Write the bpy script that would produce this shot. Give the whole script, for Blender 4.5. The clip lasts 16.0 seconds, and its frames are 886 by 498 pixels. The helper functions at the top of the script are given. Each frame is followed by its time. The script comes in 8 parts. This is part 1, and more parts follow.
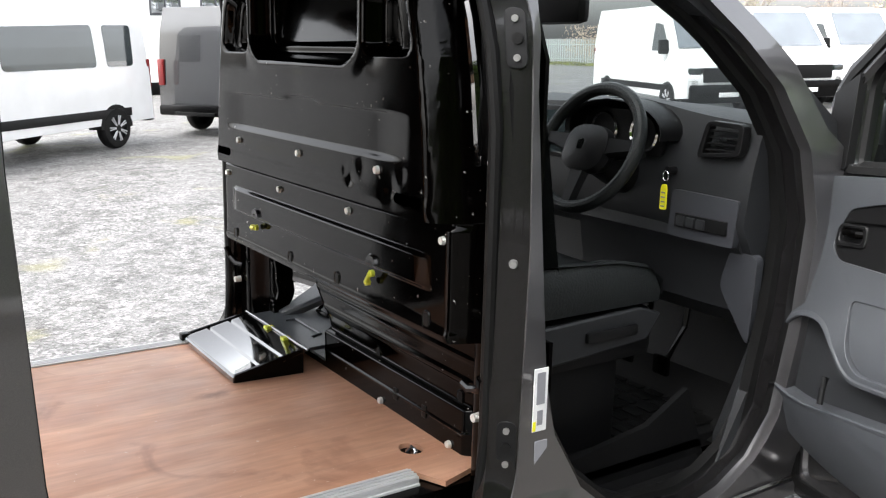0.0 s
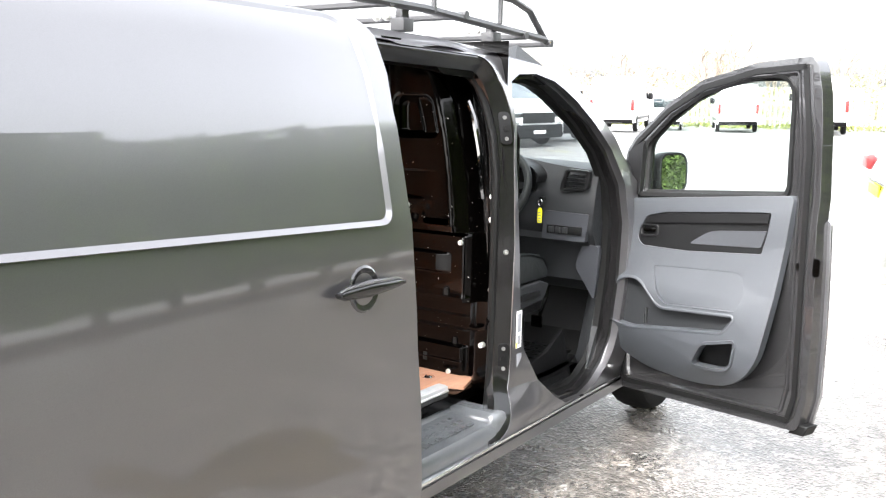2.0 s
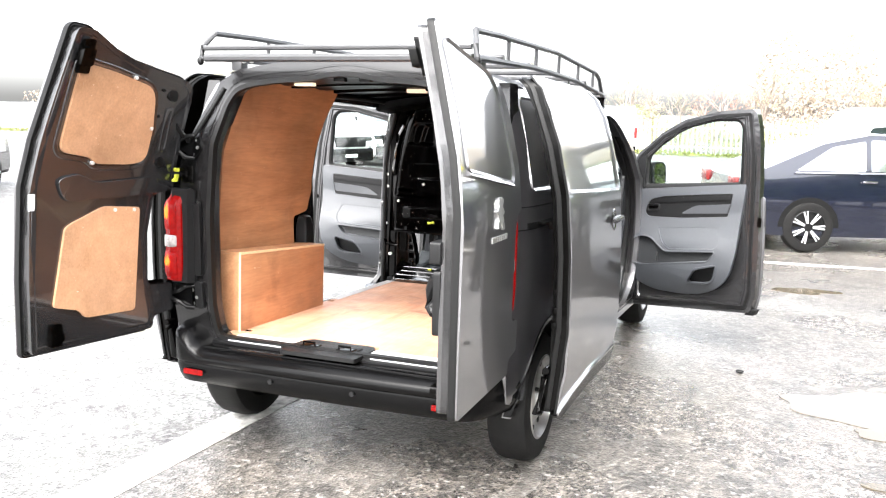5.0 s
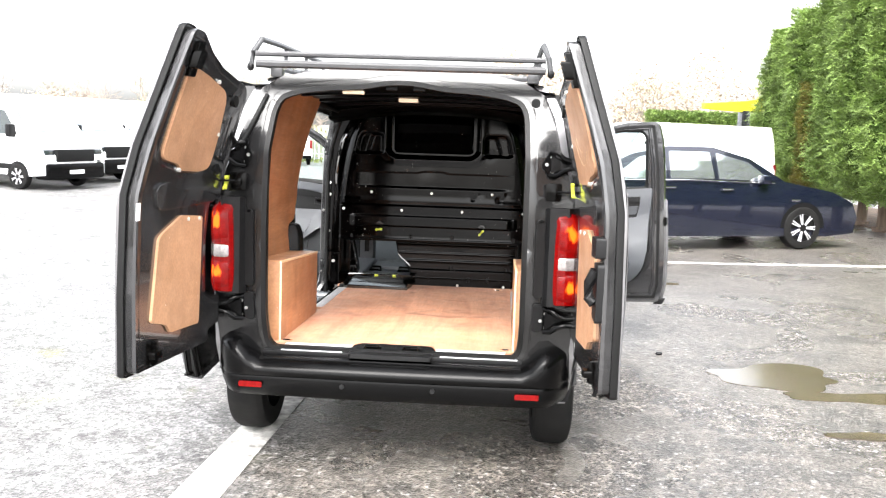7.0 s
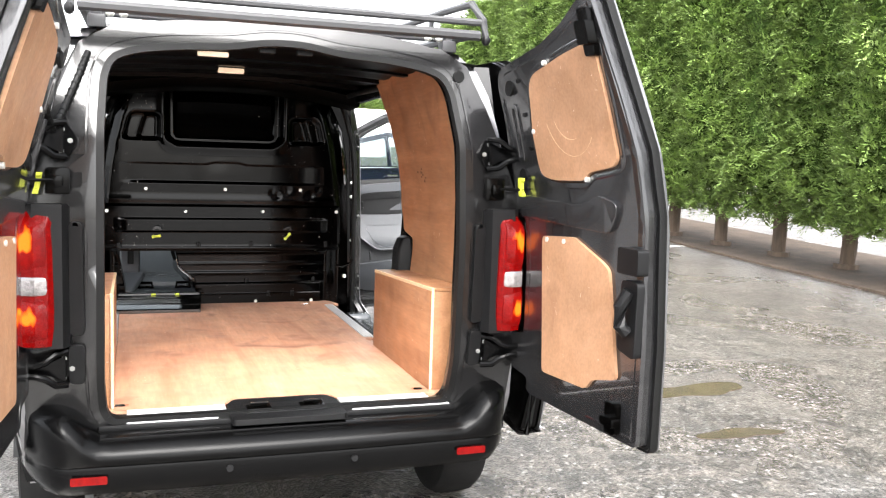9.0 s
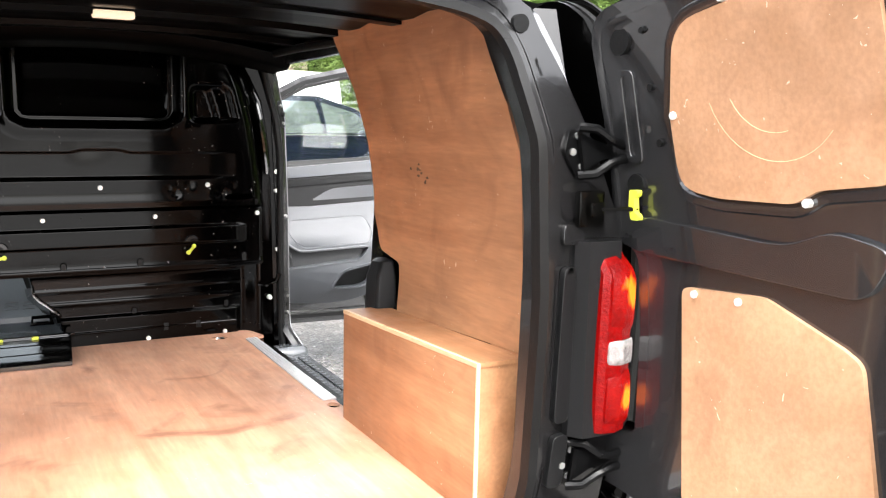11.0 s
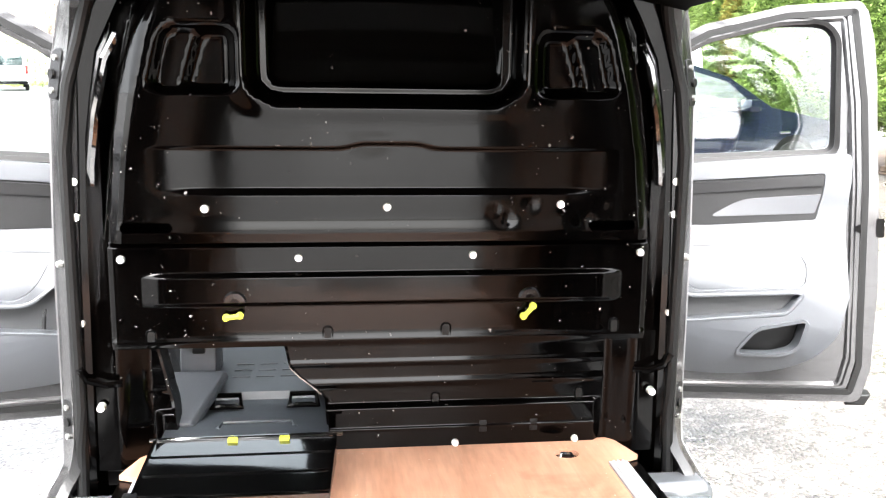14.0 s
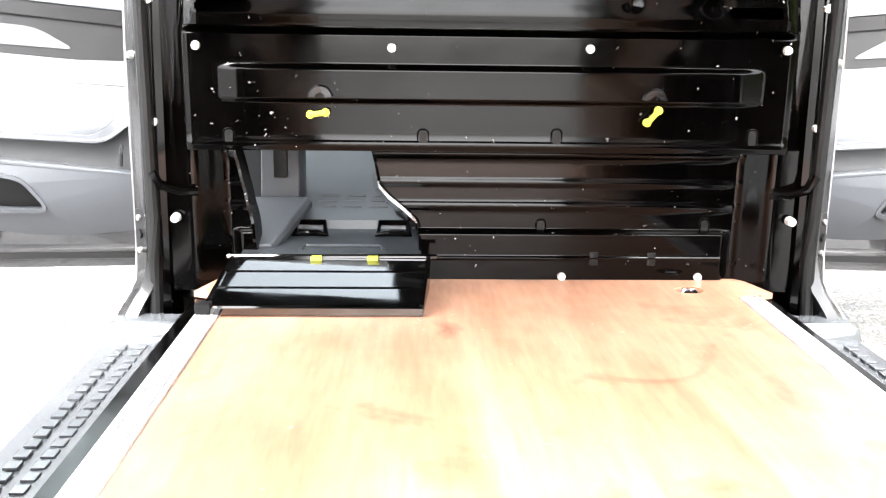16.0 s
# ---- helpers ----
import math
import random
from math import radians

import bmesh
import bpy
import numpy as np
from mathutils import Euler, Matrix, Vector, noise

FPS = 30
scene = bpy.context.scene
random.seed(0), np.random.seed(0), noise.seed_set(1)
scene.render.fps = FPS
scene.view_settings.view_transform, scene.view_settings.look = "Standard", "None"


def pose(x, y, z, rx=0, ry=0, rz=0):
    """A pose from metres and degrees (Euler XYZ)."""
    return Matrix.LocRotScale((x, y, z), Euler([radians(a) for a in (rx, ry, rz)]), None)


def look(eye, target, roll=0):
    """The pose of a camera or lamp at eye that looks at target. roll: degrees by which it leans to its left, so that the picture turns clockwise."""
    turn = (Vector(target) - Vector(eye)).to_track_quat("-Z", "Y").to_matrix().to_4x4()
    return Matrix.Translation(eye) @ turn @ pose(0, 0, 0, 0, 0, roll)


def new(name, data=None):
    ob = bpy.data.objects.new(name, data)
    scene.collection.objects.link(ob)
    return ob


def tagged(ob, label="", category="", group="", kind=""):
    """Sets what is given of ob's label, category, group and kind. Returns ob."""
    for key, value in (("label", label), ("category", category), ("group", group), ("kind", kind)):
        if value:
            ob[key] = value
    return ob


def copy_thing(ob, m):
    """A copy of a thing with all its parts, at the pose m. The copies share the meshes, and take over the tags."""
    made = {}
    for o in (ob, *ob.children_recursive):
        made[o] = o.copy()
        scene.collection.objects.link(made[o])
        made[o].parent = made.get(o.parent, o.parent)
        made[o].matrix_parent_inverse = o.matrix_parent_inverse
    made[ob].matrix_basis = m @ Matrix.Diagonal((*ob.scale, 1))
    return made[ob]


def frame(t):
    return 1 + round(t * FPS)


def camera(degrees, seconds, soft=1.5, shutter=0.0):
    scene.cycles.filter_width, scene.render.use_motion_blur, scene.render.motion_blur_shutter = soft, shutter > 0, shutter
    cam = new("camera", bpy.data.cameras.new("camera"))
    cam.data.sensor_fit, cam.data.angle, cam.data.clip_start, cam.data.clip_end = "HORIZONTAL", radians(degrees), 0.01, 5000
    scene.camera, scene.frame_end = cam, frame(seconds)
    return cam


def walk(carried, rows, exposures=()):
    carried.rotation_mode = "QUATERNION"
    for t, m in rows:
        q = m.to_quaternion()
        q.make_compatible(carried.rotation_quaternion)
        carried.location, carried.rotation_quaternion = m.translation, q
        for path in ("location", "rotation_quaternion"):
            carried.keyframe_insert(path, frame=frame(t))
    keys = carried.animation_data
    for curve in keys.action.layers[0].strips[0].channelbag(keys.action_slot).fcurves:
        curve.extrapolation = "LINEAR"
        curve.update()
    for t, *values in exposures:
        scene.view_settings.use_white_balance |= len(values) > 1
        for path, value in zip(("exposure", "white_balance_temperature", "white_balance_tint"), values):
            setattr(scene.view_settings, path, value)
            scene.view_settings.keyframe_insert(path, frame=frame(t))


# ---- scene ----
cam = camera(52.5, 16.0, soft=1.2)
PATH = [
    (0, (2.317, 1.173, 1.603), (0.697, 2.268, 1.182), 1.4),
    (0.5, (2.429, 0.791, 1.637), (1.01, 2.149, 1.264), 1.1),
    (1, (2.477, 0.336, 1.672), (1.222, 1.855, 1.33), 1.1),
    (1.5, (2.561, -0.109, 1.693), (1.364, 1.463, 1.379), 0.8),
    (2, (2.589, -0.609, 1.704), (1.465, 1.017, 1.399), 1.2),
    (2.5, (2.58, -1.135, 1.688), (1.534, 0.547, 1.408), 1.2),
    (3, (2.568, -1.666, 1.692), (1.56, 0.041, 1.423), 1.2),
    (3.5, (2.495, -2.205, 1.683), (1.525, -0.477, 1.416), 1.5),
    (4, (2.418, -2.752, 1.687), (1.477, -1.006, 1.427), 1.6),
    (4.5, (2.255, -3.272, 1.677), (1.368, -1.498, 1.419), 1.8),
    (5, (2.064, -3.77, 1.663), (1.342, -1.921, 1.417), 1.9),
    (5.2, (1.977, -3.944, 1.665), (1.302, -2.078, 1.421), 2.0),
    (7.3, (0.272, -4.364, 1.581), (0.232, -2.374, 1.383), 1.9),
    (7.5, (0.116, -4.299, 1.58), (0.129, -2.309, 1.383), 1.9),
    (8, (-0.213, -3.985, 1.56), (-0.083, -1.999, 1.362), 1.7),
    (8.5, (-0.468, -3.609, 1.54), (-0.064, -1.66, 1.346), 1.7),
    (8.7, (-0.538, -3.446, 1.548), (-0.019, -1.524, 1.352), 1.8),
    (10.8, (-0.558, -1.884, 1.635), (0.392, -0.146, 1.357), 1.3),
    (11, (-0.526, -1.723, 1.647), (0.417, 0.017, 1.356), 1.2),
    (11.5, (-0.445, -1.383, 1.632), (0.425, 0.393, 1.334), 0.8),
    (12, (-0.386, -1.067, 1.65), (0.424, 0.736, 1.345), 0.7),
    (12.5, (-0.28, -0.764, 1.636), (0.311, 1.12, 1.32), 0.5),
    (13, (-0.164, -0.501, 1.621), (0.181, 1.444, 1.304), 0.4),
    (13.5, (-0.15, -0.218, 1.633), (0.124, 1.732, 1.279), 0.6),
    (14, (-0.151, 0.011, 1.637), (0.1, 1.961, 1.27), 0.8),
    (14.5, (-0.155, 0.158, 1.554), (-0.013, 2.125, 1.224), 0.6),
    (15, (-0.183, 0.246, 1.336), (-0.104, 2.22, 1.03), 0.7),
    (15.5, (-0.187, 0.261, 1.231), (-0.117, 2.221, 0.843), 0.7),
    (16, (-0.182, 0.213, 1.233), (-0.112, 2.154, 0.757), 0.8),
]
EXPOSURES = [(0, 2.32), (0.5, 2.85), (1, 3.36), (1.5, 3.5), (3, 3.36), (5, 3.13), (7.5, 2.75), (8.5, 2.7), (11, 3.1), (12.5, 3.38), (14, 4.12), (14.5, 4.5), (15, 4.62), (15.5, 4.6), (16, 4.38)]
VAN = pose(0, 0, 0, -2.2, 0, 0)
walk(cam, [(t, VAN @ look(eye, target, roll)) for t, eye, target, roll in PATH], EXPOSURES)
# ---- world, sun and exposure ----
world = bpy.data.worlds.new("overcast")
scene.world = world
world.use_nodes = True
wn = world.node_tree
bgn = wn.nodes["Background"]
skyn = wn.nodes.new("ShaderNodeTexSky")
skyn.sky_type, skyn.sun_disc = "NISHITA", False
skyn.sun_elevation, skyn.sun_rotation = radians(53), radians(185)
skyn.dust_density = 4.0
cloud = wn.nodes.new("ShaderNodeHueSaturation")
cloud.inputs["Saturation"].default_value = 0.2
wn.links.new(skyn.outputs[0], cloud.inputs["Color"])
wn.links.new(cloud.outputs[0], bgn.inputs[0])
bgn.inputs[1].default_value = 0.15
sun = new("sun", bpy.data.lights.new("sun", "SUN"))
sun.data.energy, sun.data.angle, sun.data.color = 0.8, radians(40), (1.0, 0.985, 0.97)
sun.matrix_world = look((-1, -12, 17), (0, 0, 0))


# ---- materials ----
def material(name, color, rough=0.5, metal=0.0, coat=0.0, spec=0.5, var=0.0, scale=8.0, fine=0.0, fine_scale=120.0,
             bump=0.0, bump_scale=200.0, dirt=None, dirt_scale=3.0, dirt_amount=0.5, stretch=(1, 1, 1), rough_var=0.0, island=0.0, random_ob=0.0):
    m = bpy.data.materials.new(name)
    m.use_nodes = True
    nt = m.node_tree
    b = nt.nodes["Principled BSDF"]
    b.inputs["Base Color"].default_value = (*color, 1)
    b.inputs["Roughness"].default_value = rough
    b.inputs["Metallic"].default_value = metal
    b.inputs["Coat Weight"].default_value = coat
    b.inputs["Coat Roughness"].default_value = 0.04
    b.inputs["Specular IOR Level"].default_value = spec
    tc = nt.nodes.new("ShaderNodeTexCoord")
    mp = nt.nodes.new("ShaderNodeMapping")
    mp.inputs["Scale"].default_value = stretch
    nt.links.new(tc.outputs["Object"], mp.inputs[0])

    def noise_tex(sc, detail=4.0):
        n = nt.nodes.new("ShaderNodeTexNoise")
        n.inputs["Scale"].default_value, n.inputs["Detail"].default_value = sc, detail
        nt.links.new(mp.outputs[0], n.inputs["Vector"])
        return n.outputs[0]

    def ramp(sock, lo, hi):
        r = nt.nodes.new("ShaderNodeMapRange")
        r.inputs[1].default_value, r.inputs[2].default_value = 0.3, 0.7
        r.inputs[3].default_value, r.inputs[4].default_value = lo, hi
        nt.links.new(sock, r.inputs[0])
        return r.outputs[0]

    def times(col, fac):
        x = nt.nodes.new("ShaderNodeMix")
        x.data_type, x.blend_type = "RGBA", "MULTIPLY"
        x.inputs[0].default_value = 1.0
        nt.links.new(col, x.inputs[6])
        nt.links.new(fac, x.inputs[7])
        return x.outputs[2]

    rgb = nt.nodes.new("ShaderNodeRGB")
    rgb.outputs[0].default_value = (*color, 1)
    col = rgb.outputs[0]
    if var:
        col = times(col, ramp(noise_tex(scale), 1 - var, 1 + var))
    if fine:
        col = times(col, ramp(noise_tex(fine_scale, 2.0), 1 - fine, 1 + fine))
    if island:
        g = nt.nodes.new("ShaderNodeNewGeometry")
        r = nt.nodes.new("ShaderNodeMapRange")
        r.inputs[3].default_value, r.inputs[4].default_value = 1 - island, 1 + island
        nt.links.new(g.outputs["Random Per Island"], r.inputs[0])
        col = times(col, r.outputs[0])
    if random_ob:
        g = nt.nodes.new("ShaderNodeObjectInfo")
        r = nt.nodes.new("ShaderNodeMapRange")
        r.inputs[3].default_value, r.inputs[4].default_value = 1 - random_ob, 1 + random_ob
        nt.links.new(g.outputs["Random"], r.inputs[0])
        col = times(col, r.outputs[0])
    if dirt:
        x = nt.nodes.new("ShaderNodeMix")
        x.data_type = "RGBA"
        nt.links.new(ramp(noise_tex(dirt_scale, 6.0), 0.0, dirt_amount), x.inputs[0])
        nt.links.new(col, x.inputs[6])
        x.inputs[7].default_value = (*dirt, 1)
        col = x.outputs[2]
    nt.links.new(col, b.inputs["Base Color"])
    if rough_var:
        nt.links.new(ramp(noise_tex(scale * 1.7 + 1), max(0.0, rough - rough_var), min(1.0, rough + rough_var)), b.inputs["Roughness"])
    if bump:
        bn = nt.nodes.new("ShaderNodeBump")
        bn.inputs["Strength"].default_value, bn.inputs["Distance"].default_value = bump, 0.01
        nt.links.new(noise_tex(bump_scale, 3.0), bn.inputs["Height"])
        nt.links.new(bn.outputs[0], b.inputs["Normal"])
    return m


def glass_material(name, tint, gloss=0.04, rough=0.02):
    m = bpy.data.materials.new(name)
    m.use_nodes = True
    nt = m.node_tree
    nt.nodes.remove(nt.nodes["Principled BSDF"])
    tr, gl, mx, fr = (nt.nodes.new("ShaderNode" + k) for k in ("BsdfTransparent", "BsdfGlossy", "MixShader", "LayerWeight"))
    pw, ml = nt.nodes.new("ShaderNodeMath"), nt.nodes.new("ShaderNodeMath")
    pw.operation, ml.operation = "POWER", "MULTIPLY_ADD"
    tr.inputs[0].default_value = (*tint, 1)
    gl.inputs["Roughness"].default_value = rough
    pw.inputs[1].default_value, ml.inputs[1].default_value, ml.inputs[2].default_value = 4.0, 0.6, gloss
    nt.links.new(fr.outputs["Facing"], pw.inputs[0])
    nt.links.new(pw.outputs[0], ml.inputs[0])
    nt.links.new(ml.outputs[0], mx.inputs[0])
    nt.links.new(tr.outputs[0], mx.inputs[1])
    nt.links.new(gl.outputs[0], mx.inputs[2])
    nt.links.new(mx.outputs[0], nt.nodes["Material Output"].inputs[0])
    return m


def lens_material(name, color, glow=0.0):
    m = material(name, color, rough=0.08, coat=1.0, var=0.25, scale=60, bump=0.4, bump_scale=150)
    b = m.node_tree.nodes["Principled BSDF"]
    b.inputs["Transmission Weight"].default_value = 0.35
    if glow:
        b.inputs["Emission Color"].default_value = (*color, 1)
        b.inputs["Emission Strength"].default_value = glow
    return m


def plywood(name, color, dark, axis="z", sc=1.0, stain=0.35):
    """Plywood: long wavy figure along one axis, fine pores, stains."""
    m = bpy.data.materials.new(name)
    m.use_nodes = True
    nt = m.node_tree
    b = nt.nodes["Principled BSDF"]
    tc, mp = nt.nodes.new("ShaderNodeTexCoord"), nt.nodes.new("ShaderNodeMapping")
    long = {"x": (0.12, 1, 1), "y": (1, 0.12, 1), "z": (1, 1, 0.12)}[axis]
    mp.inputs["Scale"].default_value = [v * sc for v in long]
    nt.links.new(tc.outputs["Object"], mp.inputs[0])
    n1, n2, n3, n4 = (nt.nodes.new("ShaderNodeTexNoise") for _ in range(4))
    for n, s, d, v in ((n1, 7, 5, mp), (n2, 90, 3, mp)):
        n.inputs["Scale"].default_value, n.inputs["Detail"].default_value = s, d
        nt.links.new(v.outputs[0], n.inputs["Vector"])
    n1.inputs["Distortion"].default_value = 1.2
    for n, s, d in ((n3, 2.2, 5), (n4, 11, 6)):
        n.inputs["Scale"].default_value, n.inputs["Detail"].default_value = s, d
        nt.links.new(tc.outputs["Object"], n.inputs["Vector"])
    r1 = nt.nodes.new("ShaderNodeValToRGB")
    r1.color_ramp.elements[0].position, r1.color_ramp.elements[1].position = 0.3, 0.68
    r1.color_ramp.elements[0].color, r1.color_ramp.elements[1].color = (*dark, 1), (*color, 1)
    nt.links.new(n1.outputs[0], r1.inputs[0])
    r2 = nt.nodes.new("ShaderNodeMapRange")
    r2.inputs[1].default_value, r2.inputs[2].default_value, r2.inputs[3].default_value, r2.inputs[4].default_value = 0.3, 0.7, 0.88, 1.08
    nt.links.new(n2.outputs[0], r2.inputs[0])
    m1 = nt.nodes.new("ShaderNodeMix")
    m1.data_type, m1.blend_type = "RGBA", "MULTIPLY"
    m1.inputs[0].default_value = 1
    nt.links.new(r1.outputs[0], m1.inputs[6])
    nt.links.new(r2.outputs[0], m1.inputs[7])
    r3 = nt.nodes.new("ShaderNodeMapRange")
    r3.inputs[1].default_value, r3.inputs[2].default_value, r3.inputs[3].default_value, r3.inputs[4].default_value = 0.35, 0.65, 0.8, 1.12
    nt.links.new(n3.outputs[0], r3.inputs[0])
    m2 = nt.nodes.new("ShaderNodeMix")
    m2.data_type, m2.blend_type = "RGBA", "MULTIPLY"
    m2.inputs[0].default_value = 1
    nt.links.new(m1.outputs[2], m2.inputs[6])
    nt.links.new(r3.outputs[0], m2.inputs[7])
    n5 = nt.nodes.new("ShaderNodeTexNoise")
    n5.inputs["Scale"].default_value, n5.inputs["Detail"].default_value, n5.inputs["Distortion"].default_value = 3.6, 7, 0.9
    nt.links.new(tc.outputs["Object"], n5.inputs["Vector"])
    r5 = nt.nodes.new("ShaderNodeMapRange")
    r5.inputs[1].default_value, r5.inputs[2].default_value, r5.inputs[3].default_value, r5.inputs[4].default_value = 0.57, 0.72, 0.0, stain
    nt.links.new(n5.outputs[0], r5.inputs[0])
    m3 = nt.nodes.new("ShaderNodeMix")
    m3.data_type = "RGBA"
    nt.links.new(r5.outputs[0], m3.inputs[0])
    nt.links.new(m2.outputs[2], m3.inputs[6])
    m3.inputs[7].default_value = (dark[0] * 0.5, dark[1] * 0.42, dark[2] * 0.4, 1)
    vs = nt.nodes.new("ShaderNodeTexNoise")
    vs.inputs["Scale"].default_value, vs.inputs["Detail"].default_value, vs.inputs["Distortion"].default_value = 26, 2, 2.5
    nt.links.new(tc.outputs["Object"], vs.inputs["Vector"])
    r6 = nt.nodes.new("ShaderNodeMapRange")
    r6.inputs[1].default_value, r6.inputs[2].default_value, r6.inputs[3].default_value, r6.inputs[4].default_value = 0.735, 0.755, 0.0, 0.6
    nt.links.new(vs.outputs[0], r6.inputs[0])
    m4 = nt.nodes.new("ShaderNodeMix")
    m4.data_type = "RGBA"
    nt.links.new(r6.outputs[0], m4.inputs[0])
    nt.links.new(m3.outputs[2], m4.inputs[6])
    m4.inputs[7].default_value = (0.75, 0.6, 0.48, 1)
    nt.links.new(m4.outputs[2], b.inputs["Base Color"])
    r4 = nt.nodes.new("ShaderNodeMapRange")
    r4.inputs[3].default_value, r4.inputs[4].default_value = 0.28, 0.62
    nt.links.new(n4.outputs[0], r4.inputs[0])
    nt.links.new(r4.outputs[0], b.inputs["Roughness"])
    bn = nt.nodes.new("ShaderNodeBump")
    bn.inputs["Strength"].default_value, bn.inputs["Distance"].default_value = 0.15, 0.003
    nt.links.new(n2.outputs[0], bn.inputs["Height"])
    nt.links.new(bn.outputs[0], b.inputs["Normal"])
    return m


M_PAINT = material("grey_metallic_paint", (0.122, 0.119, 0.124), rough=0.32, metal=0.8, coat=1.0, fine=0.12, fine_scale=900, var=0.04, scale=2)
M_PAINT.node_tree.nodes["Principled BSDF"].inputs["Coat IOR"].default_value = 1.65
# Far darker than the body and door paints; used on jambs, frames and fittings.
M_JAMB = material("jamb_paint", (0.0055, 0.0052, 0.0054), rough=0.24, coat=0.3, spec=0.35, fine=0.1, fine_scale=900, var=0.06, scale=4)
M_STEEL = material("black_painted_steel", (0.0008, 0.0007, 0.0006), rough=0.17, spec=0.10, var=0.3, scale=5, rough_var=0.1, bump=0.05, bump_scale=9)
M_CEIL = material("dark_ceiling_steel", (0.001, 0.0009, 0.0009), rough=0.3, spec=0.04, var=0.25, scale=6, bump=0.06, bump_scale=12)
M_PLASTIC = material("black_plastic", (0.006, 0.006, 0.0063), rough=0.4, spec=0.2, fine=0.15, fine_scale=500, bump=0.12, bump_scale=700, var=0.08, scale=5)
M_BUMPER = material("bumper_plastic", (0.0020, 0.0020, 0.0021), rough=0.22, spec=0.11, var=0.08, scale=4, bump=0.03, bump_scale=800, rough_var=0.05)
M_GREYTRIM = material("grey_door_trim", (0.037, 0.040, 0.045), rough=0.46, fine=0.06, fine_scale=700, bump=0.15, bump_scale=900, var=0.04, scale=4)
M_INSET = material("armrest_grey", (0.028, 0.030, 0.034), rough=0.46, fine=0.06, fine_scale=700, bump=0.15, bump_scale=900, var=0.04, scale=4)
M_DARKTRIM = material("charcoal_trim", (0.012, 0.013, 0.0145), rough=0.5, fine=0.08, fine_scale=700, bump=0.15, bump_scale=900, var=0.06, scale=4)
M_DOORIN = material("door_inner_paint", (0.036, 0.0355, 0.037), rough=0.27, metal=0.6, coat=0.9, fine=0.1, fine_scale=900, var=0.06, scale=4)
M_MIDTRIM = material("slate_trim", (0.028, 0.03, 0.035), rough=0.5, fine=0.08, fine_scale=700, bump=0.15, bump_scale=900, var=0.06, scale=4)
M_STEP = material("step_plastic", (0.085, 0.09, 0.095), rough=0.2, spec=1.0, fine=0.15, fine_scale=500, var=0.1, scale=6)
M_SCREW = material("steel_screw", (0.25, 0.25, 0.24), rough=0.35, metal=0.6, var=0.1, scale=60)
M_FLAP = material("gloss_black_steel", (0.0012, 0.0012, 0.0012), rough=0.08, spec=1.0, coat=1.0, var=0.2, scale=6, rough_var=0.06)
M_BOARD = material("blue_black_board", (0.028, 0.032, 0.036), rough=0.35, spec=0.5, var=0.15, scale=8, bump=0.1, bump_scale=300)
M_RUBBER = material("rubber_seal", (0.004, 0.004, 0.004), rough=0.5, spec=0.2, var=0.15, scale=10, bump=0.1, bump_scale=150)
M_TYRE = material("tyre_rubber", (0.005, 0.005, 0.005), rough=0.75, spec=0.2, var=0.3, scale=15, dirt=(0.013, 0.012, 0.011), dirt_scale=8, dirt_amount=0.5, bump=0.2, bump_scale=90)
M_RIM = material("silver_wheel", (0.5, 0.5, 0.5), rough=0.35, metal=0.8, var=0.15, scale=12, dirt=(0.18, 0.16, 0.14), dirt_scale=9, dirt_amount=0.4)
M_CHROME = material("chrome", (0.8, 0.8, 0.8), rough=0.12, metal=1.0, var=0.05, scale=20)
M_ALU = material("aluminium_trim", (0.66, 0.66, 0.66), rough=0.35, metal=0.35, var=0.1, scale=10, fine=0.1, fine_scale=300, stretch=(1, 0.1, 1))
M_ZINC = material("zinc_bolt", (0.75, 0.74, 0.7), rough=0.4, metal=0.5, var=0.1, scale=40)
M_RACK = material("grey_powder_coat", (0.04, 0.04, 0.042), rough=0.45, var=0.12, scale=12, bump=0.08, bump_scale=300)
M_YELLOW = material("yellow_plastic", (0.62, 0.66, 0.06), rough=0.4, var=0.1, scale=30)
M_YELTAG = material("yellow_tag_plastic", (0.85, 0.8, 0.02), rough=0.4, var=0.08, scale=40)
# Emits faintly, on the lamp clusters and on the bumper reflectors alike.
M_REDLENS = lens_material("glowing_red_lens", (0.09, 0.0006, 0.0006), 0.22)
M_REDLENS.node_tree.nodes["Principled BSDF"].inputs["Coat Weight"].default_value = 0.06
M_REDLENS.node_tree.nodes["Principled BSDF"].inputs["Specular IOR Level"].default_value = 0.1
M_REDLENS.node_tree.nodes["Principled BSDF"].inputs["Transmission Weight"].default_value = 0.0


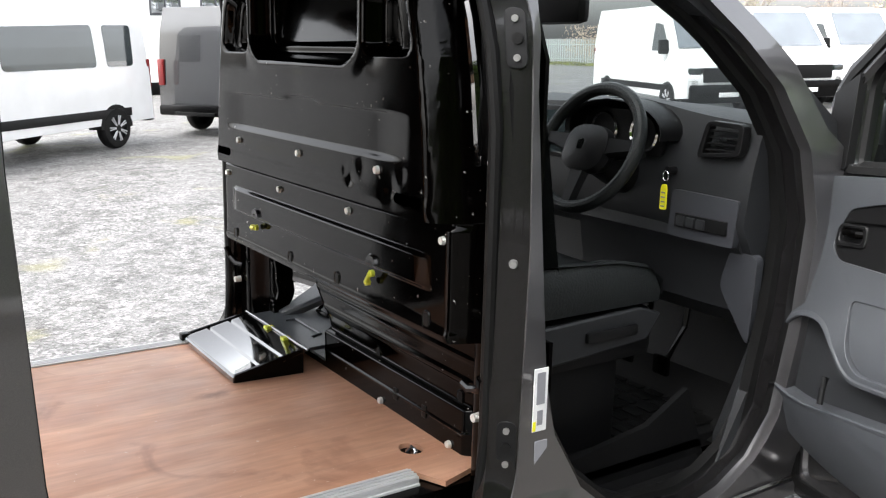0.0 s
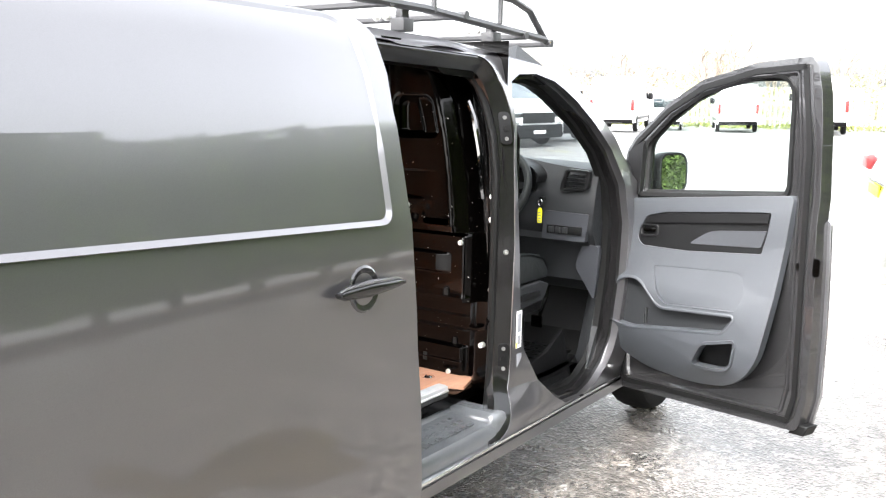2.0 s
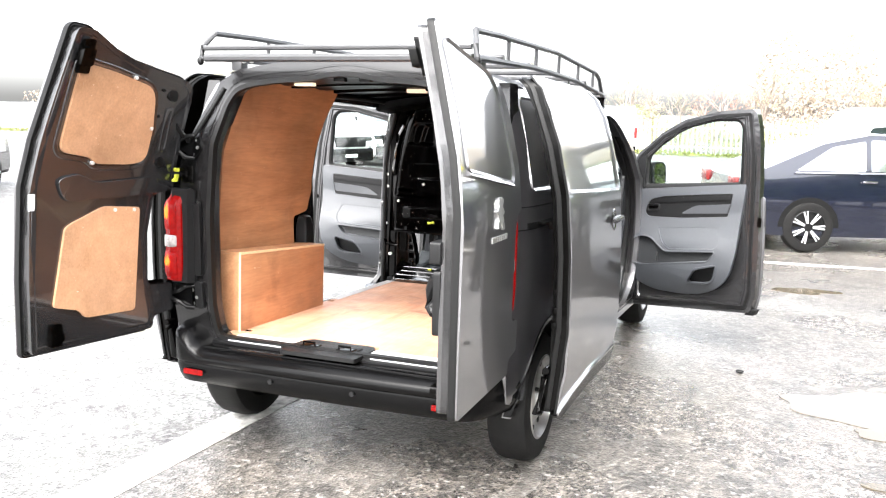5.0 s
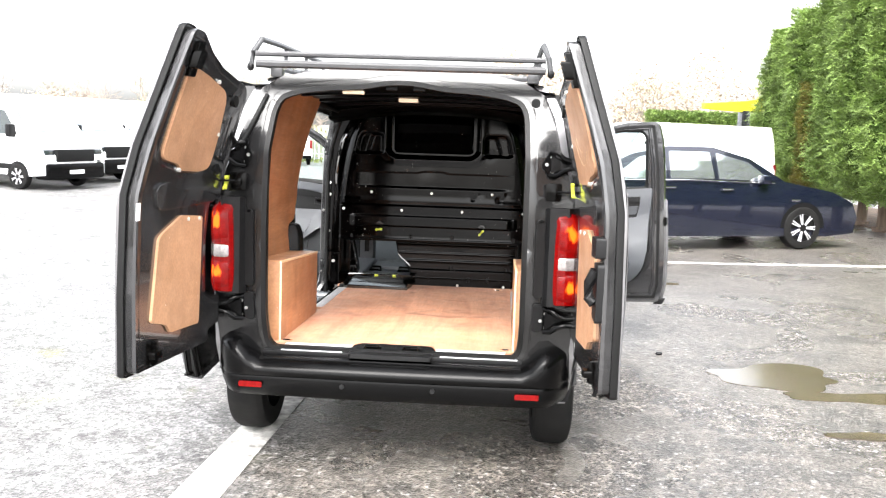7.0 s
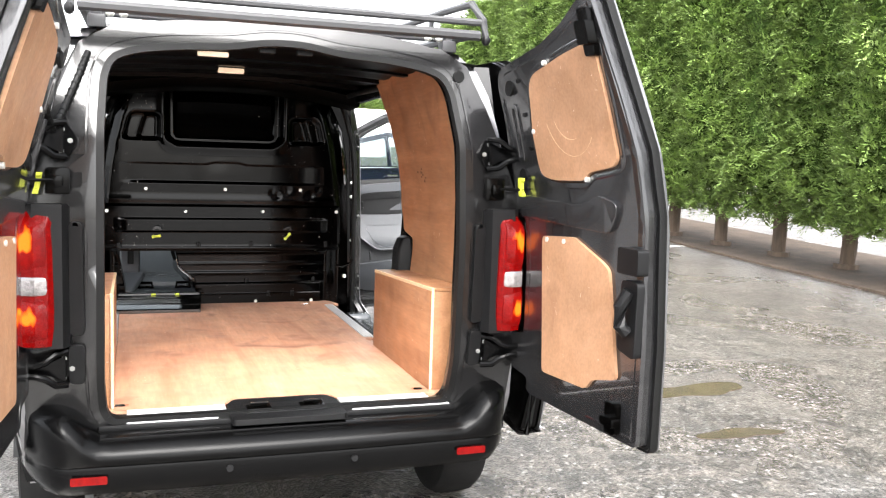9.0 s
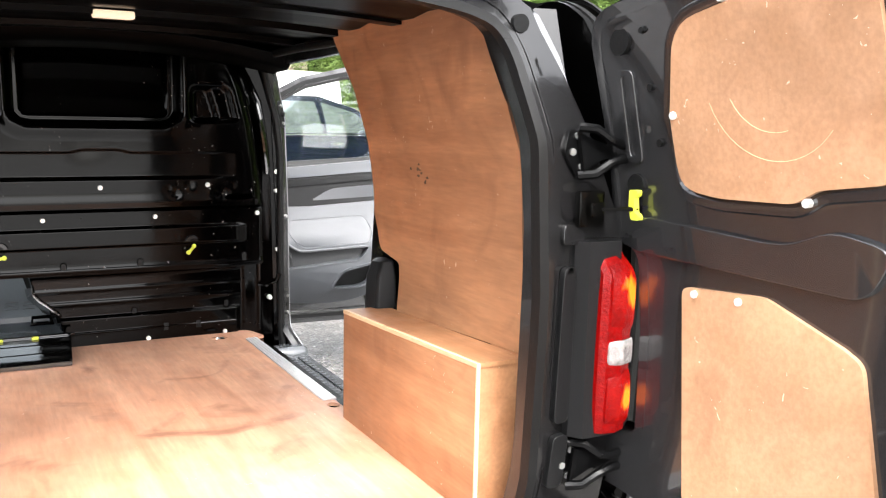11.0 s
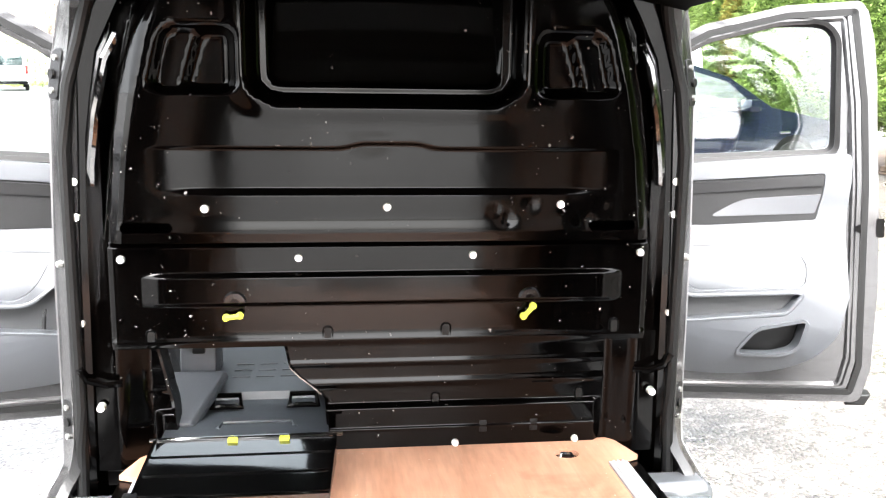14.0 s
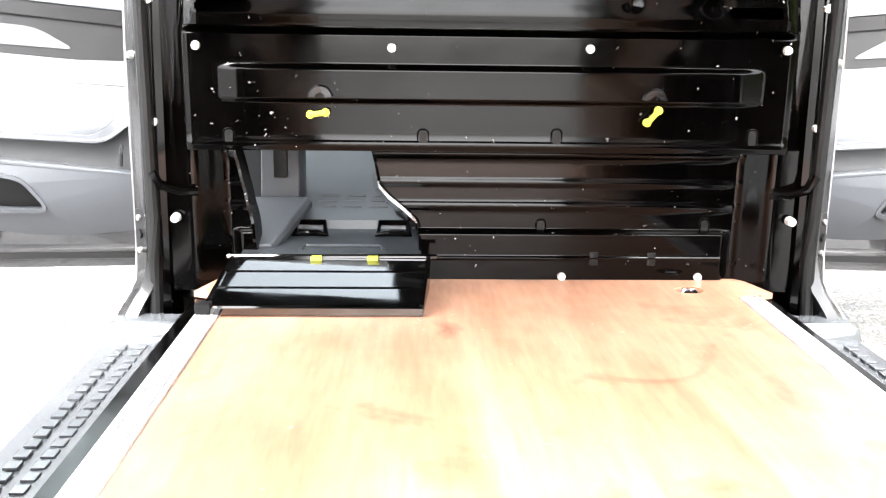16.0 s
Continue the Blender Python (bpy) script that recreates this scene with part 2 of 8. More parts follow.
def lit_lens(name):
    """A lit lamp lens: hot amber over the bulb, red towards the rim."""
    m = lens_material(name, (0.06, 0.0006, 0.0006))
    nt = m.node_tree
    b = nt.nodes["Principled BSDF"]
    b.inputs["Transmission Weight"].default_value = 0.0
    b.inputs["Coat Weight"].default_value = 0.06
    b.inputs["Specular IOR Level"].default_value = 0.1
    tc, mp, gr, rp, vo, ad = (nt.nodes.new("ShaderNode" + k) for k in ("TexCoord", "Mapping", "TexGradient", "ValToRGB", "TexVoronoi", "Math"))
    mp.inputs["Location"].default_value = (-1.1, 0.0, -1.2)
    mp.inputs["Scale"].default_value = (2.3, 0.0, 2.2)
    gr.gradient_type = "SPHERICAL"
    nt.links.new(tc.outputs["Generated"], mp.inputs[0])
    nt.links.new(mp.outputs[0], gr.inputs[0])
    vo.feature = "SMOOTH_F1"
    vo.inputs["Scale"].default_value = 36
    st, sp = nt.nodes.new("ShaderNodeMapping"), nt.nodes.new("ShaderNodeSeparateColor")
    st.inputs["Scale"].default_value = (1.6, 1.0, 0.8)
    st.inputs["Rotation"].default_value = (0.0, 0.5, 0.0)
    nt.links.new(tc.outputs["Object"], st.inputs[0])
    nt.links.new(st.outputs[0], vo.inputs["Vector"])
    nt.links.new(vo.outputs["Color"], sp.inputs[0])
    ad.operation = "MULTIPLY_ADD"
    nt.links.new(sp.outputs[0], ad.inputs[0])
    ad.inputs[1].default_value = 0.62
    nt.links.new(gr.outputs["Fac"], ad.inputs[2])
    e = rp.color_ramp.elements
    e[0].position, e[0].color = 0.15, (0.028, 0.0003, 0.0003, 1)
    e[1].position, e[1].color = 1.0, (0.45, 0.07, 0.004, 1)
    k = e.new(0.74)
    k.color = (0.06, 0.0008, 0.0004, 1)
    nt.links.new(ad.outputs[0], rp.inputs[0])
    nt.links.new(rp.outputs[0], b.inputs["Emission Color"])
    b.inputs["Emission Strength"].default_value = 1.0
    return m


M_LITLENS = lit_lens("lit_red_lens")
M_SKYGLASS = material("sloping_glass", (0.40, 0.43, 0.45), rough=0.06, metal=0.85, var=0.1, scale=2)
M_ALLOY = material("bright_alloy", (0.5, 0.5, 0.51), rough=0.35, metal=0.4, var=0.08, scale=10)
M_TAILRED = material("unlit_red_lens", (0.16, 0.012, 0.012), rough=0.25, var=0.1, scale=20)
M_CLEAR = lens_material("clear_lens", (0.3, 0.29, 0.28))
M_LINEN = material("white_label_paper", (0.8, 0.8, 0.8), rough=0.6, var=0.04, scale=30)
M_INK = material("grey_print", (0.25, 0.25, 0.27), rough=0.6, var=0.05, scale=50)
M_PLY = plywood("plywood_wall", (0.49, 0.245, 0.122), (0.35, 0.158, 0.072), "y", 1.0, 0.5)
M_PLYF = plywood("plywood_floor", (0.62, 0.345, 0.225), (0.46, 0.215, 0.125), "y", 0.8, 0.8)
M_PLYD = plywood("plywood_door", (0.48, 0.27, 0.155), (0.40, 0.215, 0.115), "x")
M_PLYE = material("plywood_edge", (0.66, 0.48, 0.29), rough=0.6, var=0.15, scale=30, stretch=(1, 1, 12))
M_GLASS = glass_material("clear_glass", (0.9, 0.95, 0.93))
M_WSCREEN = glass_material("windscreen_glass", (0.85, 0.92, 0.92), 0.45)
M_SEAT = material("black_leather", (0.009, 0.0105, 0.0105), rough=0.4, spec=0.3, var=0.15, scale=9, bump=0.3, bump_scale=160)
M_LAMP = material("lamp_lens", (0.95, 0.8, 0.65), rough=0.3, var=0.05, scale=40)
M_LAMP.node_tree.nodes["Principled BSDF"].inputs["Emission Color"].default_value = (1.0, 0.74, 0.5, 1)
M_LAMP.node_tree.nodes["Principled BSDF"].inputs["Emission Strength"].default_value = 0.1
M_WHITE = material("white_van_paint", (0.8, 0.8, 0.8), rough=0.25, coat=0.6, var=0.05, scale=2, dirt=(0.55, 0.53, 0.5), dirt_scale=1.2, dirt_amount=0.25)
M_BLACKP = material("black_van_paint", (0.02, 0.021, 0.023), rough=0.25, coat=1.0, var=0.15, scale=2)
M_BLUE = material("dark_blue_paint", (0.006, 0.008, 0.018), rough=0.22, metal=0.3, coat=1.0, var=0.1, scale=3, fine=0.1, fine_scale=800)
M_DKGLASS = material("dark_glass", (0.02, 0.028, 0.03), rough=0.05, coat=1.0, var=0.2, scale=2)
M_LEAF = material("hedge_leaf", (0.150, 0.225, 0.050), rough=0.6, island=0.35, var=0.45, scale=3.5)
M_LEAF2 = material("hedge_leaf_yellow", (0.15, 0.13, 0.02), rough=0.55, island=0.4)
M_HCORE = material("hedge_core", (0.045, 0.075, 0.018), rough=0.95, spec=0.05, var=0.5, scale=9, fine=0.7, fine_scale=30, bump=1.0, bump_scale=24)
M_BARK = material("bark", (0.12, 0.085, 0.06), rough=0.85, var=0.35, scale=12, bump=0.6, bump_scale=40, stretch=(1, 1, 0.3))
M_TWIG = material("bare_twig", (0.25, 0.21, 0.18), rough=0.8, island=0.3)
M_BUD = material("spring_bud", (0.36, 0.29, 0.22), rough=0.8, island=0.4)
M_BUDG = material("green_bud", (0.28, 0.28, 0.15), rough=0.8, island=0.4)
M_RUST = material("copper_leaf", (0.4, 0.16, 0.1), rough=0.8, island=0.35)
M_FENCE = material("galvanised_fence", (0.42, 0.50, 0.46), rough=0.5, metal=0.2, var=0.15, scale=3)
M_GRASS = material("rough_grass", (0.16, 0.18, 0.05), rough=0.9, island=0.5, var=0.3, scale=2)
M_LINE = material("worn_white_paint", (0.72, 0.70, 0.66), rough=0.7, var=0.1, scale=10, dirt=(0.14, 0.13, 0.12), dirt_scale=14, dirt_amount=0.9, bump=0.3, bump_scale=150)
M_MUD = material("hedge_soil", (0.085, 0.060, 0.042), rough=0.95, var=0.3, scale=3, fine=0.4, fine_scale=60, bump=0.6, bump_scale=40)


def asphalt():
    """Wet tarmac: aggregate, damp gloss patches, pale gravelly patches."""
    m = bpy.data.materials.new("wet_tarmac")
    m.use_nodes = True
    nt = m.node_tree
    b = nt.nodes["Principled BSDF"]
    tc = nt.nodes.new("ShaderNodeTexCoord")

    def n(sc, det=4.0, dist=0.0):
        t = nt.nodes.new("ShaderNodeTexNoise")
        t.inputs["Scale"].default_value, t.inputs["Detail"].default_value, t.inputs["Distortion"].default_value = sc, det, dist
        nt.links.new(tc.outputs["Object"], t.inputs["Vector"])
        return t.outputs[0]

    def rng(s, a, bb, lo, hi):
        r = nt.nodes.new("ShaderNodeMapRange")
        for k, v in enumerate((a, bb, lo, hi)):
            r.inputs[k + 1].default_value = v
        nt.links.new(s, r.inputs[0])
        return r.outputs[0]

    def mix(f, a, c, mode="MIX"):
        x = nt.nodes.new("ShaderNodeMix")
        x.data_type, x.blend_type = "RGBA", mode
        for s, k in ((f, 0), (a, 6), (c, 7)):
            if isinstance(s, tuple):
                x.inputs[k].default_value = (*s, 1)
            elif isinstance(s, float):
                x.inputs[k].default_value = s
            else:
                nt.links.new(s, x.inputs[k])
        return x.outputs[2]

    vor = nt.nodes.new("ShaderNodeTexVoronoi")
    vor.inputs["Scale"].default_value = 70
    nt.links.new(tc.outputs["Object"], vor.inputs["Vector"])
    stones = rng(vor.outputs["Color"], 0.0, 1.0, 0.2, 2.0)
    vor2 = nt.nodes.new("ShaderNodeTexVoronoi")
    vor2.inputs["Scale"].default_value = 22
    nt.links.new(tc.outputs["Object"], vor2.inputs["Vector"])
    lumps = rng(vor2.outputs["Color"], 0.0, 1.0, 0.6, 1.5)
    sep = nt.nodes.new("ShaderNodeSeparateXYZ")
    nt.links.new(tc.outputs["Object"], sep.inputs[0])
    side = rng(sep.outputs[0], 0.2, -2.2, 0.0, 1.0)
    add = nt.nodes.new("ShaderNodeMath")
    add.operation = "ADD"
    nt.links.new(side, add.inputs[0])
    nt.links.new(rng(n(0.6, 5, 0.8), 0.3, 0.7, -0.45, 0.45), add.inputs[1])
    gravel = rng(add.outputs[0], 0.25, 0.75, 0.0, 1.0)
    base = mix(gravel, (0.085, 0.076, 0.067), (0.122, 0.120, 0.118))
    base = mix(rng(n(2.3, 6, 0.6), 0.48, 0.64, 0.0, 0.3), base, (0.028, 0.026, 0.025))
    base = mix(rng(n(9.0, 6), 0.58, 0.7, 0.0, 0.25), base, (0.15, 0.142, 0.13))
    base = mix(rng(n(4.5, 9, 1.1), 0.50, 0.60, 0.0, 0.55), base, (0.035, 0.033, 0.031))
    base = mix(rng(n(26.0, 5, 0.4), 0.56, 0.68, 0.0, 0.55), base, (0.26, 0.255, 0.245))
    base = mix(1.0, base, stones, "MULTIPLY")
    base = mix(1.0, base, lumps, "MULTIPLY")
    moss = mix(rng(n(0.9, 5, 1.0), 0.62, 0.72, 0.0, 0.5), base, (0.2, 0.19, 0.06))
    base = mix(gravel, base, moss)
    nt.links.new(base, b.inputs["Base Color"])
    wet = rng(n(0.8, 5, 0.7), 0.38, 0.62, 0.24, 0.36)
    dry = nt.nodes.new("ShaderNodeMath")
    dry.operation = "MULTIPLY_ADD"
    nt.links.new(gravel, dry.inputs[0])
    dry.inputs[1].default_value = 0.28
    nt.links.new(wet, dry.inputs[2])
    nt.links.new(dry.outputs[0], b.inputs["Roughness"])
    bn = nt.nodes.new("ShaderNodeBump")
    bn.inputs["Strength"].default_value, bn.inputs["Distance"].default_value = 0.7, 0.006
    nt.links.new(vor.outputs["Distance"], bn.inputs["Height"])
    nt.links.new(bn.outputs[0], b.inputs["Normal"])
    return m


M_ROAD = asphalt()
M_PUDDLE = material("muddy_puddle", (0.065, 0.052, 0.031), rough=0.14, spec=0.25, var=0.25, scale=3, fine=0.3, fine_scale=70, dirt=(0.07, 0.06, 0.05), dirt_scale=5, dirt_amount=0.6)


# ---- mesh helpers ----
def part(name, bm, mat, parent, label="", smooth=30, bevel=0.0):
    me = bpy.data.meshes.new(name)
    bm.normal_update()
    bm.to_mesh(me)
    bm.free()
    me.materials.append(mat)
    if smooth:
        me.polygons.foreach_set("use_smooth", [True] * len(me.polygons))
        me.set_sharp_from_angle(angle=radians(smooth))
    ob = new(name, me)
    ob.parent = parent
    if bevel:
        bv = ob.modifiers.new("bevel", "BEVEL")
        bv.width, bv.segments, bv.limit_method, bv.angle_limit = bevel, 2, "ANGLE", radians(45)
    if label:
        tagged(ob, label)
    return ob


def thing(name, m, label, category, group="", kind=""):
    ob = new(name)
    ob.empty_display_size = 0.1
    ob.matrix_world = m
    return tagged(ob, label, category, group, kind)


def box(bm, x0, x1, y0, y1, z0, z1, bev=0.0, m=None):
    r = bmesh.ops.create_cube(bm, size=1.0, matrix=Matrix.Translation(((x0 + x1) / 2, (y0 + y1) / 2, (z0 + z1) / 2)) @ Matrix.Diagonal((x1 - x0, y1 - y0, z1 - z0, 1)))
    vs = r["verts"]
    if bev:
        es = list({e for v in vs for e in v.link_edges})
        vs = [v for f in bmesh.ops.bevel(bm, geom=es, offset=bev, segments=2, profile=0.6, affect="EDGES")["faces"] for v in f.verts] + [v for v in vs if v.is_valid]
        vs = list(set(vs))
    if m is not None:
        bmesh.ops.transform(bm, matrix=m, verts=vs)
    return bm


def cyl(bm, p0, p1, r0, r1=None, seg=12, caps=True):
    p0, p1 = Vector(p0), Vector(p1)
    r1 = r0 if r1 is None else r1
    d = p1 - p0
    q = d.to_track_quat("Z", "Y").to_matrix().to_4x4()
    bmesh.ops.create_cone(bm, cap_ends=caps, segments=seg, radius1=r0, radius2=r1, depth=d.length, matrix=Matrix.Translation((p0 + p1) / 2) @ q)
    return bm


def tube(bm, pts, r, seg=8, closed=False, flat=1.0):
    """A round bar along a line of points."""
    pts = [Vector(p) for p in pts]
    n, rings = len(pts), []
    up = Vector((0.13, 0.21, 0.97))
    for i, p in enumerate(pts):
        a = pts[(i - 1) % n] if closed or i else p
        c = pts[(i + 1) % n] if closed or i < n - 1 else p
        t = (c - a).normalized()
        s = t.cross(up)
        if s.length < 0.2:
            s = t.cross(Vector((1, 0.1, 0)))
        s.normalize()
        w = s.cross(t)
        rings.append([bm.verts.new(p + r * (math.cos(k * math.tau / seg) * s + flat * math.sin(k * math.tau / seg) * w)) for k in range(seg)])
    for i in range(n if closed else n - 1):
        a, c = rings[i], rings[(i + 1) % n]
        for k in range(seg):
            bm.faces.new((a[k], a[(k + 1) % seg], c[(k + 1) % seg], c[k]))
    if not closed:
        bm.faces.new(rings[0][::-1])
        bm.faces.new(rings[-1])
    return bm


def fillet(pts, n=4):
    """A polygon from (u, v) or (u, v, radius) corners."""
    out = []
    m = len(pts)
    for i, p in enumerate(pts):
        r = p[2] if len(p) > 2 else 0.0
        p0, p1, p2 = (Vector(q[:2]) for q in (pts[i - 1], p, pts[(i + 1) % m]))
        if not r:
            out.append(tuple(p1))
            continue
        a, c = p0 - p1, p2 - p1
        r = min(r, a.length * 0.49, c.length * 0.49)
        a, c = p1 + a.normalized() * r, p1 + c.normalized() * r
        for k in range(n + 1):
            t = k / n
            out.append(tuple((1 - t) ** 2 * a + 2 * t * (1 - t) * p1 + t * t * c))
    return out


def plate(outer, holes, w0, w1, mapf, cu=(), cv=(), bm=None):
    """A sheet of the outline, with holes, from depth w0 to w1, bent by mapf(u, v, w)."""
    bm = bm or bmesh.new()
    tmp = bmesh.new()
    for loop in (outer, *holes):
        vs = [tmp.verts.new((p[0], p[1], 0)) for p in loop]
        for i in range(len(vs)):
            tmp.edges.new((vs[i - 1], vs[i]))
    bmesh.ops.triangle_fill(tmp, use_beauty=True, use_dissolve=False, edges=tmp.edges[:])
    for axis, cuts in ((0, cu), (1, cv)):
        for c in cuts:
            co, no = [0, 0, 0], [0, 0, 0]
            co[axis], no[axis] = c, 1
            bmesh.ops.bisect_plane(tmp, geom=tmp.verts[:] + tmp.edges[:] + tmp.faces[:], plane_co=co, plane_no=no)
    tmp.normal_update()
    for f in tmp.faces:
        if f.normal.z < 0:
            f.normal_flip()
    top, bot = {}, {}
    for v in tmp.verts:
        if v.link_faces:
            top[v] = bm.verts.new(mapf(v.co.x, v.co.y, w1))
            bot[v] = bm.verts.new(mapf(v.co.x, v.co.y, w0))
    for f in tmp.faces:
        vs = list(f.verts)
        bm.faces.new([top[v] for v in vs])
        bm.faces.new([bot[v] for v in reversed(vs)])
    for e in tmp.edges:
        if len(e.link_faces) == 1:
            f = e.link_faces[0]
            lp = [l for l in f.loops if l.edge == e][0]
            a, c = lp.vert, lp.link_loop_next.vert
            bm.faces.new((top[a], bot[a], bot[c], top[c]))
    tmp.free()
    bmesh.ops.recalc_face_normals(bm, faces=bm.faces[:])
    return bm


def loft(rings, caps=True, closed=True, bm=None):
    bm = bm or bmesh.new()
    vr = [[bm.verts.new(p) for p in r] for r in rings]
    n = len(vr[0])
    for a, c in zip(vr, vr[1:]):
        for k in range(n if closed else n - 1):
            bm.faces.new((a[k], a[(k + 1) % n], c[(k + 1) % n], c[k]))
    if caps and closed:
        bm.faces.new(vr[0][::-1])
        bm.faces.new(vr[-1])
    bmesh.ops.recalc_face_normals(bm, faces=bm.faces[:])
    return bm


def band(path, prof, mapf, closed=True, bm=None):
    """Sweeps a profile of (offset, depth) along a flat (u, v) path; offset is to the path's outside."""
    p = [Vector(q) for q in path]
    n = len(p)
    area = sum(p[i - 1].x * p[i].y - p[i].x * p[i - 1].y for i in range(n))
    sgn = 1 if area > 0 else -1
    rings = []
    for i in range(n):
        a = p[i - 1] if closed or i else p[i]
        c = p[(i + 1) % n] if closed or i < n - 1 else p[i]
        t = (c - a).normalized()
        no = Vector((t.y, -t.x)) * sgn
        rings.append([mapf(p[i].x + no.x * o, p[i].y + no.y * o, w) for o, w in prof])
    if closed:
        rings.append(rings[0])
    return loft(rings, caps=not closed, bm=bm)


def lerp(z, zs, xs):
    return float(np.interp(z, zs, xs))


def sphere(bm, c, r, sc=(1, 1, 1), seg=10):
    bmesh.ops.create_uvsphere(bm, u_segments=seg, v_segments=max(4, seg // 2), radius=r, matrix=Matrix.Translation(c) @ Matrix.Diagonal((*sc, 1)))
    return bm


B = bmesh.new


# ---- the van: shell ----
SZ = (0.28, 0.45, 0.62, 0.90, 1.15, 1.40, 1.65, 1.80, 1.90, 1.965)
SX = (0.87, 0.915, 0.945, 0.955, 0.95, 0.935, 0.88, 0.83, 0.775, 0.70)


def sx(z):
    return lerp(z, SZ, SX)


def bx(y, z):
    """Half width of the body at y, z: full ahead, drawn in round the rear corner and the nose."""
    t = min(1.0, max(0.0, (y - 0.02) / 0.28))
    rear = lerp(z, (0.5, 1.36, 1.6, 1.9), (0.05, 0.05, 0.085, 0.07)) * (1 - t) ** 2
    nose = 0.28 * max(0.0, (y - 3.5) / 1.0) ** 2
    # the centre pillar stands back behind the door skins
    dp = sx(z) - lerp(z, (0.45, 0.75, 1.17, 1.64, 1.80, 1.9), (0.865, 0.858, 0.858, 0.842, 0.80, 0.75))
    wy = lerp(y, (2.2, 2.34, 2.47, 2.62), (0, 1, 1, 0))
    wz = lerp(z, (0.48, 0.62, 1.82, 1.93), (0, 1, 1, 0))
    return sx(z) - rear - nose - max(0.0, dp) * wy * wz


def lean(z):
    return 0.2 * max(0.0, (z - 1.35) / 0.7) ** 1.3


van = thing("panel_van", VAN, "dark grey metallic panel van with every door standing open", "van")


def side_map(s, off=0.0):
    return lambda u, v, w: (s * (bx(u, v) + off + w), u, v)


def arc(cy, cz, r, a0, a1, n=12):
    return [(cy + r * math.cos(radians(a0 + (a1 - a0) * k / n)), cz + r * math.sin(radians(a0 + (a1 - a0) * k / n))) for k in range(n + 1)]


RW, FW, TR = (0.61, 0.36), (3.87, 0.485), 0.335
SLIDE_HOLE = fillet([(1.22, 0.45, 0.03), (2.26, 0.455, 0.1), (2.375, 0.62, 0.12), (2.388, 1.20), (2.385, 1.74, 0.1), (2.30, 1.905, 0.12), (1.22, 1.925, 0.05)], 6)
FRONT_HOLE = [(2.48, 0.752), (2.45, 0.90), (2.424, 1.165), (2.40, 1.535), (2.408, 1.765), (2.435, 1.82), (2.50, 1.850), (2.615, 1.856), (2.746, 1.832), (2.892, 1.755), (2.996, 1.675), (3.141, 1.548), (3.234, 1.385), (3.276, 1.20), (3.247, 0.952), (3.202, 0.678), (3.132, 0.561), (3.04, 0.49), (2.937, 0.46), (2.756, 0.474), (2.64, 0.532), (2.537, 0.625)]
SEAL = [(2.30, 0.49), (2.315, 0.60), (2.325, 0.68), (2.328, 0.788), (2.328, 0.98), (2.328, 1.178), (2.328, 1.455), (2.325, 1.615), (2.319, 1.726), (2.299, 1.805), (2.247, 1.858), (2.147, 1.881), (1.99, 1.895), (1.72, 1.90), (1.25, 1.90)]
SIDE = ([(0.045, 0.60), (0.045, 0.90), (0.045, 1.36), (0.10, 1.62), (0.18, 1.90), (0.22, 1.965), (1.65, 1.965), (2.05, 1.958), (2.39, 1.928), (2.77, 1.882), (2.93, 1.805), (3.05, 1.72), (3.20, 1.60), (3.31, 1.44), (3.42, 1.36), (4.1, 1.22), (4.42, 1.0), (4.45, 0.55), (4.40, 0.45)]
        + arc(*FW, 0.40, -15, 195)[0:] + [(3.40, 0.40), (2.2, 0.40), (1.2, 0.40)] + arc(*RW, 0.40, -2, 182) + [(0.2, 0.42), (0.1, 0.45)])
CV = (0.62, 0.78, 0.9, 1.03, 1.15, 1.27, 1.40, 1.53, 1.65, 1.73, 1.80, 1.86, 1.9)
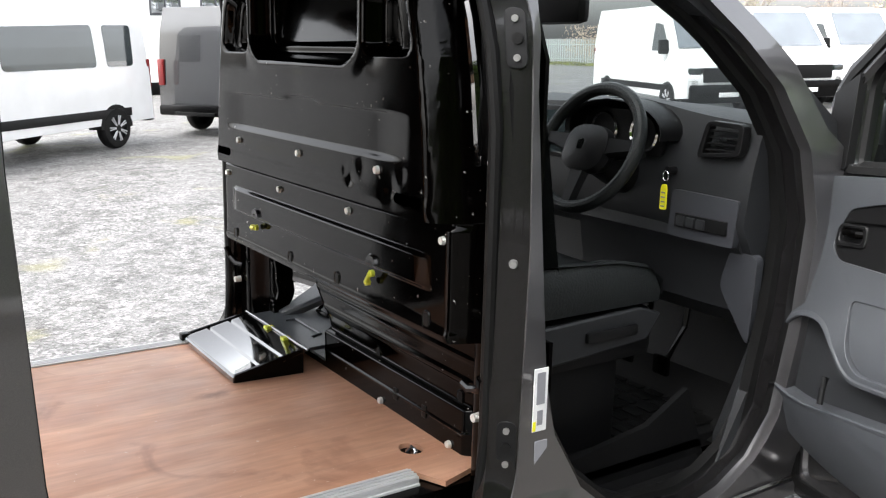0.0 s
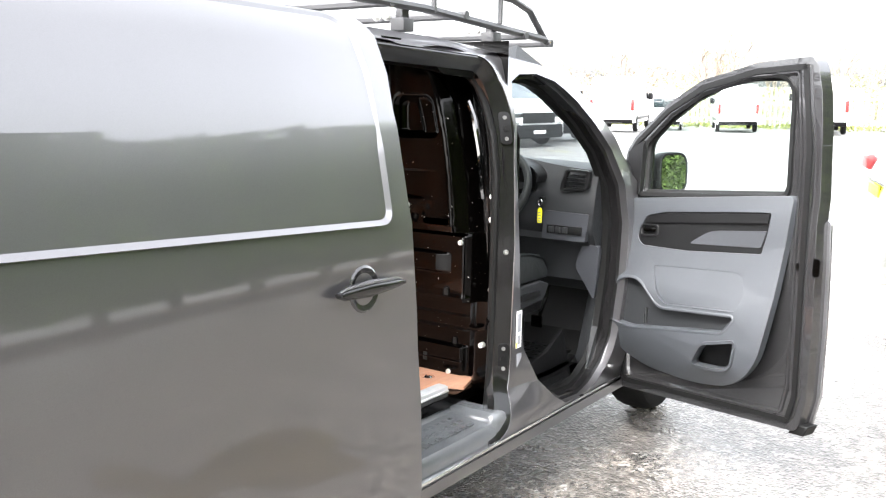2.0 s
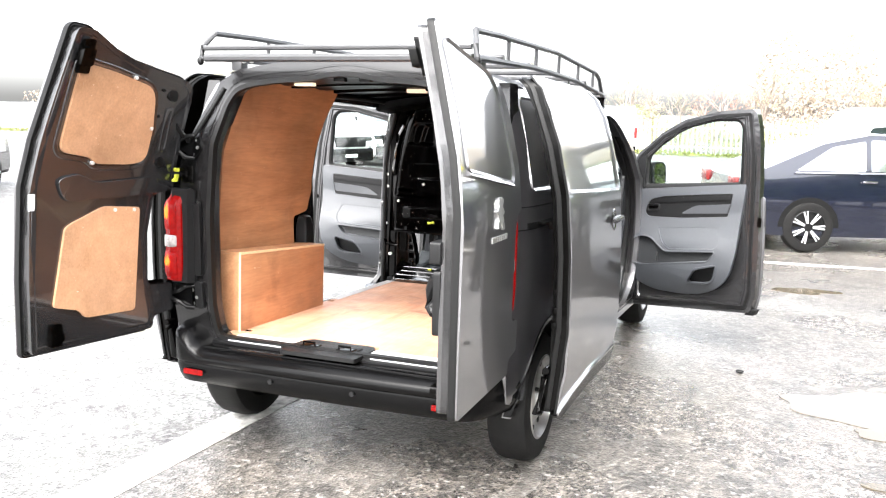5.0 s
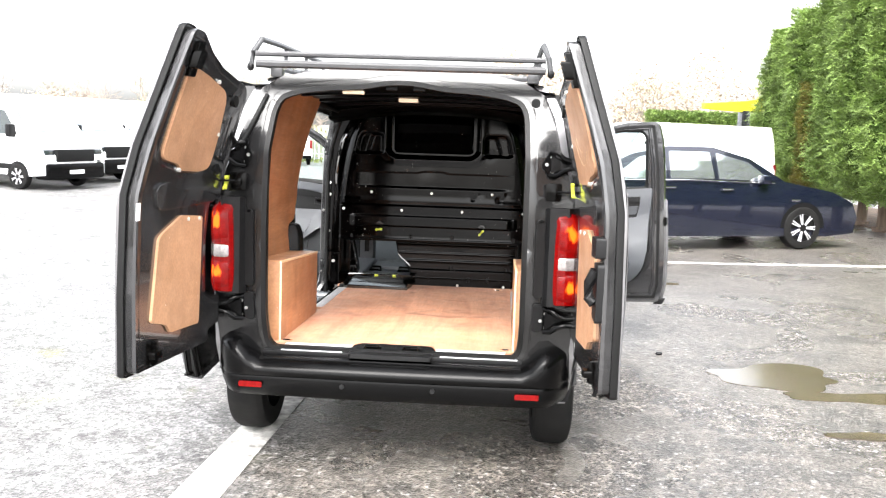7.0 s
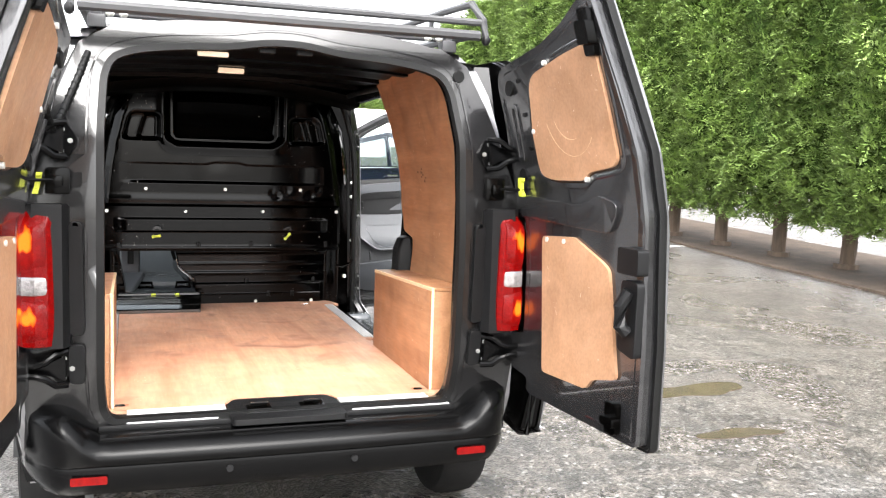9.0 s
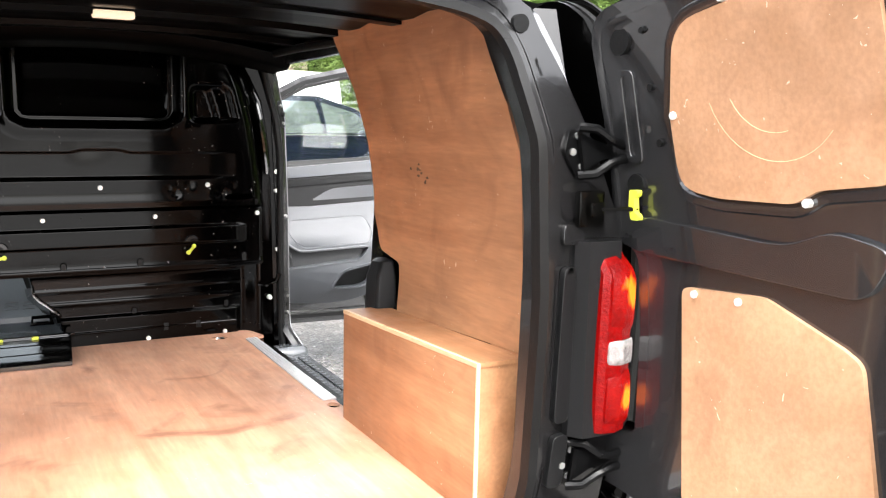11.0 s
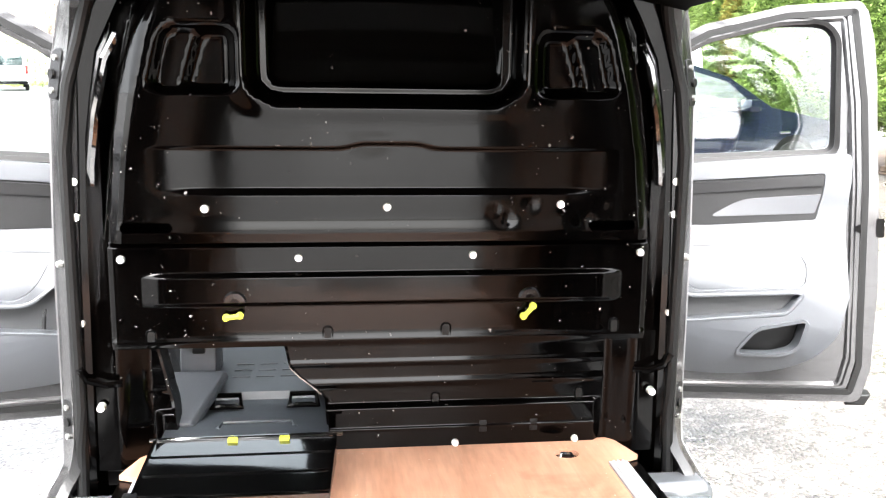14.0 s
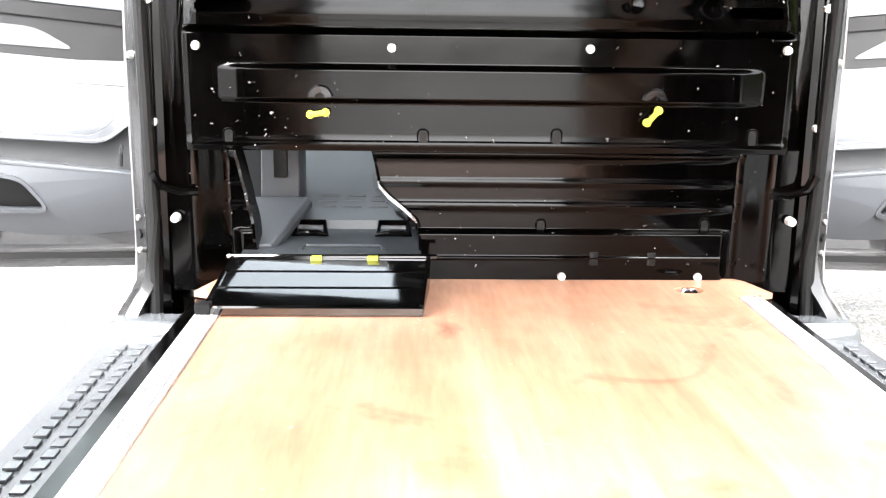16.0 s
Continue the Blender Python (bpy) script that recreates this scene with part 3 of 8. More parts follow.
for s in (1, -1):
    body = part("side_wall", plate(SIDE, [SLIDE_HOLE, FRONT_HOLE], -0.045, 0.0, side_map(s), (0.1, 0.16, 0.22, 0.3, 0.7, 1.1, 1.5, 2, 2.5, 3, 3.6, 3.8, 4, 4.2), CV), M_PAINT, van, bevel=0.006)
    # jambs round the two openings, and their rubber seals
    jp = SLIDE_HOLE[7:]
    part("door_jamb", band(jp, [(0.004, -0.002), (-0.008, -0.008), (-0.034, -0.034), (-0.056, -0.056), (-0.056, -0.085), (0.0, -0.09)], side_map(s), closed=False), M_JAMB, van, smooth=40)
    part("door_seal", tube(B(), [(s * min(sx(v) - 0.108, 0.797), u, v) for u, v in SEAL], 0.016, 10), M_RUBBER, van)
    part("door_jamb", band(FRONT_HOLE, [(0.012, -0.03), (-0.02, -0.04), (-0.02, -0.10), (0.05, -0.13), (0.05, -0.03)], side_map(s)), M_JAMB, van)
    part("door_seal", band(FRONT_HOLE, [(-0.014, -0.075), (-0.036, -0.085), (-0.036, -0.115), (0.0, -0.12)], side_map(s)), M_RUBBER, van)
    # striker plates on the slanted face of the centre pillar
    def pillar(du, v, w):
        n = Vector((0.707, -0.707))
        p = Vector((bx(2.388, v) - 0.026, 2.362)) + Vector((0.707, 0.707)) * du + n * w
        return (s * p.x, p.y, v)
    for zz in (1.642, 0.742):
        sp = part("striker_plate", plate(fillet([(-0.023, zz - 0.062, 0.02), (0.023, zz - 0.062, 0.02), (0.023, zz + 0.062, 0.02), (-0.023, zz + 0.062, 0.02)]), [], -0.004, 0.008, pillar), M_PLASTIC, van, bevel=0.002)
        for dz, r in ((0.04, 0.0075), (0.0, 0.012), (-0.04, 0.0075)):
            part("screw", cyl(B(), pillar(0, zz + dz, 0.007), pillar(0, zz + dz, 0.014), r, seg=12), M_SCREW if dz else M_RUBBER, sp)
    part("bolt", cyl(B(), pillar(0, 1.165, -0.004), pillar(0, 1.165, 0.01), 0.012, 0.008, seg=10), M_SCREW, van)
    # sill strip under the doors
    part("sill_strip", loft([[(s * (bx(y, 0.42) + o), y, z) for o, z in ((-0.03, 0.45), (0.012, 0.44), (0.016, 0.40), (-0.02, 0.375), (-0.07, 0.38))] for y in np.linspace(1.12, 3.46, 14)]), M_PAINT, van)
    part("sill_line", loft([[(s * (bx(y, 0.45) + o), y, z) for o, z in ((-0.01, 0.452), (0.006, 0.452), (0.006, 0.462), (-0.01, 0.462))] for y in np.linspace(1.25, 3.4, 10)]), M_CHROME, van)
    # wheel houses
    for (cy, cz) in (RW, FW):
        a = arc(cy, cz, 0.40, 12, 168, 16)
        part("wheel_housing", loft([[(s * (bx(cy, 0.7) - 0.01), u, v) for u, v in a], [(s * 0.67, u, v) for u, v in a], [(s * 0.67, cy, cz)] * len(a)], closed=False), M_PLASTIC, van)
    part("arch_trim", band(arc(*RW, 0.40, 0, 180, 16), [(0.0, 0.002), (0.028, 0.008), (0.03, -0.03), (-0.004, -0.03)], side_map(s), closed=False), M_BUMPER, van)
    # sliding rail on the rear quarter
    part("rail_cover", loft([[side_map(s)(y, z, w) for z, w in ((1.260, -0.002), (1.262, 0.005), (1.356, 0.005), (1.358, -0.002))] for y in np.linspace(0.035, 1.2, 14)]), M_PAINT, van, smooth=20)
    for zz in (1.2575, 1.3605):
        part("panel_seam", loft([[side_map(s)(y, z, w) for z, w in ((zz - 0.0025, -0.002), (zz - 0.0025, 0.0022), (zz + 0.0025, 0.0022), (zz + 0.0025, -0.002))] for y in np.linspace(0.035, 1.2, 12)]), M_RUBBER, van)
    part("slide_rail", loft([[side_map(s)(y, z, w) for z, w in ((1.262, -0.002), (1.262, 0.0075), (1.288, 0.0075), (1.288, -0.002))] for y in np.linspace(0.17, 1.2, 10)]), M_RUBBER, van)
    part("rail_arm", box(box(B(), s * 0.945, s * 1.06, 0.30, 0.36, 1.272, 1.288, 0.004), s * 1.02, s * 1.12, 0.22, 0.42, 1.262, 1.298, 0.006), M_STEEL, van)
    # recessed pressing on the rear quarter
    q = fillet([(0.24, 1.43, 0.05), (1.10, 1.43, 0.05), (1.10, 1.87, 0.1), (0.34, 1.87, 0.1)], 5)
    part("window_pressing", band(q, [(0.003, 0.0), (0.0, 0.009), (-0.013, 0.0)], side_map(s)), M_PAINT, van)

# roof
RY = (0.20, 0.26, 0.5, 1.0, 1.5, 2.0, 2.4, 2.62)
roof_rings = []
for y in RY:
    gut = lerp(y, (1.65, 2.05, 2.39, 2.62), (1.965, 1.958, 1.928, 1.902))
    ew = sx(gut) + 0.004
    roof_rings.append([(x * ew, y, gut - 0.003 + (0.05 + 1.965 - gut - 0.025 * max(0, (0.3 - y) / 0.3)) * (1 - abs(x) ** 2.4)) for x in np.linspace(-1, 1, 25)])
rb = loft(roof_rings, closed=False)
part("roof", rb, M_PAINT, van)
part("load_ceiling", loft([[(x, y, 1.925 + 0.030 * (1 - abs(x / 0.76) ** 2.2) - (0.012 if k % 4 in (1, 2) else 0)) for x in np.linspace(-0.76, 0.76, 21)] for k, y in enumerate(np.linspace(0.16, 2.45, 25))], closed=False), M_CEIL, van)
for y in (0.75, 1.25, 1.75):
    part("roof_rib", loft([[(x, y + dy, 1.915 + 0.030 * (1 - abs(x / 0.76) ** 2.2) + dz) for dy, dz in ((-0.05, 0.02), (-0.035, -0.012), (0.035, -0.012), (0.05, 0.02))] for x in np.linspace(-0.74, 0.74, 17)]), M_CEIL, van)
part("roof_bow", loft([[(x, y, 1.905 - 0.075 * abs(x / 0.74) ** 2.2 + dz) for y, dz in ((1.98, 0.05), (2.02, 0.012), (2.06, 0.0), (2.20, -0.004), (2.235, -0.012), (2.26, 0.05))] for x in np.linspace(-0.74, 0.74, 21)]), M_CEIL, van, smooth=40)
for x0, x1, y0, y1 in ((-0.145, -0.025, 1.20, 1.25),):
    part("load_lamp", box(B(), x0, x1, y0, y1, 1.922, 1.945, 0.006), M_LAMP, van, "lit amber-white ceiling lamp")
part("load_lamp", box(B(), -0.31, -0.20, 0.19, 0.22, 1.895, 1.912, 0.005), M_LAMP, van, "lit amber-white ceiling lamp")

# rear frame with the door opening
HOLE_R = [(-0.60, 0.615), (-0.63, 0.65), (-0.638, 0.75), (-0.636, 1.2), (-0.634, 1.62), (-0.625, 1.80), (-0.60, 1.865), (-0.52, 1.895), (-0.377, 1.915), (-0.2, 1.925), (-0.08, 1.948), (0.0, 1.952)]
HOLE_R = fillet([(x, z, 0.05) for x, z in HOLE_R + [(-x, z) for x, z in HOLE_R[-2::-1]]], 3)
OUT_R = [(-0.86, 0.50), (-0.885, 0.8), (-0.895, 1.1), (-0.885, 1.36), (-0.80, 1.62), (-0.765, 1.75), (-0.705, 1.91), (-0.60, 1.975), (-0.3, 1.99), (0.0, 1.995)]
OUT_R = OUT_R + [(-x, z) for x, z in OUT_R[-2::-1]]


def rear_map(u, v, w):
    """The rear face: the frame stands proud round the opening and falls back outboard of it."""
    return (u, 0.012 + lerp(v, (0.66, 0.85, 1.6, 1.85), (0.0, -0.047, -0.075, 0.0)) * lerp(abs(u), (0.68, 0.76), (1.0, 0.72)) + 0.8 * lean(v) - w, v)



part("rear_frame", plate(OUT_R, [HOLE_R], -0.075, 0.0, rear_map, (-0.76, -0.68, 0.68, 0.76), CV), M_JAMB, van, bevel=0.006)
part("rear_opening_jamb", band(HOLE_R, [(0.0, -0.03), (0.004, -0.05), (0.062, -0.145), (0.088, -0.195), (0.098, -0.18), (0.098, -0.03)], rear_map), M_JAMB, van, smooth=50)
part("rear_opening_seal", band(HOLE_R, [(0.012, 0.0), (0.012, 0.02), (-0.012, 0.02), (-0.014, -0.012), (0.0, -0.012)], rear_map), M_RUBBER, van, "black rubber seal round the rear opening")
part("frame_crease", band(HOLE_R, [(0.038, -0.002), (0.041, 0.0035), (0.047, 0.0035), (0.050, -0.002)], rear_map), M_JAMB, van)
part("roof_header", box(B(), -0.11, 0.17, 0.20, 0.235, 1.985, 2.0, 0.005), M_PLASTIC, van)
for x in (-0.06, 0.08):
    part("header_catch", box(B(), x - 0.03, x + 0.03, 0.19, 0.23, 1.918, 1.94, 0.006), M_PLASTIC, van)
for s in (1, -1):
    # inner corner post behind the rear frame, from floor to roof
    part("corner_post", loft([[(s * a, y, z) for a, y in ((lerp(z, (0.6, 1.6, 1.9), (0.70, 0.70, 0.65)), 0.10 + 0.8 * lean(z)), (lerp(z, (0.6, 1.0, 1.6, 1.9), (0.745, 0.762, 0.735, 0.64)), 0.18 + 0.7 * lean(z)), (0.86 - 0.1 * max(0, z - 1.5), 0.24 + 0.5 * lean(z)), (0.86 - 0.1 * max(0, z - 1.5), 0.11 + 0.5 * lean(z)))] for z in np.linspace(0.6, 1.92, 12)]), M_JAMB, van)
    # raised pads and rear-post pressings
    part("post_pressing", plate(fillet([(s * 0.69, 1.42, 0.02), (s * 0.75, 1.42, 0.02), (s * 0.69, 1.80, 0.02)]), [], 0.0, 0.006, rear_map), M_JAMB, van)
    part("post_pad", plate(fillet([(s * 0.685, 1.36, 0.015), (s * 0.76, 1.36, 0.015), (s * 0.75, 1.41, 0.015), (s * 0.69, 1.41, 0.015)]), [], 0.0, 0.015, rear_map), M_JAMB, van, bevel=0.004)
    part("post_cap", plate(fillet([(s * 0.685, 0.93, 0.02), (s * 0.732, 0.93, 0.02), (s * 0.732, 1.31, 0.02), (s * 0.69, 1.31, 0.02)]), [], 0.0, 0.02, rear_map), M_PLASTIC, van, bevel=0.004)
    part("post_cap", plate(fillet([(s * 0.685, 0.76, 0.02), (s * 0.735, 0.76, 0.02), (s * 0.735, 0.90, 0.02), (s * 0.685, 0.90, 0.02)]), [], 0.0, 0.02, rear_map), M_PLASTIC, van, bevel=0.004)
    c = rear_map(s * 0.665, 1.87, 0.004)
    if s > 0:
        part("grommet", cyl(B(), (c[0], c[1] + 0.01, c[2]), (c[0], c[1] - 0.008, c[2]), 0.022, seg=16), M_RUBBER, van)
    # hinges
    for zz in (1.575, 0.82):
        y0 = rear_map(0, zz, 0)[1]
        hp = fillet([(s * 0.700, zz, 0.012), (s * 0.735, zz + 0.058, 0.02), (s * 0.785, zz + 0.035, 0.02), (s * 0.785, zz - 0.045, 0.02), (s * 0.74, zz - 0.065, 0.02)], 4)
        hg = part("door_hinge", plate(hp, [], -0.002, 0.014, rear_map), M_BUMPER, van, bevel=0.004)
        for k in (1, -1):
            part("hinge_arm", tube(B(), [(s * 0.74, y0 - 0.010, zz + k * 0.056), (s * 0.775, y0 - 0.032, zz + k * 0.052), (s * 0.805, y0 - 0.044, zz + k * 0.028), (s * 0.84, y0 - 0.046, zz + k * 0.016), (s * 0.885, y0 - 0.035, zz + k * 0.018)], 0.0115, 8), M_BUMPER, hg)
        part("hinge_web", plate(fillet([(s * 0.745, zz - 0.045), (s * 0.80, zz - 0.02, 0.02), (s * 0.86, zz - 0.012), (s * 0.86, zz + 0.012), (s * 0.80, zz + 0.02, 0.02), (s * 0.745, zz + 0.045)]), [], 0.024, 0.036, rear_map), M_BUMPER, hg)
        part("hinge_knuckle", cyl(B(), (s * 0.893, y0 - 0.035, zz - 0.045), (s * 0.893, y0 - 0.035, zz + 0.045), 0.014, seg=12), M_STEEL, hg)
        for du, dz in ((0.725, -0.002), (0.75, 0.034), (0.752, -0.036)):
            part("bolt", cyl(B(), rear_map(s * du, zz + dz, 0.012), rear_map(s * du, zz + dz, 0.022), 0.009, seg=6), M_SCREW, hg)
    # door check: plate, rod and yellow release
    y0 = rear_map(0, 1.44, 0)[1]
    ck = part("door_check", box(box(B(), s * 0.725, s * 0.80, y0 - 0.022, y0, 1.40, 1.485, 0.008), s * 0.745, s * 0.785, y0 - 0.04, y0, 1.425, 1.46, 0.006), M_STEEL, van)
    part("check_rod", tube(B(), [(s * 0.765, y0 - 0.03, 1.445), (s * 0.85, y0 - 0.07, 1.445), (s * 0.895, -0.105 if s > 0 else -0.13, 1.445)], 0.006, 6), M_STEEL, ck)
    # rear lamp cluster: housing, three lenses
    ho = part("lamp_housing", loft([[(s * x, y, z) for x, y in ((0.727, 0.05), (0.730, -0.05), (0.750, -0.082), (0.84, -0.085), (0.885, -0.02), (0.895, 0.08))] for z in (0.895, 0.91, 1.345, 1.368)]), M_PLASTIC, van)

    def lens(z0, z1, mat, pr, nm, tip=0.10):
        """A moulded lens: outline pr in plan, its inner edge leaning outward with height."""
        rr = []
        for i, z in enumerate(np.linspace(z0, z1, 9)):
            k = 1 - tip * (2 * abs(i / 8 - 0.5)) ** 5
            lean = 0.008 * (z - 0.905) / 0.44
            top = 0.05 * max(0.0, (z - 1.29) / 0.06)
            rr.append([(s * ((x - 0.885) * k + 0.885 + lean * max(0.0, (0.93 - x) / 0.14) - top * 0.4), y * k + top * 0.5, z) for x, y in pr])
        return part(nm, loft(rr), mat, ho)

    shell = [(0.770, -0.05), (0.773, -0.095), (0.788, -0.107), (0.828, -0.112), (0.868, -0.095), (0.902, -0.03), (0.925, 0.055)]
    bulb = [(0.786, -0.09), (0.792, -0.112), (0.828, -0.120), (0.868, -0.106), (0.905, -0.036), (0.921, 0.012), (0.924, 0.036)]
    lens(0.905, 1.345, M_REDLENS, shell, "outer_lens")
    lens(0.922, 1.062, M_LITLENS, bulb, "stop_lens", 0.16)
    lens(1.075, 1.135, M_CLEAR, bulb, "reverse_lens", 0.05)
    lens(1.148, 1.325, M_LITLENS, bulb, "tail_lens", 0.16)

# electric loom of the left rear door: ribbed rubber gaiter
gp = [Vector((-0.675, 0.12, 1.875)), Vector((-0.70, 0.08, 1.80)), Vector((-0.745, 0.02, 1.68)), Vector((-0.775, -0.03, 1.60)), Vector((-0.79, -0.10, 1.66)), Vector((-0.80, -0.16, 1.76))]
gpts = []
for a, c in zip(gp, gp[1:]):
    gpts += [a.lerp(c, k / 10) for k in range(10)]
gb = B()
tube(gb, gpts, 0.011, 10)
for k in range(3, 47, 2):
    d = (gpts[k + 1] - gpts[k - 1]).normalized() * 0.0025
    cyl(gb, gpts[k] - d, gpts[k] + d, 0.0135, seg=10)
part("wiring_gaiter", gb, M_RUBBER, van, "ribbed black rubber wiring gaiter")

# rear bumper
bum = []
for x in np.linspace(-1, 1, 41):
    a = abs(x)
    xx = x * 0.925
    yb = -0.165 + 0.33 * max(0.0, (a - 0.80) / 0.2) ** 2.2 + 0.03 * a * a
    dip = 0.0 if a < 0.72 else min(1.0, (a - 0.72) / 0.1)
    zt = 0.585 + 0.10 * dip
    bum.append([(xx * 0.97, yb + 0.20, zt + 0.005), (xx * 0.985, yb + 0.07, zt), (xx, yb + 0.012, zt - 0.03), (xx, yb, zt - 0.055), (xx, yb + 0.004, 0.515), (xx * 0.998, yb + 0.022, 0.50), (xx, yb + 0.018, 0.485), (xx * 0.995, yb + 0.03, 0.44), (xx * 0.98, yb + 0.05, 0.40), (xx * 0.96, yb + 0.10, 0.385), (xx * 0.95, yb + 0.2, 0.39)])
bumper = part("rear_bumper", loft(bum), M_BUMPER, van, "black textured plastic rear bumper", smooth=50)
part("bumper_step", box(B(), -0.64, 0.64, -0.095, 0.06, 0.575, 0.589, 0.004), M_BUMPER, bumper)
for s in (1, -1):
    # No lamp here: the reflector's glow is added by the shared lens material.
    part("reflector", plate(fillet([(s * 0.615, 0.447, 0.006), (s * 0.73, 0.447, 0.006), (s * 0.73, 0.474, 0.006), (s * 0.615, 0.474, 0.006)]), [], 0.0, 0.004, lambda u, v, w: (u, -0.132 + 0.03 * max(0, abs(u) - 0.6) - w - 0.008, v)), M_REDLENS, bumper, "red plastic reflector with a faint added glow")
    part("sensor", cyl(B(), (s * 0.22, -0.14, 0.47), (s * 0.22, -0.153, 0.47), 0.012, seg=14), M_PLASTIC, bumper)
# loading sill
sill = part("loading_sill", box(B(), -0.645, 0.645, -0.02, 0.12, 0.585, 0.608, 0.006), M_PLASTIC, van, "black plastic loading sill")
part("latch_recess", plate(fillet([(-0.205, -0.095, 0.02), (0.205, -0.095, 0.02), (0.205, 0.12, 0.02), (0.175, 0.182, 0.02), (-0.175, 0.182, 0.02), (-0.205, 0.12, 0.02)]), [], 0.600, 0.621, lambda u, v, w: (u, v, w)), M_PLASTIC, sill, bevel=0.005)
part("recess_step", box(B(), -0.15, 0.15, -0.02, 0.10, 0.619, 0.625, 0.004), M_PLASTIC, sill)
for x in (-0.10, 0.095):
    lb = box(B(), x - 0.045, x + 0.045, 0.0, 0.06, 0.622, 0.632, 0.005)
    tube(lb, [(x - 0.032, 0.012, 0.630), (x - 0.032, 0.012, 0.648), (x + 0.032, 0.012, 0.648), (x + 0.032, 0.012, 0.630)], 0.006, 6)
    part("floor_latch", lb, M_STEEL, sill)
for x0, x1 in ((-0.555, -0.212), (0.212, 0.565)):
    part("sill_trim", box(B(), x0, x1, 0.055, 0.123, 0.603, 0.621, 0.003), M_ALU, van, "bright aluminium edge strip")
    part("sill_trim", box(B(), x0 if x0 < 0 else x0 + 0.03, x1 - 0.035 if x0 < 0 else x1 + 0.06, -0.012, 0.016, 0.606, 0.612, 0.002), M_ALU, van)

# wheels
def wheel(c, s, r=TR, wd=0.215, steel=True, root=None):
    w = B()
    cx, cy, cz = c
    prof = [(r * 0.64, -wd / 2 + 0.01), (r * 0.80, -wd / 2), (r * 0.93, -wd / 2 + 0.012), (r * 0.985, -wd / 2 + 0.035), (r, 0.0 - wd * 0.2), (r, wd * 0.2), (r * 0.985, wd / 2 - 0.035), (r * 0.93, wd / 2 - 0.012), (r * 0.80, wd / 2), (r * 0.64, wd / 2 - 0.01)]
    n = 56
    rings = []
    for k in range(n + 1):
        a = math.tau * k / n
        g = 0.0 if k % 2 else 0.004
        rings.append([(cx + s * x, cy + (rr - (g if rr > r * 0.95 else 0)) * math.cos(a), cz + (rr - (g if rr > r * 0.95 else 0)) * math.sin(a)) for rr, x in prof])
    ty = part("tyre", loft(rings, closed=False), M_TYRE, root or van, "worn black tyre")
    rm = B()
    pr = [(r * 0.66, wd / 2 - 0.012), (r * 0.62, wd / 2 - 0.004), (r * 0.58, wd / 2 - 0.05), (r * 0.46, wd / 2 - 0.055), (r * 0.34, wd / 2 - 0.03), (r * 0.22, wd / 2 - 0.025), (r * 0.20, wd / 2 - 0.01), (0.004, wd / 2 - 0.008)]
    loft([[(cx + s * x, cy + rr * math.cos(math.tau * k / 40), cz + rr * math.sin(math.tau * k / 40)) for rr, x in pr] for k in range(41)], closed=False, bm=rm)
    part("rim", rm, M_RIM if steel else M_PLASTIC, ty, "silver steel wheel" if steel else "")
    if not steel:
        for k in range(14):
            a = math.tau * (k // 2) / 7 + (0.10 if k % 2 else -0.10)
            p0 = Vector((cx + s * (wd / 2 - 0.004), cy + r * 0.16 * math.cos(a), cz + r * 0.16 * math.sin(a)))
            p1 = Vector((cx + s * (wd / 2 + 0.002), cy + r * 0.63 * math.cos(a), cz + r * 0.63 * math.sin(a)))
            part("spoke", cyl(B(), p0, p1, 0.012, 0.011, seg=6), M_ALLOY, ty)
    for k in range(12 if steel else 0):
        a = math.tau * k / 12
        o = (cx + s * (wd / 2 - 0.052), cy + r * 0.52 * math.cos(a), cz + r * 0.52 * math.sin(a))
        part("wheel_slot", cyl(B(), o, (o[0] + s * 0.004, o[1], o[2]), 0.018, seg=10), M_RUBBER, ty)
    nb = B()
    for k in range(5):
        a = math.tau * k / 5
        o = (cx + s * (wd / 2 - 0.028), cy + r * 0.27 * math.cos(a), cz + r * 0.27 * math.sin(a))
        cyl(nb, o, (o[0] + s * 0.02, o[1], o[2]), 0.012, seg=6)
    cyl(nb, (cx + s * (wd / 2 - 0.012), cy, cz), (cx + s * (wd / 2 + 0.006), cy, cz), r * 0.2, r * 0.17, seg=24)
    part("hub_cap", nb, M_PLASTIC, ty)
    return ty


for s in (1, -1):
    wheel((s * 0.83, *RW), s)
    wheel((s * 0.83, *FW), s)
part("underbody", box(B(), -0.75, 0.75, 0.05, 4.3, 0.38, 0.44, 0.01), M_PLASTIC, van)
part("rear_axle", cyl(B(), (-0.7, RW[0], RW[1]), (0.7, RW[0], RW[1]), 0.045, seg=10), M_STEEL, van)

# front: bonnet, nose, windscreen
part("bonnet", loft([[(x, y + 0.12 * (1 - (x / w) ** 2), z - 0.05 * (x / w) ** 2) for x in np.linspace(-w, w, 17)] for y, z, w in ((3.52, 1.36, 0.86), (3.8, 1.29, 0.83), (4.1, 1.2, 0.78), (4.32, 1.06, 0.70), (4.42, 0.9, 0.66), (4.45, 0.6, 0.66), (4.40, 0.42, 0.66))], closed=False), M_PAINT, van)
ws = loft([[(x, y + 0.10 * (1 - (x / w) ** 2), z) for x in np.linspace(-w, w, 15)] for y, z, w in ((2.62, 1.955, 0.66), (2.85, 1.83, 0.715), (3.15, 1.66, 0.77), (3.52, 1.36, 0.83))], closed=False)
wso = part("windscreen", ws, M_WSCREEN, van, "clear laminated windscreen")
wso.visible_shadow = False
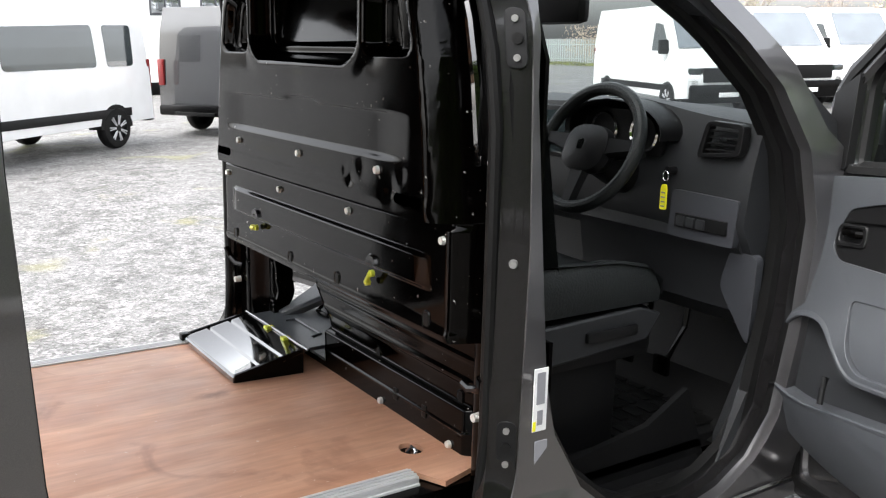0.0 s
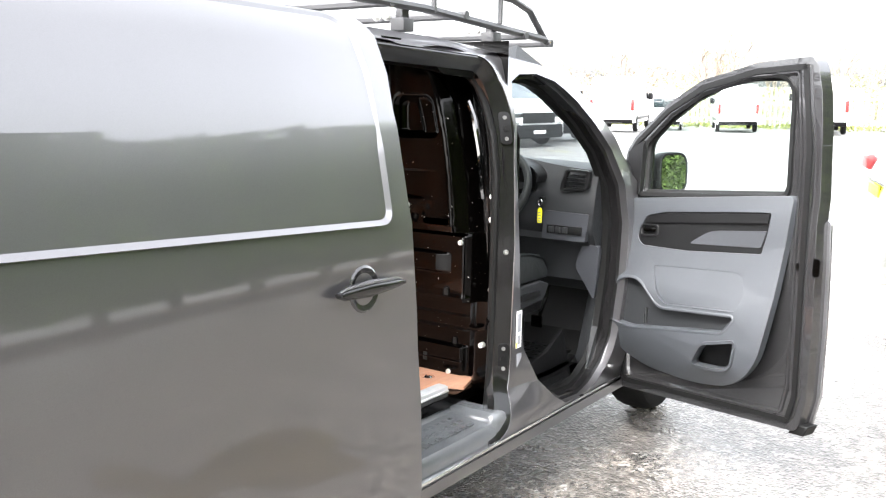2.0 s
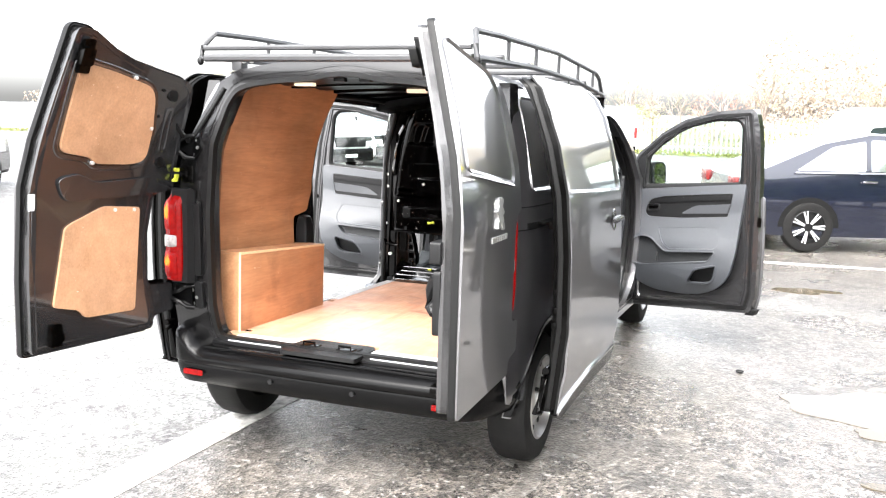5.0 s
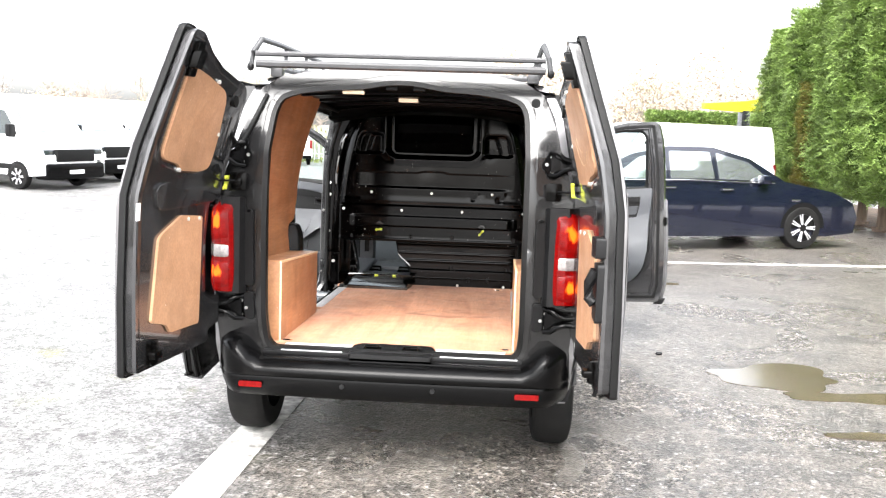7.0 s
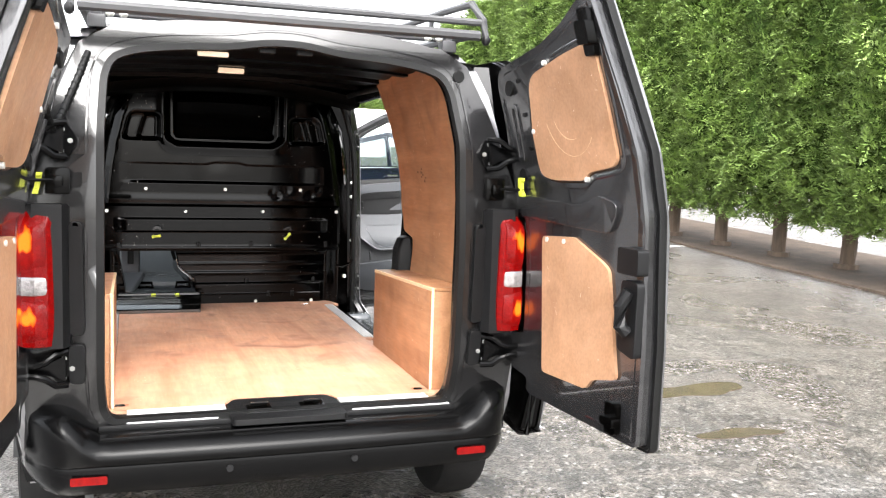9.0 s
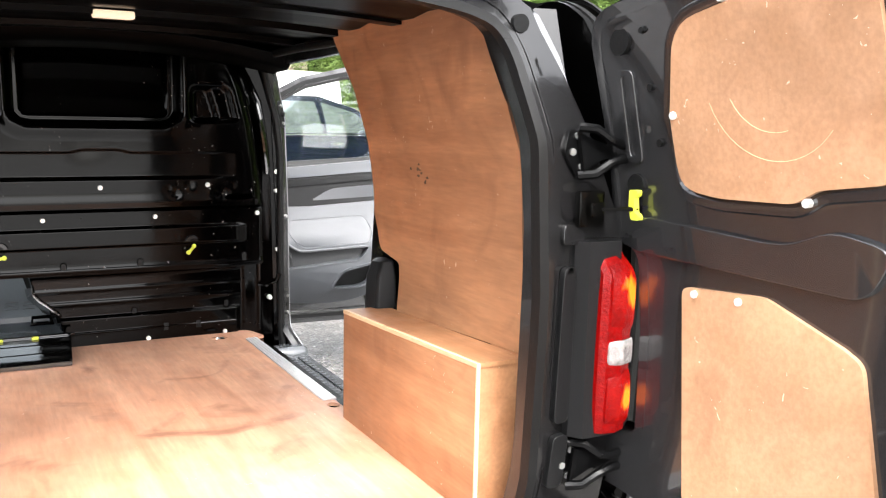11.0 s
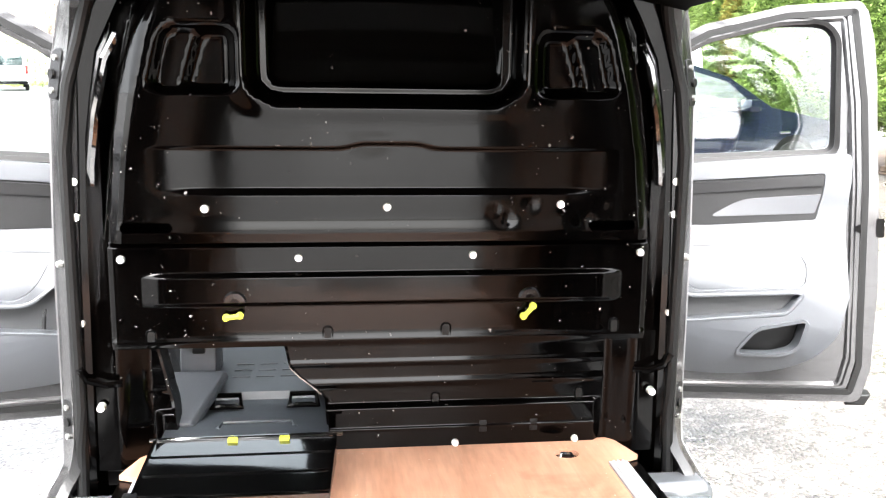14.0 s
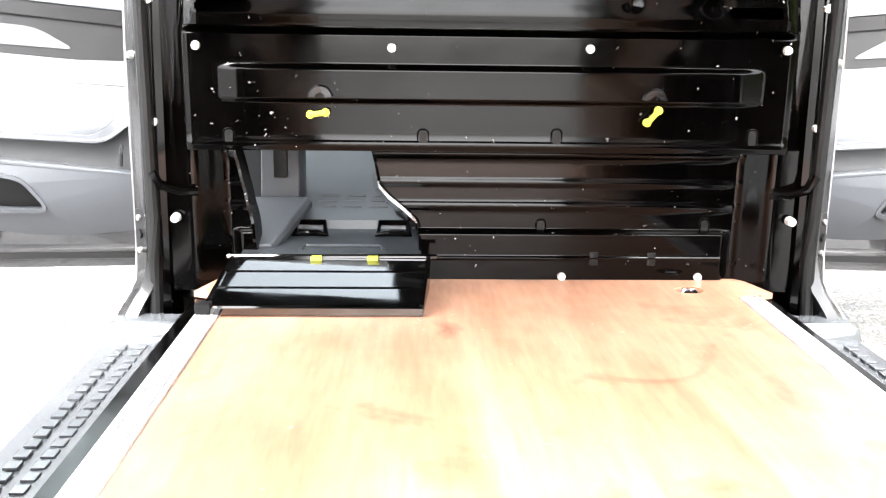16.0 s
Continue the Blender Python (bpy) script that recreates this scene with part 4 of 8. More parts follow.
for s in (1, -1):
    part("windscreen_pillar", loft([[(s * (x + dx), y + dy, z + dz) for dx, dy, dz in ((-0.05, 0.05, 0.02), (0.05, -0.03, 0.03), (0.07, -0.07, -0.03), (-0.04, -0.03, -0.05))] for x, y, z in ((0.68, 2.60, 1.94), (0.735, 2.85, 1.82), (0.79, 3.15, 1.645), (0.845, 3.45, 1.41), (0.86, 3.54, 1.33))]), M_DARKTRIM, van)
    part("pillar_trim", tube(B(), [(s * x, y, z) for x, y, z in ((0.655, 2.60, 1.93), (0.70, 2.85, 1.80), (0.755, 3.13, 1.625), (0.80, 3.40, 1.40), (0.815, 3.47, 1.31))], 0.022, 8), M_GREYTRIM, van)
# header over the windscreen and the cab roof lining
part("cab_headliner", loft([[(x, y, z) for x in np.linspace(-0.74, 0.74, 9)] for y, z in ((2.40, 1.90), (2.5, 1.915), (2.62, 1.905), (2.66, 1.92))], closed=False), M_GREYTRIM, van)


# ---- hinged doors ----
def rear_door(s):
    """A rear leaf, hinged at the outer corner and swung just past square."""
    hx, hy, a = (0.935, 0.015, radians(3.4)) if s > 0 else (0.915, -0.03, radians(4.2))
    d, n = Vector((math.sin(a), -math.cos(a))), Vector((math.cos(a), math.sin(a)))

    def dm(u, v, w):
        back = lerp(v, (1.35, 1.54, 1.75, 1.93, 2.08), (0, 0.02, 0.07, 0.125, 0.17)) if s > 0 else lean(v)
        p = d * u + n * (w - back)
        return (s * (hx + p.x), hy + p.y, v)

    outer = fillet([(0.16, 0.66, 0.06), (0.895, 0.665, 0.02), (0.90, 1.0), (0.885, 1.4), (0.865, 1.6), (0.795 - 0.035 * (s > 0), 2.085, 0.03), (0.70, 2.08, 0.02), (0.56, 2.015), (0.40, 1.965), (0.20, 1.93), (0.0, 1.90, 0.12), (0.015, 1.36, 0.02), (0.15 - 0.05 * (s > 0), 1.345, 0.04), (0.195 - 0.075 * (s > 0), 1.15), (0.195 - 0.075 * (s > 0), 0.885, 0.03), (0.02, 0.875, 0.02), (0.02, 0.735, 0.02), (0.16, 0.72, 0.04)], 5)

    def shy(u):
        return u + (0.03 if s > 0 else 0.07) * max(0.0, 1 - u / 0.75)

    def di(u, v, w):
        return dm(shy(u), v, w)

    inset = lambda poly, k, c: [(c[0] + (u - c[0]) * k, c[1] + (v - c[1]) * k) for u, v in poly]
    plu = fillet([(0.25, 1.505, 0.09), (0.36, 1.49, 0.03), (0.55, 1.495, 0.03), (0.595, 1.525, 0.02), (0.765, 1.55, 0.05), (0.75, 1.72), (0.737, 1.915, 0.02), (0.69, 1.922), (0.54, 1.90, 0.04), (0.28, 1.845, 0.07), (0.243, 1.66)], 5)
    lo = fillet([(0.30, 0.79, 0.02), (0.60, 0.80, 0.02), (0.635, 0.84, 0.02), (0.775, 0.872, 0.02), (0.705, 1.215, 0.02), (0.665, 1.235), (0.48, 1.30, 0.02), (0.262, 1.285, 0.02)], 4)
    up = inset(plu, 0.93, (0.50, 1.70))
    lo_hole = inset(lo, 0.93, (0.48, 1.05))
    cv = (0.8, 1.0, 1.2, 1.35, 1.42, 1.5, 1.57, 1.64, 1.71, 1.78, 1.85, 1.9, 1.95, 2.0)
    door = part("rear_door", plate(outer, [], -0.012, 0.02, dm, (), cv), M_PAINT, van, "open rear door in dark grey metallic paint", bevel=0.005)
    inner = inset(outer, 0.975, (0.46, 1.33))
    part("inner_frame", plate(inner, [up, lo_hole], -0.062, -0.012, dm, (), cv), M_DOORIN, door, bevel=0.014)
    part("recess_panel", plate(inset(inner, 0.96, (0.46, 1.33)), [], -0.020, -0.013, dm, (), cv), M_STEEL, door)
    # black rubber round the leaf's edge
    part("edge_rubber", band(outer, [(0.003, -0.016), (0.0045, 0.004), (0.002, 0.012), (-0.004, 0.012), (-0.004, -0.016)], dm), M_RUBBER, door)
    # raised beading and flanges of the inner pressing
    part("edge_flange", band(inner, [(0.0, -0.012), (0.0, -0.046), (-0.010, -0.060), (-0.03, -0.063), (-0.03, -0.012)], dm), M_DOORIN, door)
    part("door_seal", band(inset(outer, 0.985, (0.46, 1.33)), [(0.0, -0.005), (0.002, -0.014), (-0.006, -0.016), (-0.010, -0.008)], dm), M_RUBBER, door)
    part("recess_lip", band(inset(plu, 1.07, (0.50, 1.70)), [(0.016, -0.060), (0.010, -0.066), (-0.006, -0.066), (-0.016, -0.060)], dm), M_DOORIN, door)
    part("plywood_panel", plate(plu, [], -0.074, -0.062, dm, (), cv), M_PLYD, door, "varnished orange plywood lining panel")
    part("plywood_panel", plate(lo, [], -0.074, -0.062, dm, (), cv), M_PLYD, door, "varnished orange plywood lining panel")
    if s > 0:
        for rad, a0, a1 in ((0.17, 3.5, 5.6), (0.115, 3.6, 5.0)):
            part("scratch", tube(B(), [di(0.50 + rad * math.cos(a), 1.745 + rad * math.sin(a), -0.0742) for a in np.linspace(a0, a1, 18)], 0.0006, 4), M_PLYE, door, "pale curved scratch in the varnish")
    # pressed mid rail
    mid = fillet([(0.06, 1.345, 0.03), (0.70, 1.33, 0.04), (0.76, 1.43, 0.05), (0.62, 1.455, 0.05), (0.52, 1.41, 0.06), (0.10, 1.43, 0.03)], 4)
    part("mid_rail", plate(mid, [], -0.076, -0.060, di), M_DOORIN, door, bevel=0.012)
    # hinge side details
    part("stiffener", plate(fillet([(0.06, 1.55, 0.02), (0.115, 1.55, 0.02), (0.115, 1.76, 0.02), (0.06, 1.76, 0.02)]), [fillet([(0.075, 1.565, 0.012), (0.10, 1.565, 0.012), (0.10, 1.745, 0.012), (0.075, 1.745, 0.012)])], -0.070, -0.060, di, (), (1.6, 1.68)), M_DOORIN, door, bevel=0.003)
    for u, v, r in ((0.09, 1.82, 0.030), (0.085, 1.50, 0.026), (0.165, 1.84, 0.007), (0.175, 1.60, 0.008), (0.165, 1.72, 0.008)):
        o, e = Vector(di(u, v, -0.060)), Vector(di(u, v, -0.070))
        part("grommet", cyl(B(), o, e, r, seg=14), M_RUBBER, door)
    for u, v in ((0.42, 1.885), (0.255, 1.66), (0.575, 1.50), (0.30, 1.275), (0.42, 1.28)):
        o, e = Vector(dm(u, v, -0.06)), Vector(dm(u, v, -0.079))
        part("clip", cyl(B(), o, e, 0.009, seg=8), M_ZINC, door, "small white plastic clip")
    tb = plate(fillet([(u_ + (0.085 if s > 0 else 0.0), v_ + (0.02 if s > 0 else 0.0), r_) for u_, v_, r_ in ((0.030, 1.40, 0.008), (0.056, 1.40, 0.008), (0.056, 1.412, 0.004), (0.045, 1.418, 0.0), (0.045, 1.452, 0.0), (0.056, 1.458, 0.004), (0.056, 1.47, 0.008), (0.030, 1.47, 0.008), (0.026, 1.433, 0.0))]), [], -0.092, -0.077, dm)
    part("check_release", tb, M_YELLOW, door, "yellow plastic check release")
    # latch on the free edge
    for v0, v1, u0, u1 in ((1.88, 2.02, 0.70, 0.755), (0.70, 0.80, 0.74, 0.80)):
        lt = plate(fillet([(u0, v0, 0.01), (u1, v0, 0.01), (u1, v1, 0.01), (u0, v1, 0.01)]), [], -0.085, -0.055, dm)
        plate(fillet([(u0 + 0.01, v0 + 0.03, 0.01), (u1 + 0.02, v0 + 0.03, 0.01), (u1 + 0.02, v1 - 0.04, 0.01), (u0 + 0.01, v1 - 0.04, 0.01)]), [], -0.11, -0.08, dm, bm=lt)
        part("latch", lt, M_STEEL, door)
    if s > 0:
        lk = part("lock_plate", plate(fillet([(0.79, 0.98, 0.02), (0.885, 0.96, 0.02), (0.89, 1.20, 0.02), (0.80, 1.20, 0.02)]), [], -0.088, -0.06, dm), M_PLASTIC, door, bevel=0.006)
        part("release_lever", tube(B(), [dm(0.85, 1.17, -0.09), dm(0.835, 1.12, -0.11), dm(0.84, 1.06, -0.11), dm(0.85, 1.04, -0.09)], 0.022, 8), M_PLASTIC, lk)
        part("latch_block", plate(fillet([(0.79, 1.22, 0.01), (0.90, 1.22, 0.01), (0.90, 1.30, 0.01), (0.79, 1.30, 0.01)]), [], -0.10, -0.06, dm), M_PLASTIC, door, bevel=0.006)
        # outside: raised waist line, a plain silver badge and a row of bright bars for the maker's name
        part("waist_line", loft([[dm(u, 1.455 + 0.1 * u + dv, w) for dv, w in ((-0.004, 0.018), (0.0, 0.036), (0.024, 0.018))] for u in np.linspace(0.17, 0.81, 8)]), M_PAINT, door, smooth=20)
        pz = fillet([(0.14, 1.475, 0.06), (0.80, 1.545, 0.03), (0.735, 2.03, 0.05), (0.13, 1.925, 0.12)], 5)
        part("window_pressing", band(pz, [(0.003, 0.019), (0.0, 0.030), (-0.015, 0.019)], dm), M_PAINT, door)
        bd = fillet([(u_ - 0.12, v_, r_) for u_, v_, r_ in ((0.46, 1.305, 0.01), (0.495, 1.305, 0.01), (0.515, 1.345, 0.0), (0.54, 1.315, 0.01), (0.572, 1.312, 0.01), (0.558, 1.36, 0.02), (0.578, 1.385, 0.02), (0.555, 1.392, 0.01), (0.545, 1.432, 0.02), (0.50, 1.437, 0.02), (0.468, 1.425, 0.01), (0.495, 1.40, 0.01), (0.468, 1.372, 0.01), (0.50, 1.365, 0.01))], 3)
        part("badge", plate(bd, [], 0.018, 0.03, dm, (), (1.35, 1.42)), M_RIM, door, "raised silver badge", bevel=0.003)
        for k in range(7):
            u0 = 0.28 + 0.034 * k
            part("name_bar", plate([(u0, 1.262), (u0 + 0.024, 1.262), (u0 + 0.024, 1.284), (u0, 1.284)], [], 0.019, 0.025, dm), M_RIM, door, "small silver bar")
    else:
        part("label_sticker", plate([(0.855, 1.30), (0.885, 1.30), (0.885, 1.37), (0.855, 1.37)], [], -0.066, -0.062, dm), M_LINEN, door, "small white paper label")
    return door


for s in (1, -1):
    rear_door(s)


def front_door(s):
    """A cab door, swung wide open, with its trim inside."""
    h, ang = Vector((0.93, 3.40)), radians(-21.8)
    d = Vector((math.cos(ang), math.sin(ang)))
    n = Vector((-d.y, d.x))

    def dm(u, v, w):
        stand = lerp(v, (0.4, 0.9, 1.3, 1.4, 1.95), (0.02, 0.03, 0.05, 0.07, 0.10))
        p = h + d * (u - 0.63 * (stand - sx(v) + 0.953) * min(1.0, max(0.0, u + 0.1) / 0.5)) + n * (stand + w)
        return (s * p.x, p.y, v)

    def dt(u, v, w):
        """The trim, swollen towards the seat round the door pocket."""
        k = lerp(v, (0.55, 0.66, 0.76, 0.92, 1.05, 1.18), (0.0, 0.075, 0.10, 0.09, 0.03, 0.0)) * min(1.0, max(0.0, -0.04 - w) / 0.04)
        return dm(u + 0.63 * k, v, w - k)

    outer = fillet([(-0.01, 0.40, 0.06), (1.005, 0.475, 0.03), (1.02, 0.60), (1.005, 1.285), (1.03, 1.6), (1.065, 1.94, 0.02), (0.80, 1.925), (0.49, 1.86), (0.22, 1.755), (-0.03, 1.60), (-0.09, 1.53, 0.03), (-0.09, 1.31), (-0.05, 0.8)], 5)
    win = fillet([(0.045, 1.345, 0.02), (0.865, 1.40, 0.04), (0.93, 1.86, 0.07), (0.73, 1.862), (0.56, 1.835), (0.40, 1.775), (0.176, 1.668), (0.045, 1.575, 0.05)], 5)
    cv = (0.5, 0.62, 0.78, 0.9, 1.03, 1.15, 1.27, 1.4, 1.5, 1.6, 1.65, 1.72, 1.8, 1.85, 1.9)
    door = part("front_door", plate(outer, [win], -0.07, 0.0, dm, (), cv), M_DOORIN, van, "open cab door with grey plastic trim", bevel=0.008)
    part("window_seal", band(win, [(0.0, -0.076), (0.018, -0.08), (0.02, -0.06), (-0.012, -0.04), (-0.012, -0.02), (0.01, -0.01)], dm), M_RUBBER, door)
    part("door_seal", band([(u * 0.955 + 0.02, v * 0.972 + 0.036) for u, v in outer], [(-0.008, -0.07), (-0.008, -0.085), (-0.03, -0.085), (-0.03, -0.07)], dm), M_RUBBER, door)
    part("edge_rib", band([(u * 0.90 + 0.045, v * 0.945 + 0.07) for u, v in outer], [(0.008, -0.068), (0.0, -0.078), (-0.016, -0.078), (-0.024, -0.068)], dm), M_DOORIN, door)
    for k1, k2, k3 in ((0.935, 0.03, 0.965), (0.86, 0.06, 0.925)):
        part("edge_rib", band([(u * k1 + k2, v * k3 + (1 - k3) * 1.22) for u, v in outer], [(0.006, -0.068), (0.002, -0.079), (-0.006, -0.079), (-0.02, -0.068)], dm), M_DOORIN, door)
    gl = part("window_glass", plate([(u, v) for u, v in win], [], -0.040, -0.036, dm, (), cv), M_GLASS, door)
    gl.visible_shadow = False
    part("quarter_trim", plate(fillet([(-0.03, 1.33, 0.01), (0.05, 1.335, 0.01), (0.05, 1.585), (-0.06, 1.53)]), [], -0.085, -0.06, dm), M_PLASTIC, door, bevel=0.006)
    pocket = fillet([(-0.06, 0.84, 0.04), (0.02, 0.955, 0.05), (0.14, 0.965, 0.05), (0.275, 0.857, 0.05), (0.68, 0.897, 0.015), (0.63, 0.83, 0.02), (0.08, 0.745, 0.06), (-0.05, 0.77, 0.04)], 5)
    low = fillet([(0.485, 0.655, 0.03), (0.535, 0.755, 0.03), (0.70, 0.80, 0.015), (0.685, 0.69, 0.03), (0.62, 0.665, 0.02)], 4)
    upb = fillet([(0.085, 1.15, 0.04), (0.135, 1.245, 0.03), (0.26, 1.275, 0.02), (0.825, 1.328, 0.01), (0.812, 1.25, 0.01), (0.786, 1.158, 0.01), (0.40, 1.120, 0.03), (0.12, 1.112, 0.04)], 4)
    trim = fillet([(-0.05, 1.31, 0.02), (0.925, 1.402, 0.03), (0.895, 1.20), (0.862, 1.0), (0.805, 0.72, 0.08), (0.69, 0.59, 0.08), (0.50, 0.548, 0.08), (0.22, 0.552, 0.08), (0.04, 0.61, 0.08), (-0.10, 0.76, 0.06), (-0.105, 0.88, 0.04), (-0.03, 0.965, 0.03)], 5)
    arm = fillet([(0.215, 1.035, 0.03), (0.70, 1.072, 0.03), (0.722, 1.0), (0.70, 0.925, 0.035), (0.31, 0.886, 0.03), (0.255, 0.925, 0.03)], 4)
    tr = part("door_trim", plate(trim, [pocket, low, upb, arm], -0.105, -0.07, dt, (), (0.6, 0.7, 0.8, 0.9, 1.0, 1.1, 1.2, 1.3)), M_GREYTRIM, door, "mid-grey plastic door trim", bevel=0.01)
    part("pocket_rim", band(pocket, [(0.016, -0.104), (0.010, -0.108), (0.003, -0.108), (0.0, -0.104), (0.0, -0.08)], dt), M_GREYTRIM, tr)
    # the armrest hollow, deepest at its foot
    part("armrest_panel", plate(arm, [], -0.088, -0.074, lambda u, v, w: dt(u, v, w - 0.016 * (v - 0.88) / 0.19), (), (0.92, 0.97, 1.02)), M_GREYTRIM, tr)
    wide = lambda poly, k: [(sum(p[0] for p in poly) / len(poly) * (1 - k) + u * k, sum(p[1] for p in poly) / len(poly) * (1 - k) + v * k) for u, v in poly]
    part("pocket_back", plate(wide(pocket, 1.12), [], -0.0745, -0.0705, lambda u, v, w: dt(u, v, w + 0.018 - 0.018 * (w < -0.073))), M_DARKTRIM, tr)
    part("low_pocket_back", plate(wide(low, 1.15), [], -0.064, -0.060, dt), M_PLASTIC, tr)
    part("low_pocket_rim", band(low, [(0.014, -0.10), (0.012, -0.112), (0.0, -0.110), (0.0, -0.085)], dt), M_GREYTRIM, tr)
    part("upper_recess", plate(upb, [], -0.100, -0.072, dt), M_PLASTIC, tr, bevel=0.005)
    part("upper_band", plate(fillet([(0.14, 1.238, 0.01), (0.26, 1.268, 0.01), (0.82, 1.322, 0.005), (0.815, 1.285, 0.005), (0.14, 1.215, 0.01)]), [], -0.112, -0.098, dt), M_PLASTIC, tr, bevel=0.004)
    part("armrest_inset", plate(fillet([(0.41, 1.152, 0.03), (0.53, 1.222, 0.04), (0.808, 1.252, 0.008), (0.785, 1.182, 0.01)]), [], -0.108, -0.098, dt), M_INSET, tr, bevel=0.004)
    hd = part("inner_handle", plate(fillet([(0.10, 1.148, 0.02), (0.225, 1.158, 0.02), (0.225, 1.215, 0.02), (0.105, 1.205, 0.02)]), [fillet([(0.115, 1.16, 0.015), (0.21, 1.168, 0.015), (0.21, 1.204, 0.015), (0.118, 1.196, 0.015)])], -0.112, -0.098, dt), M_PLASTIC, tr, bevel=0.003)
    part("lever", tube(B(), [dt(0.13, 1.182, -0.10), dt(0.15, 1.186, -0.118), (dt(0.195, 1.19, -0.118)), dt(0.205, 1.19, -0.10)], 0.010, 8), M_STEEL, hd)
    sw = part("pocket_strap", tube(B(), [dt(0.235, 0.79, -0.13), dt(0.232, 0.83, -0.128), dt(0.228, 0.855, -0.12)], 0.008, 8), M_PLASTIC, tr)
    # outside skin, mirror, latch and rubber foot
    skin = fillet([(0.0, 0.40, 0.05), (1.02, 0.475, 0.03), (1.035, 0.62), (1.02, 1.30), (0.94, 1.385), (-0.09, 1.32)], 3)
    part("outer_skin", plate(skin, [], 0.0, 0.012, dm, (), cv), M_PAINT, door, bevel=0.006)
    for nm, (u, v), r in (("latch", (0.945, 1.13), 0.016), ("screw", (0.905, 0.515), 0.010)):
        o, e = Vector(dm(u, v, -0.07)), Vector(dm(u, v, -0.082))
        part(nm, cyl(B(), o, e, r, seg=12), M_STEEL, door)
    part("latch_plate", plate(fillet([(1.0, 1.10, 0.01), (1.028, 1.10, 0.01), (1.028, 1.17, 0.01), (1.0, 1.17, 0.01)]), [], -0.075, -0.068, dm), M_STEEL, door)
    part("corner_foot", loft([[dm(u, v, w) for u, v in ((0.96, 0.455), (1.03, 0.46), (1.045, 0.505), (0.985, 0.50))] for w in (-0.06, 0.01)]), M_RUBBER, door, bevel=0.006)
    def oval(u, k, w0=0.125, v0=1.43, n_=24):
        return [dm(u - 0.10 * 0.098 * k * math.sin(a), v0 + 0.098 * k * math.copysign(abs(math.sin(a)) ** 0.5, math.sin(a)), w0 + 0.095 * k * math.copysign(abs(math.cos(a)) ** 0.55, math.cos(a))) for a in np.linspace(0, math.tau, n_, endpoint=False)]
    mi = part("door_mirror", loft([oval(-0.07, 0.45), oval(-0.05, 0.8), oval(0.0, 1.0), oval(0.055, 1.02), oval(0.06, 0.98), oval(0.052, 0.9)]), M_PLASTIC, door, "black plastic door mirror", smooth=50)
    part("mirror_arm", loft([[dm(u, v, w) for u, v in ((-0.03, 1.345), (0.03, 1.345), (0.03, 1.40), (-0.03, 1.40))] for w in (-0.02, 0.06)]), M_PLASTIC, mi)
    part("mirror_glass", loft([oval(0.0535, 0.88), oval(0.057, 0.88)]), material("mirror", (0.85, 0.87, 0.86), rough=0.01, metal=1.0), mi)
    part("check_strap", tube(B(), [dm(-0.05, 0.93, -0.06), (s * 0.84, 3.36, 0.95), (s * 0.80, 3.33, 0.95)], 0.009, 6), M_STEEL, door)
    for zz in (0.70, 1.18):
        part("hinge", box(B(), s * 0.86, s * 0.95, 3.36, 3.43, zz - 0.04, zz + 0.04, 0.008), M_JAMB, door)
    return door


for s in (1, -1):
    front_door(s)


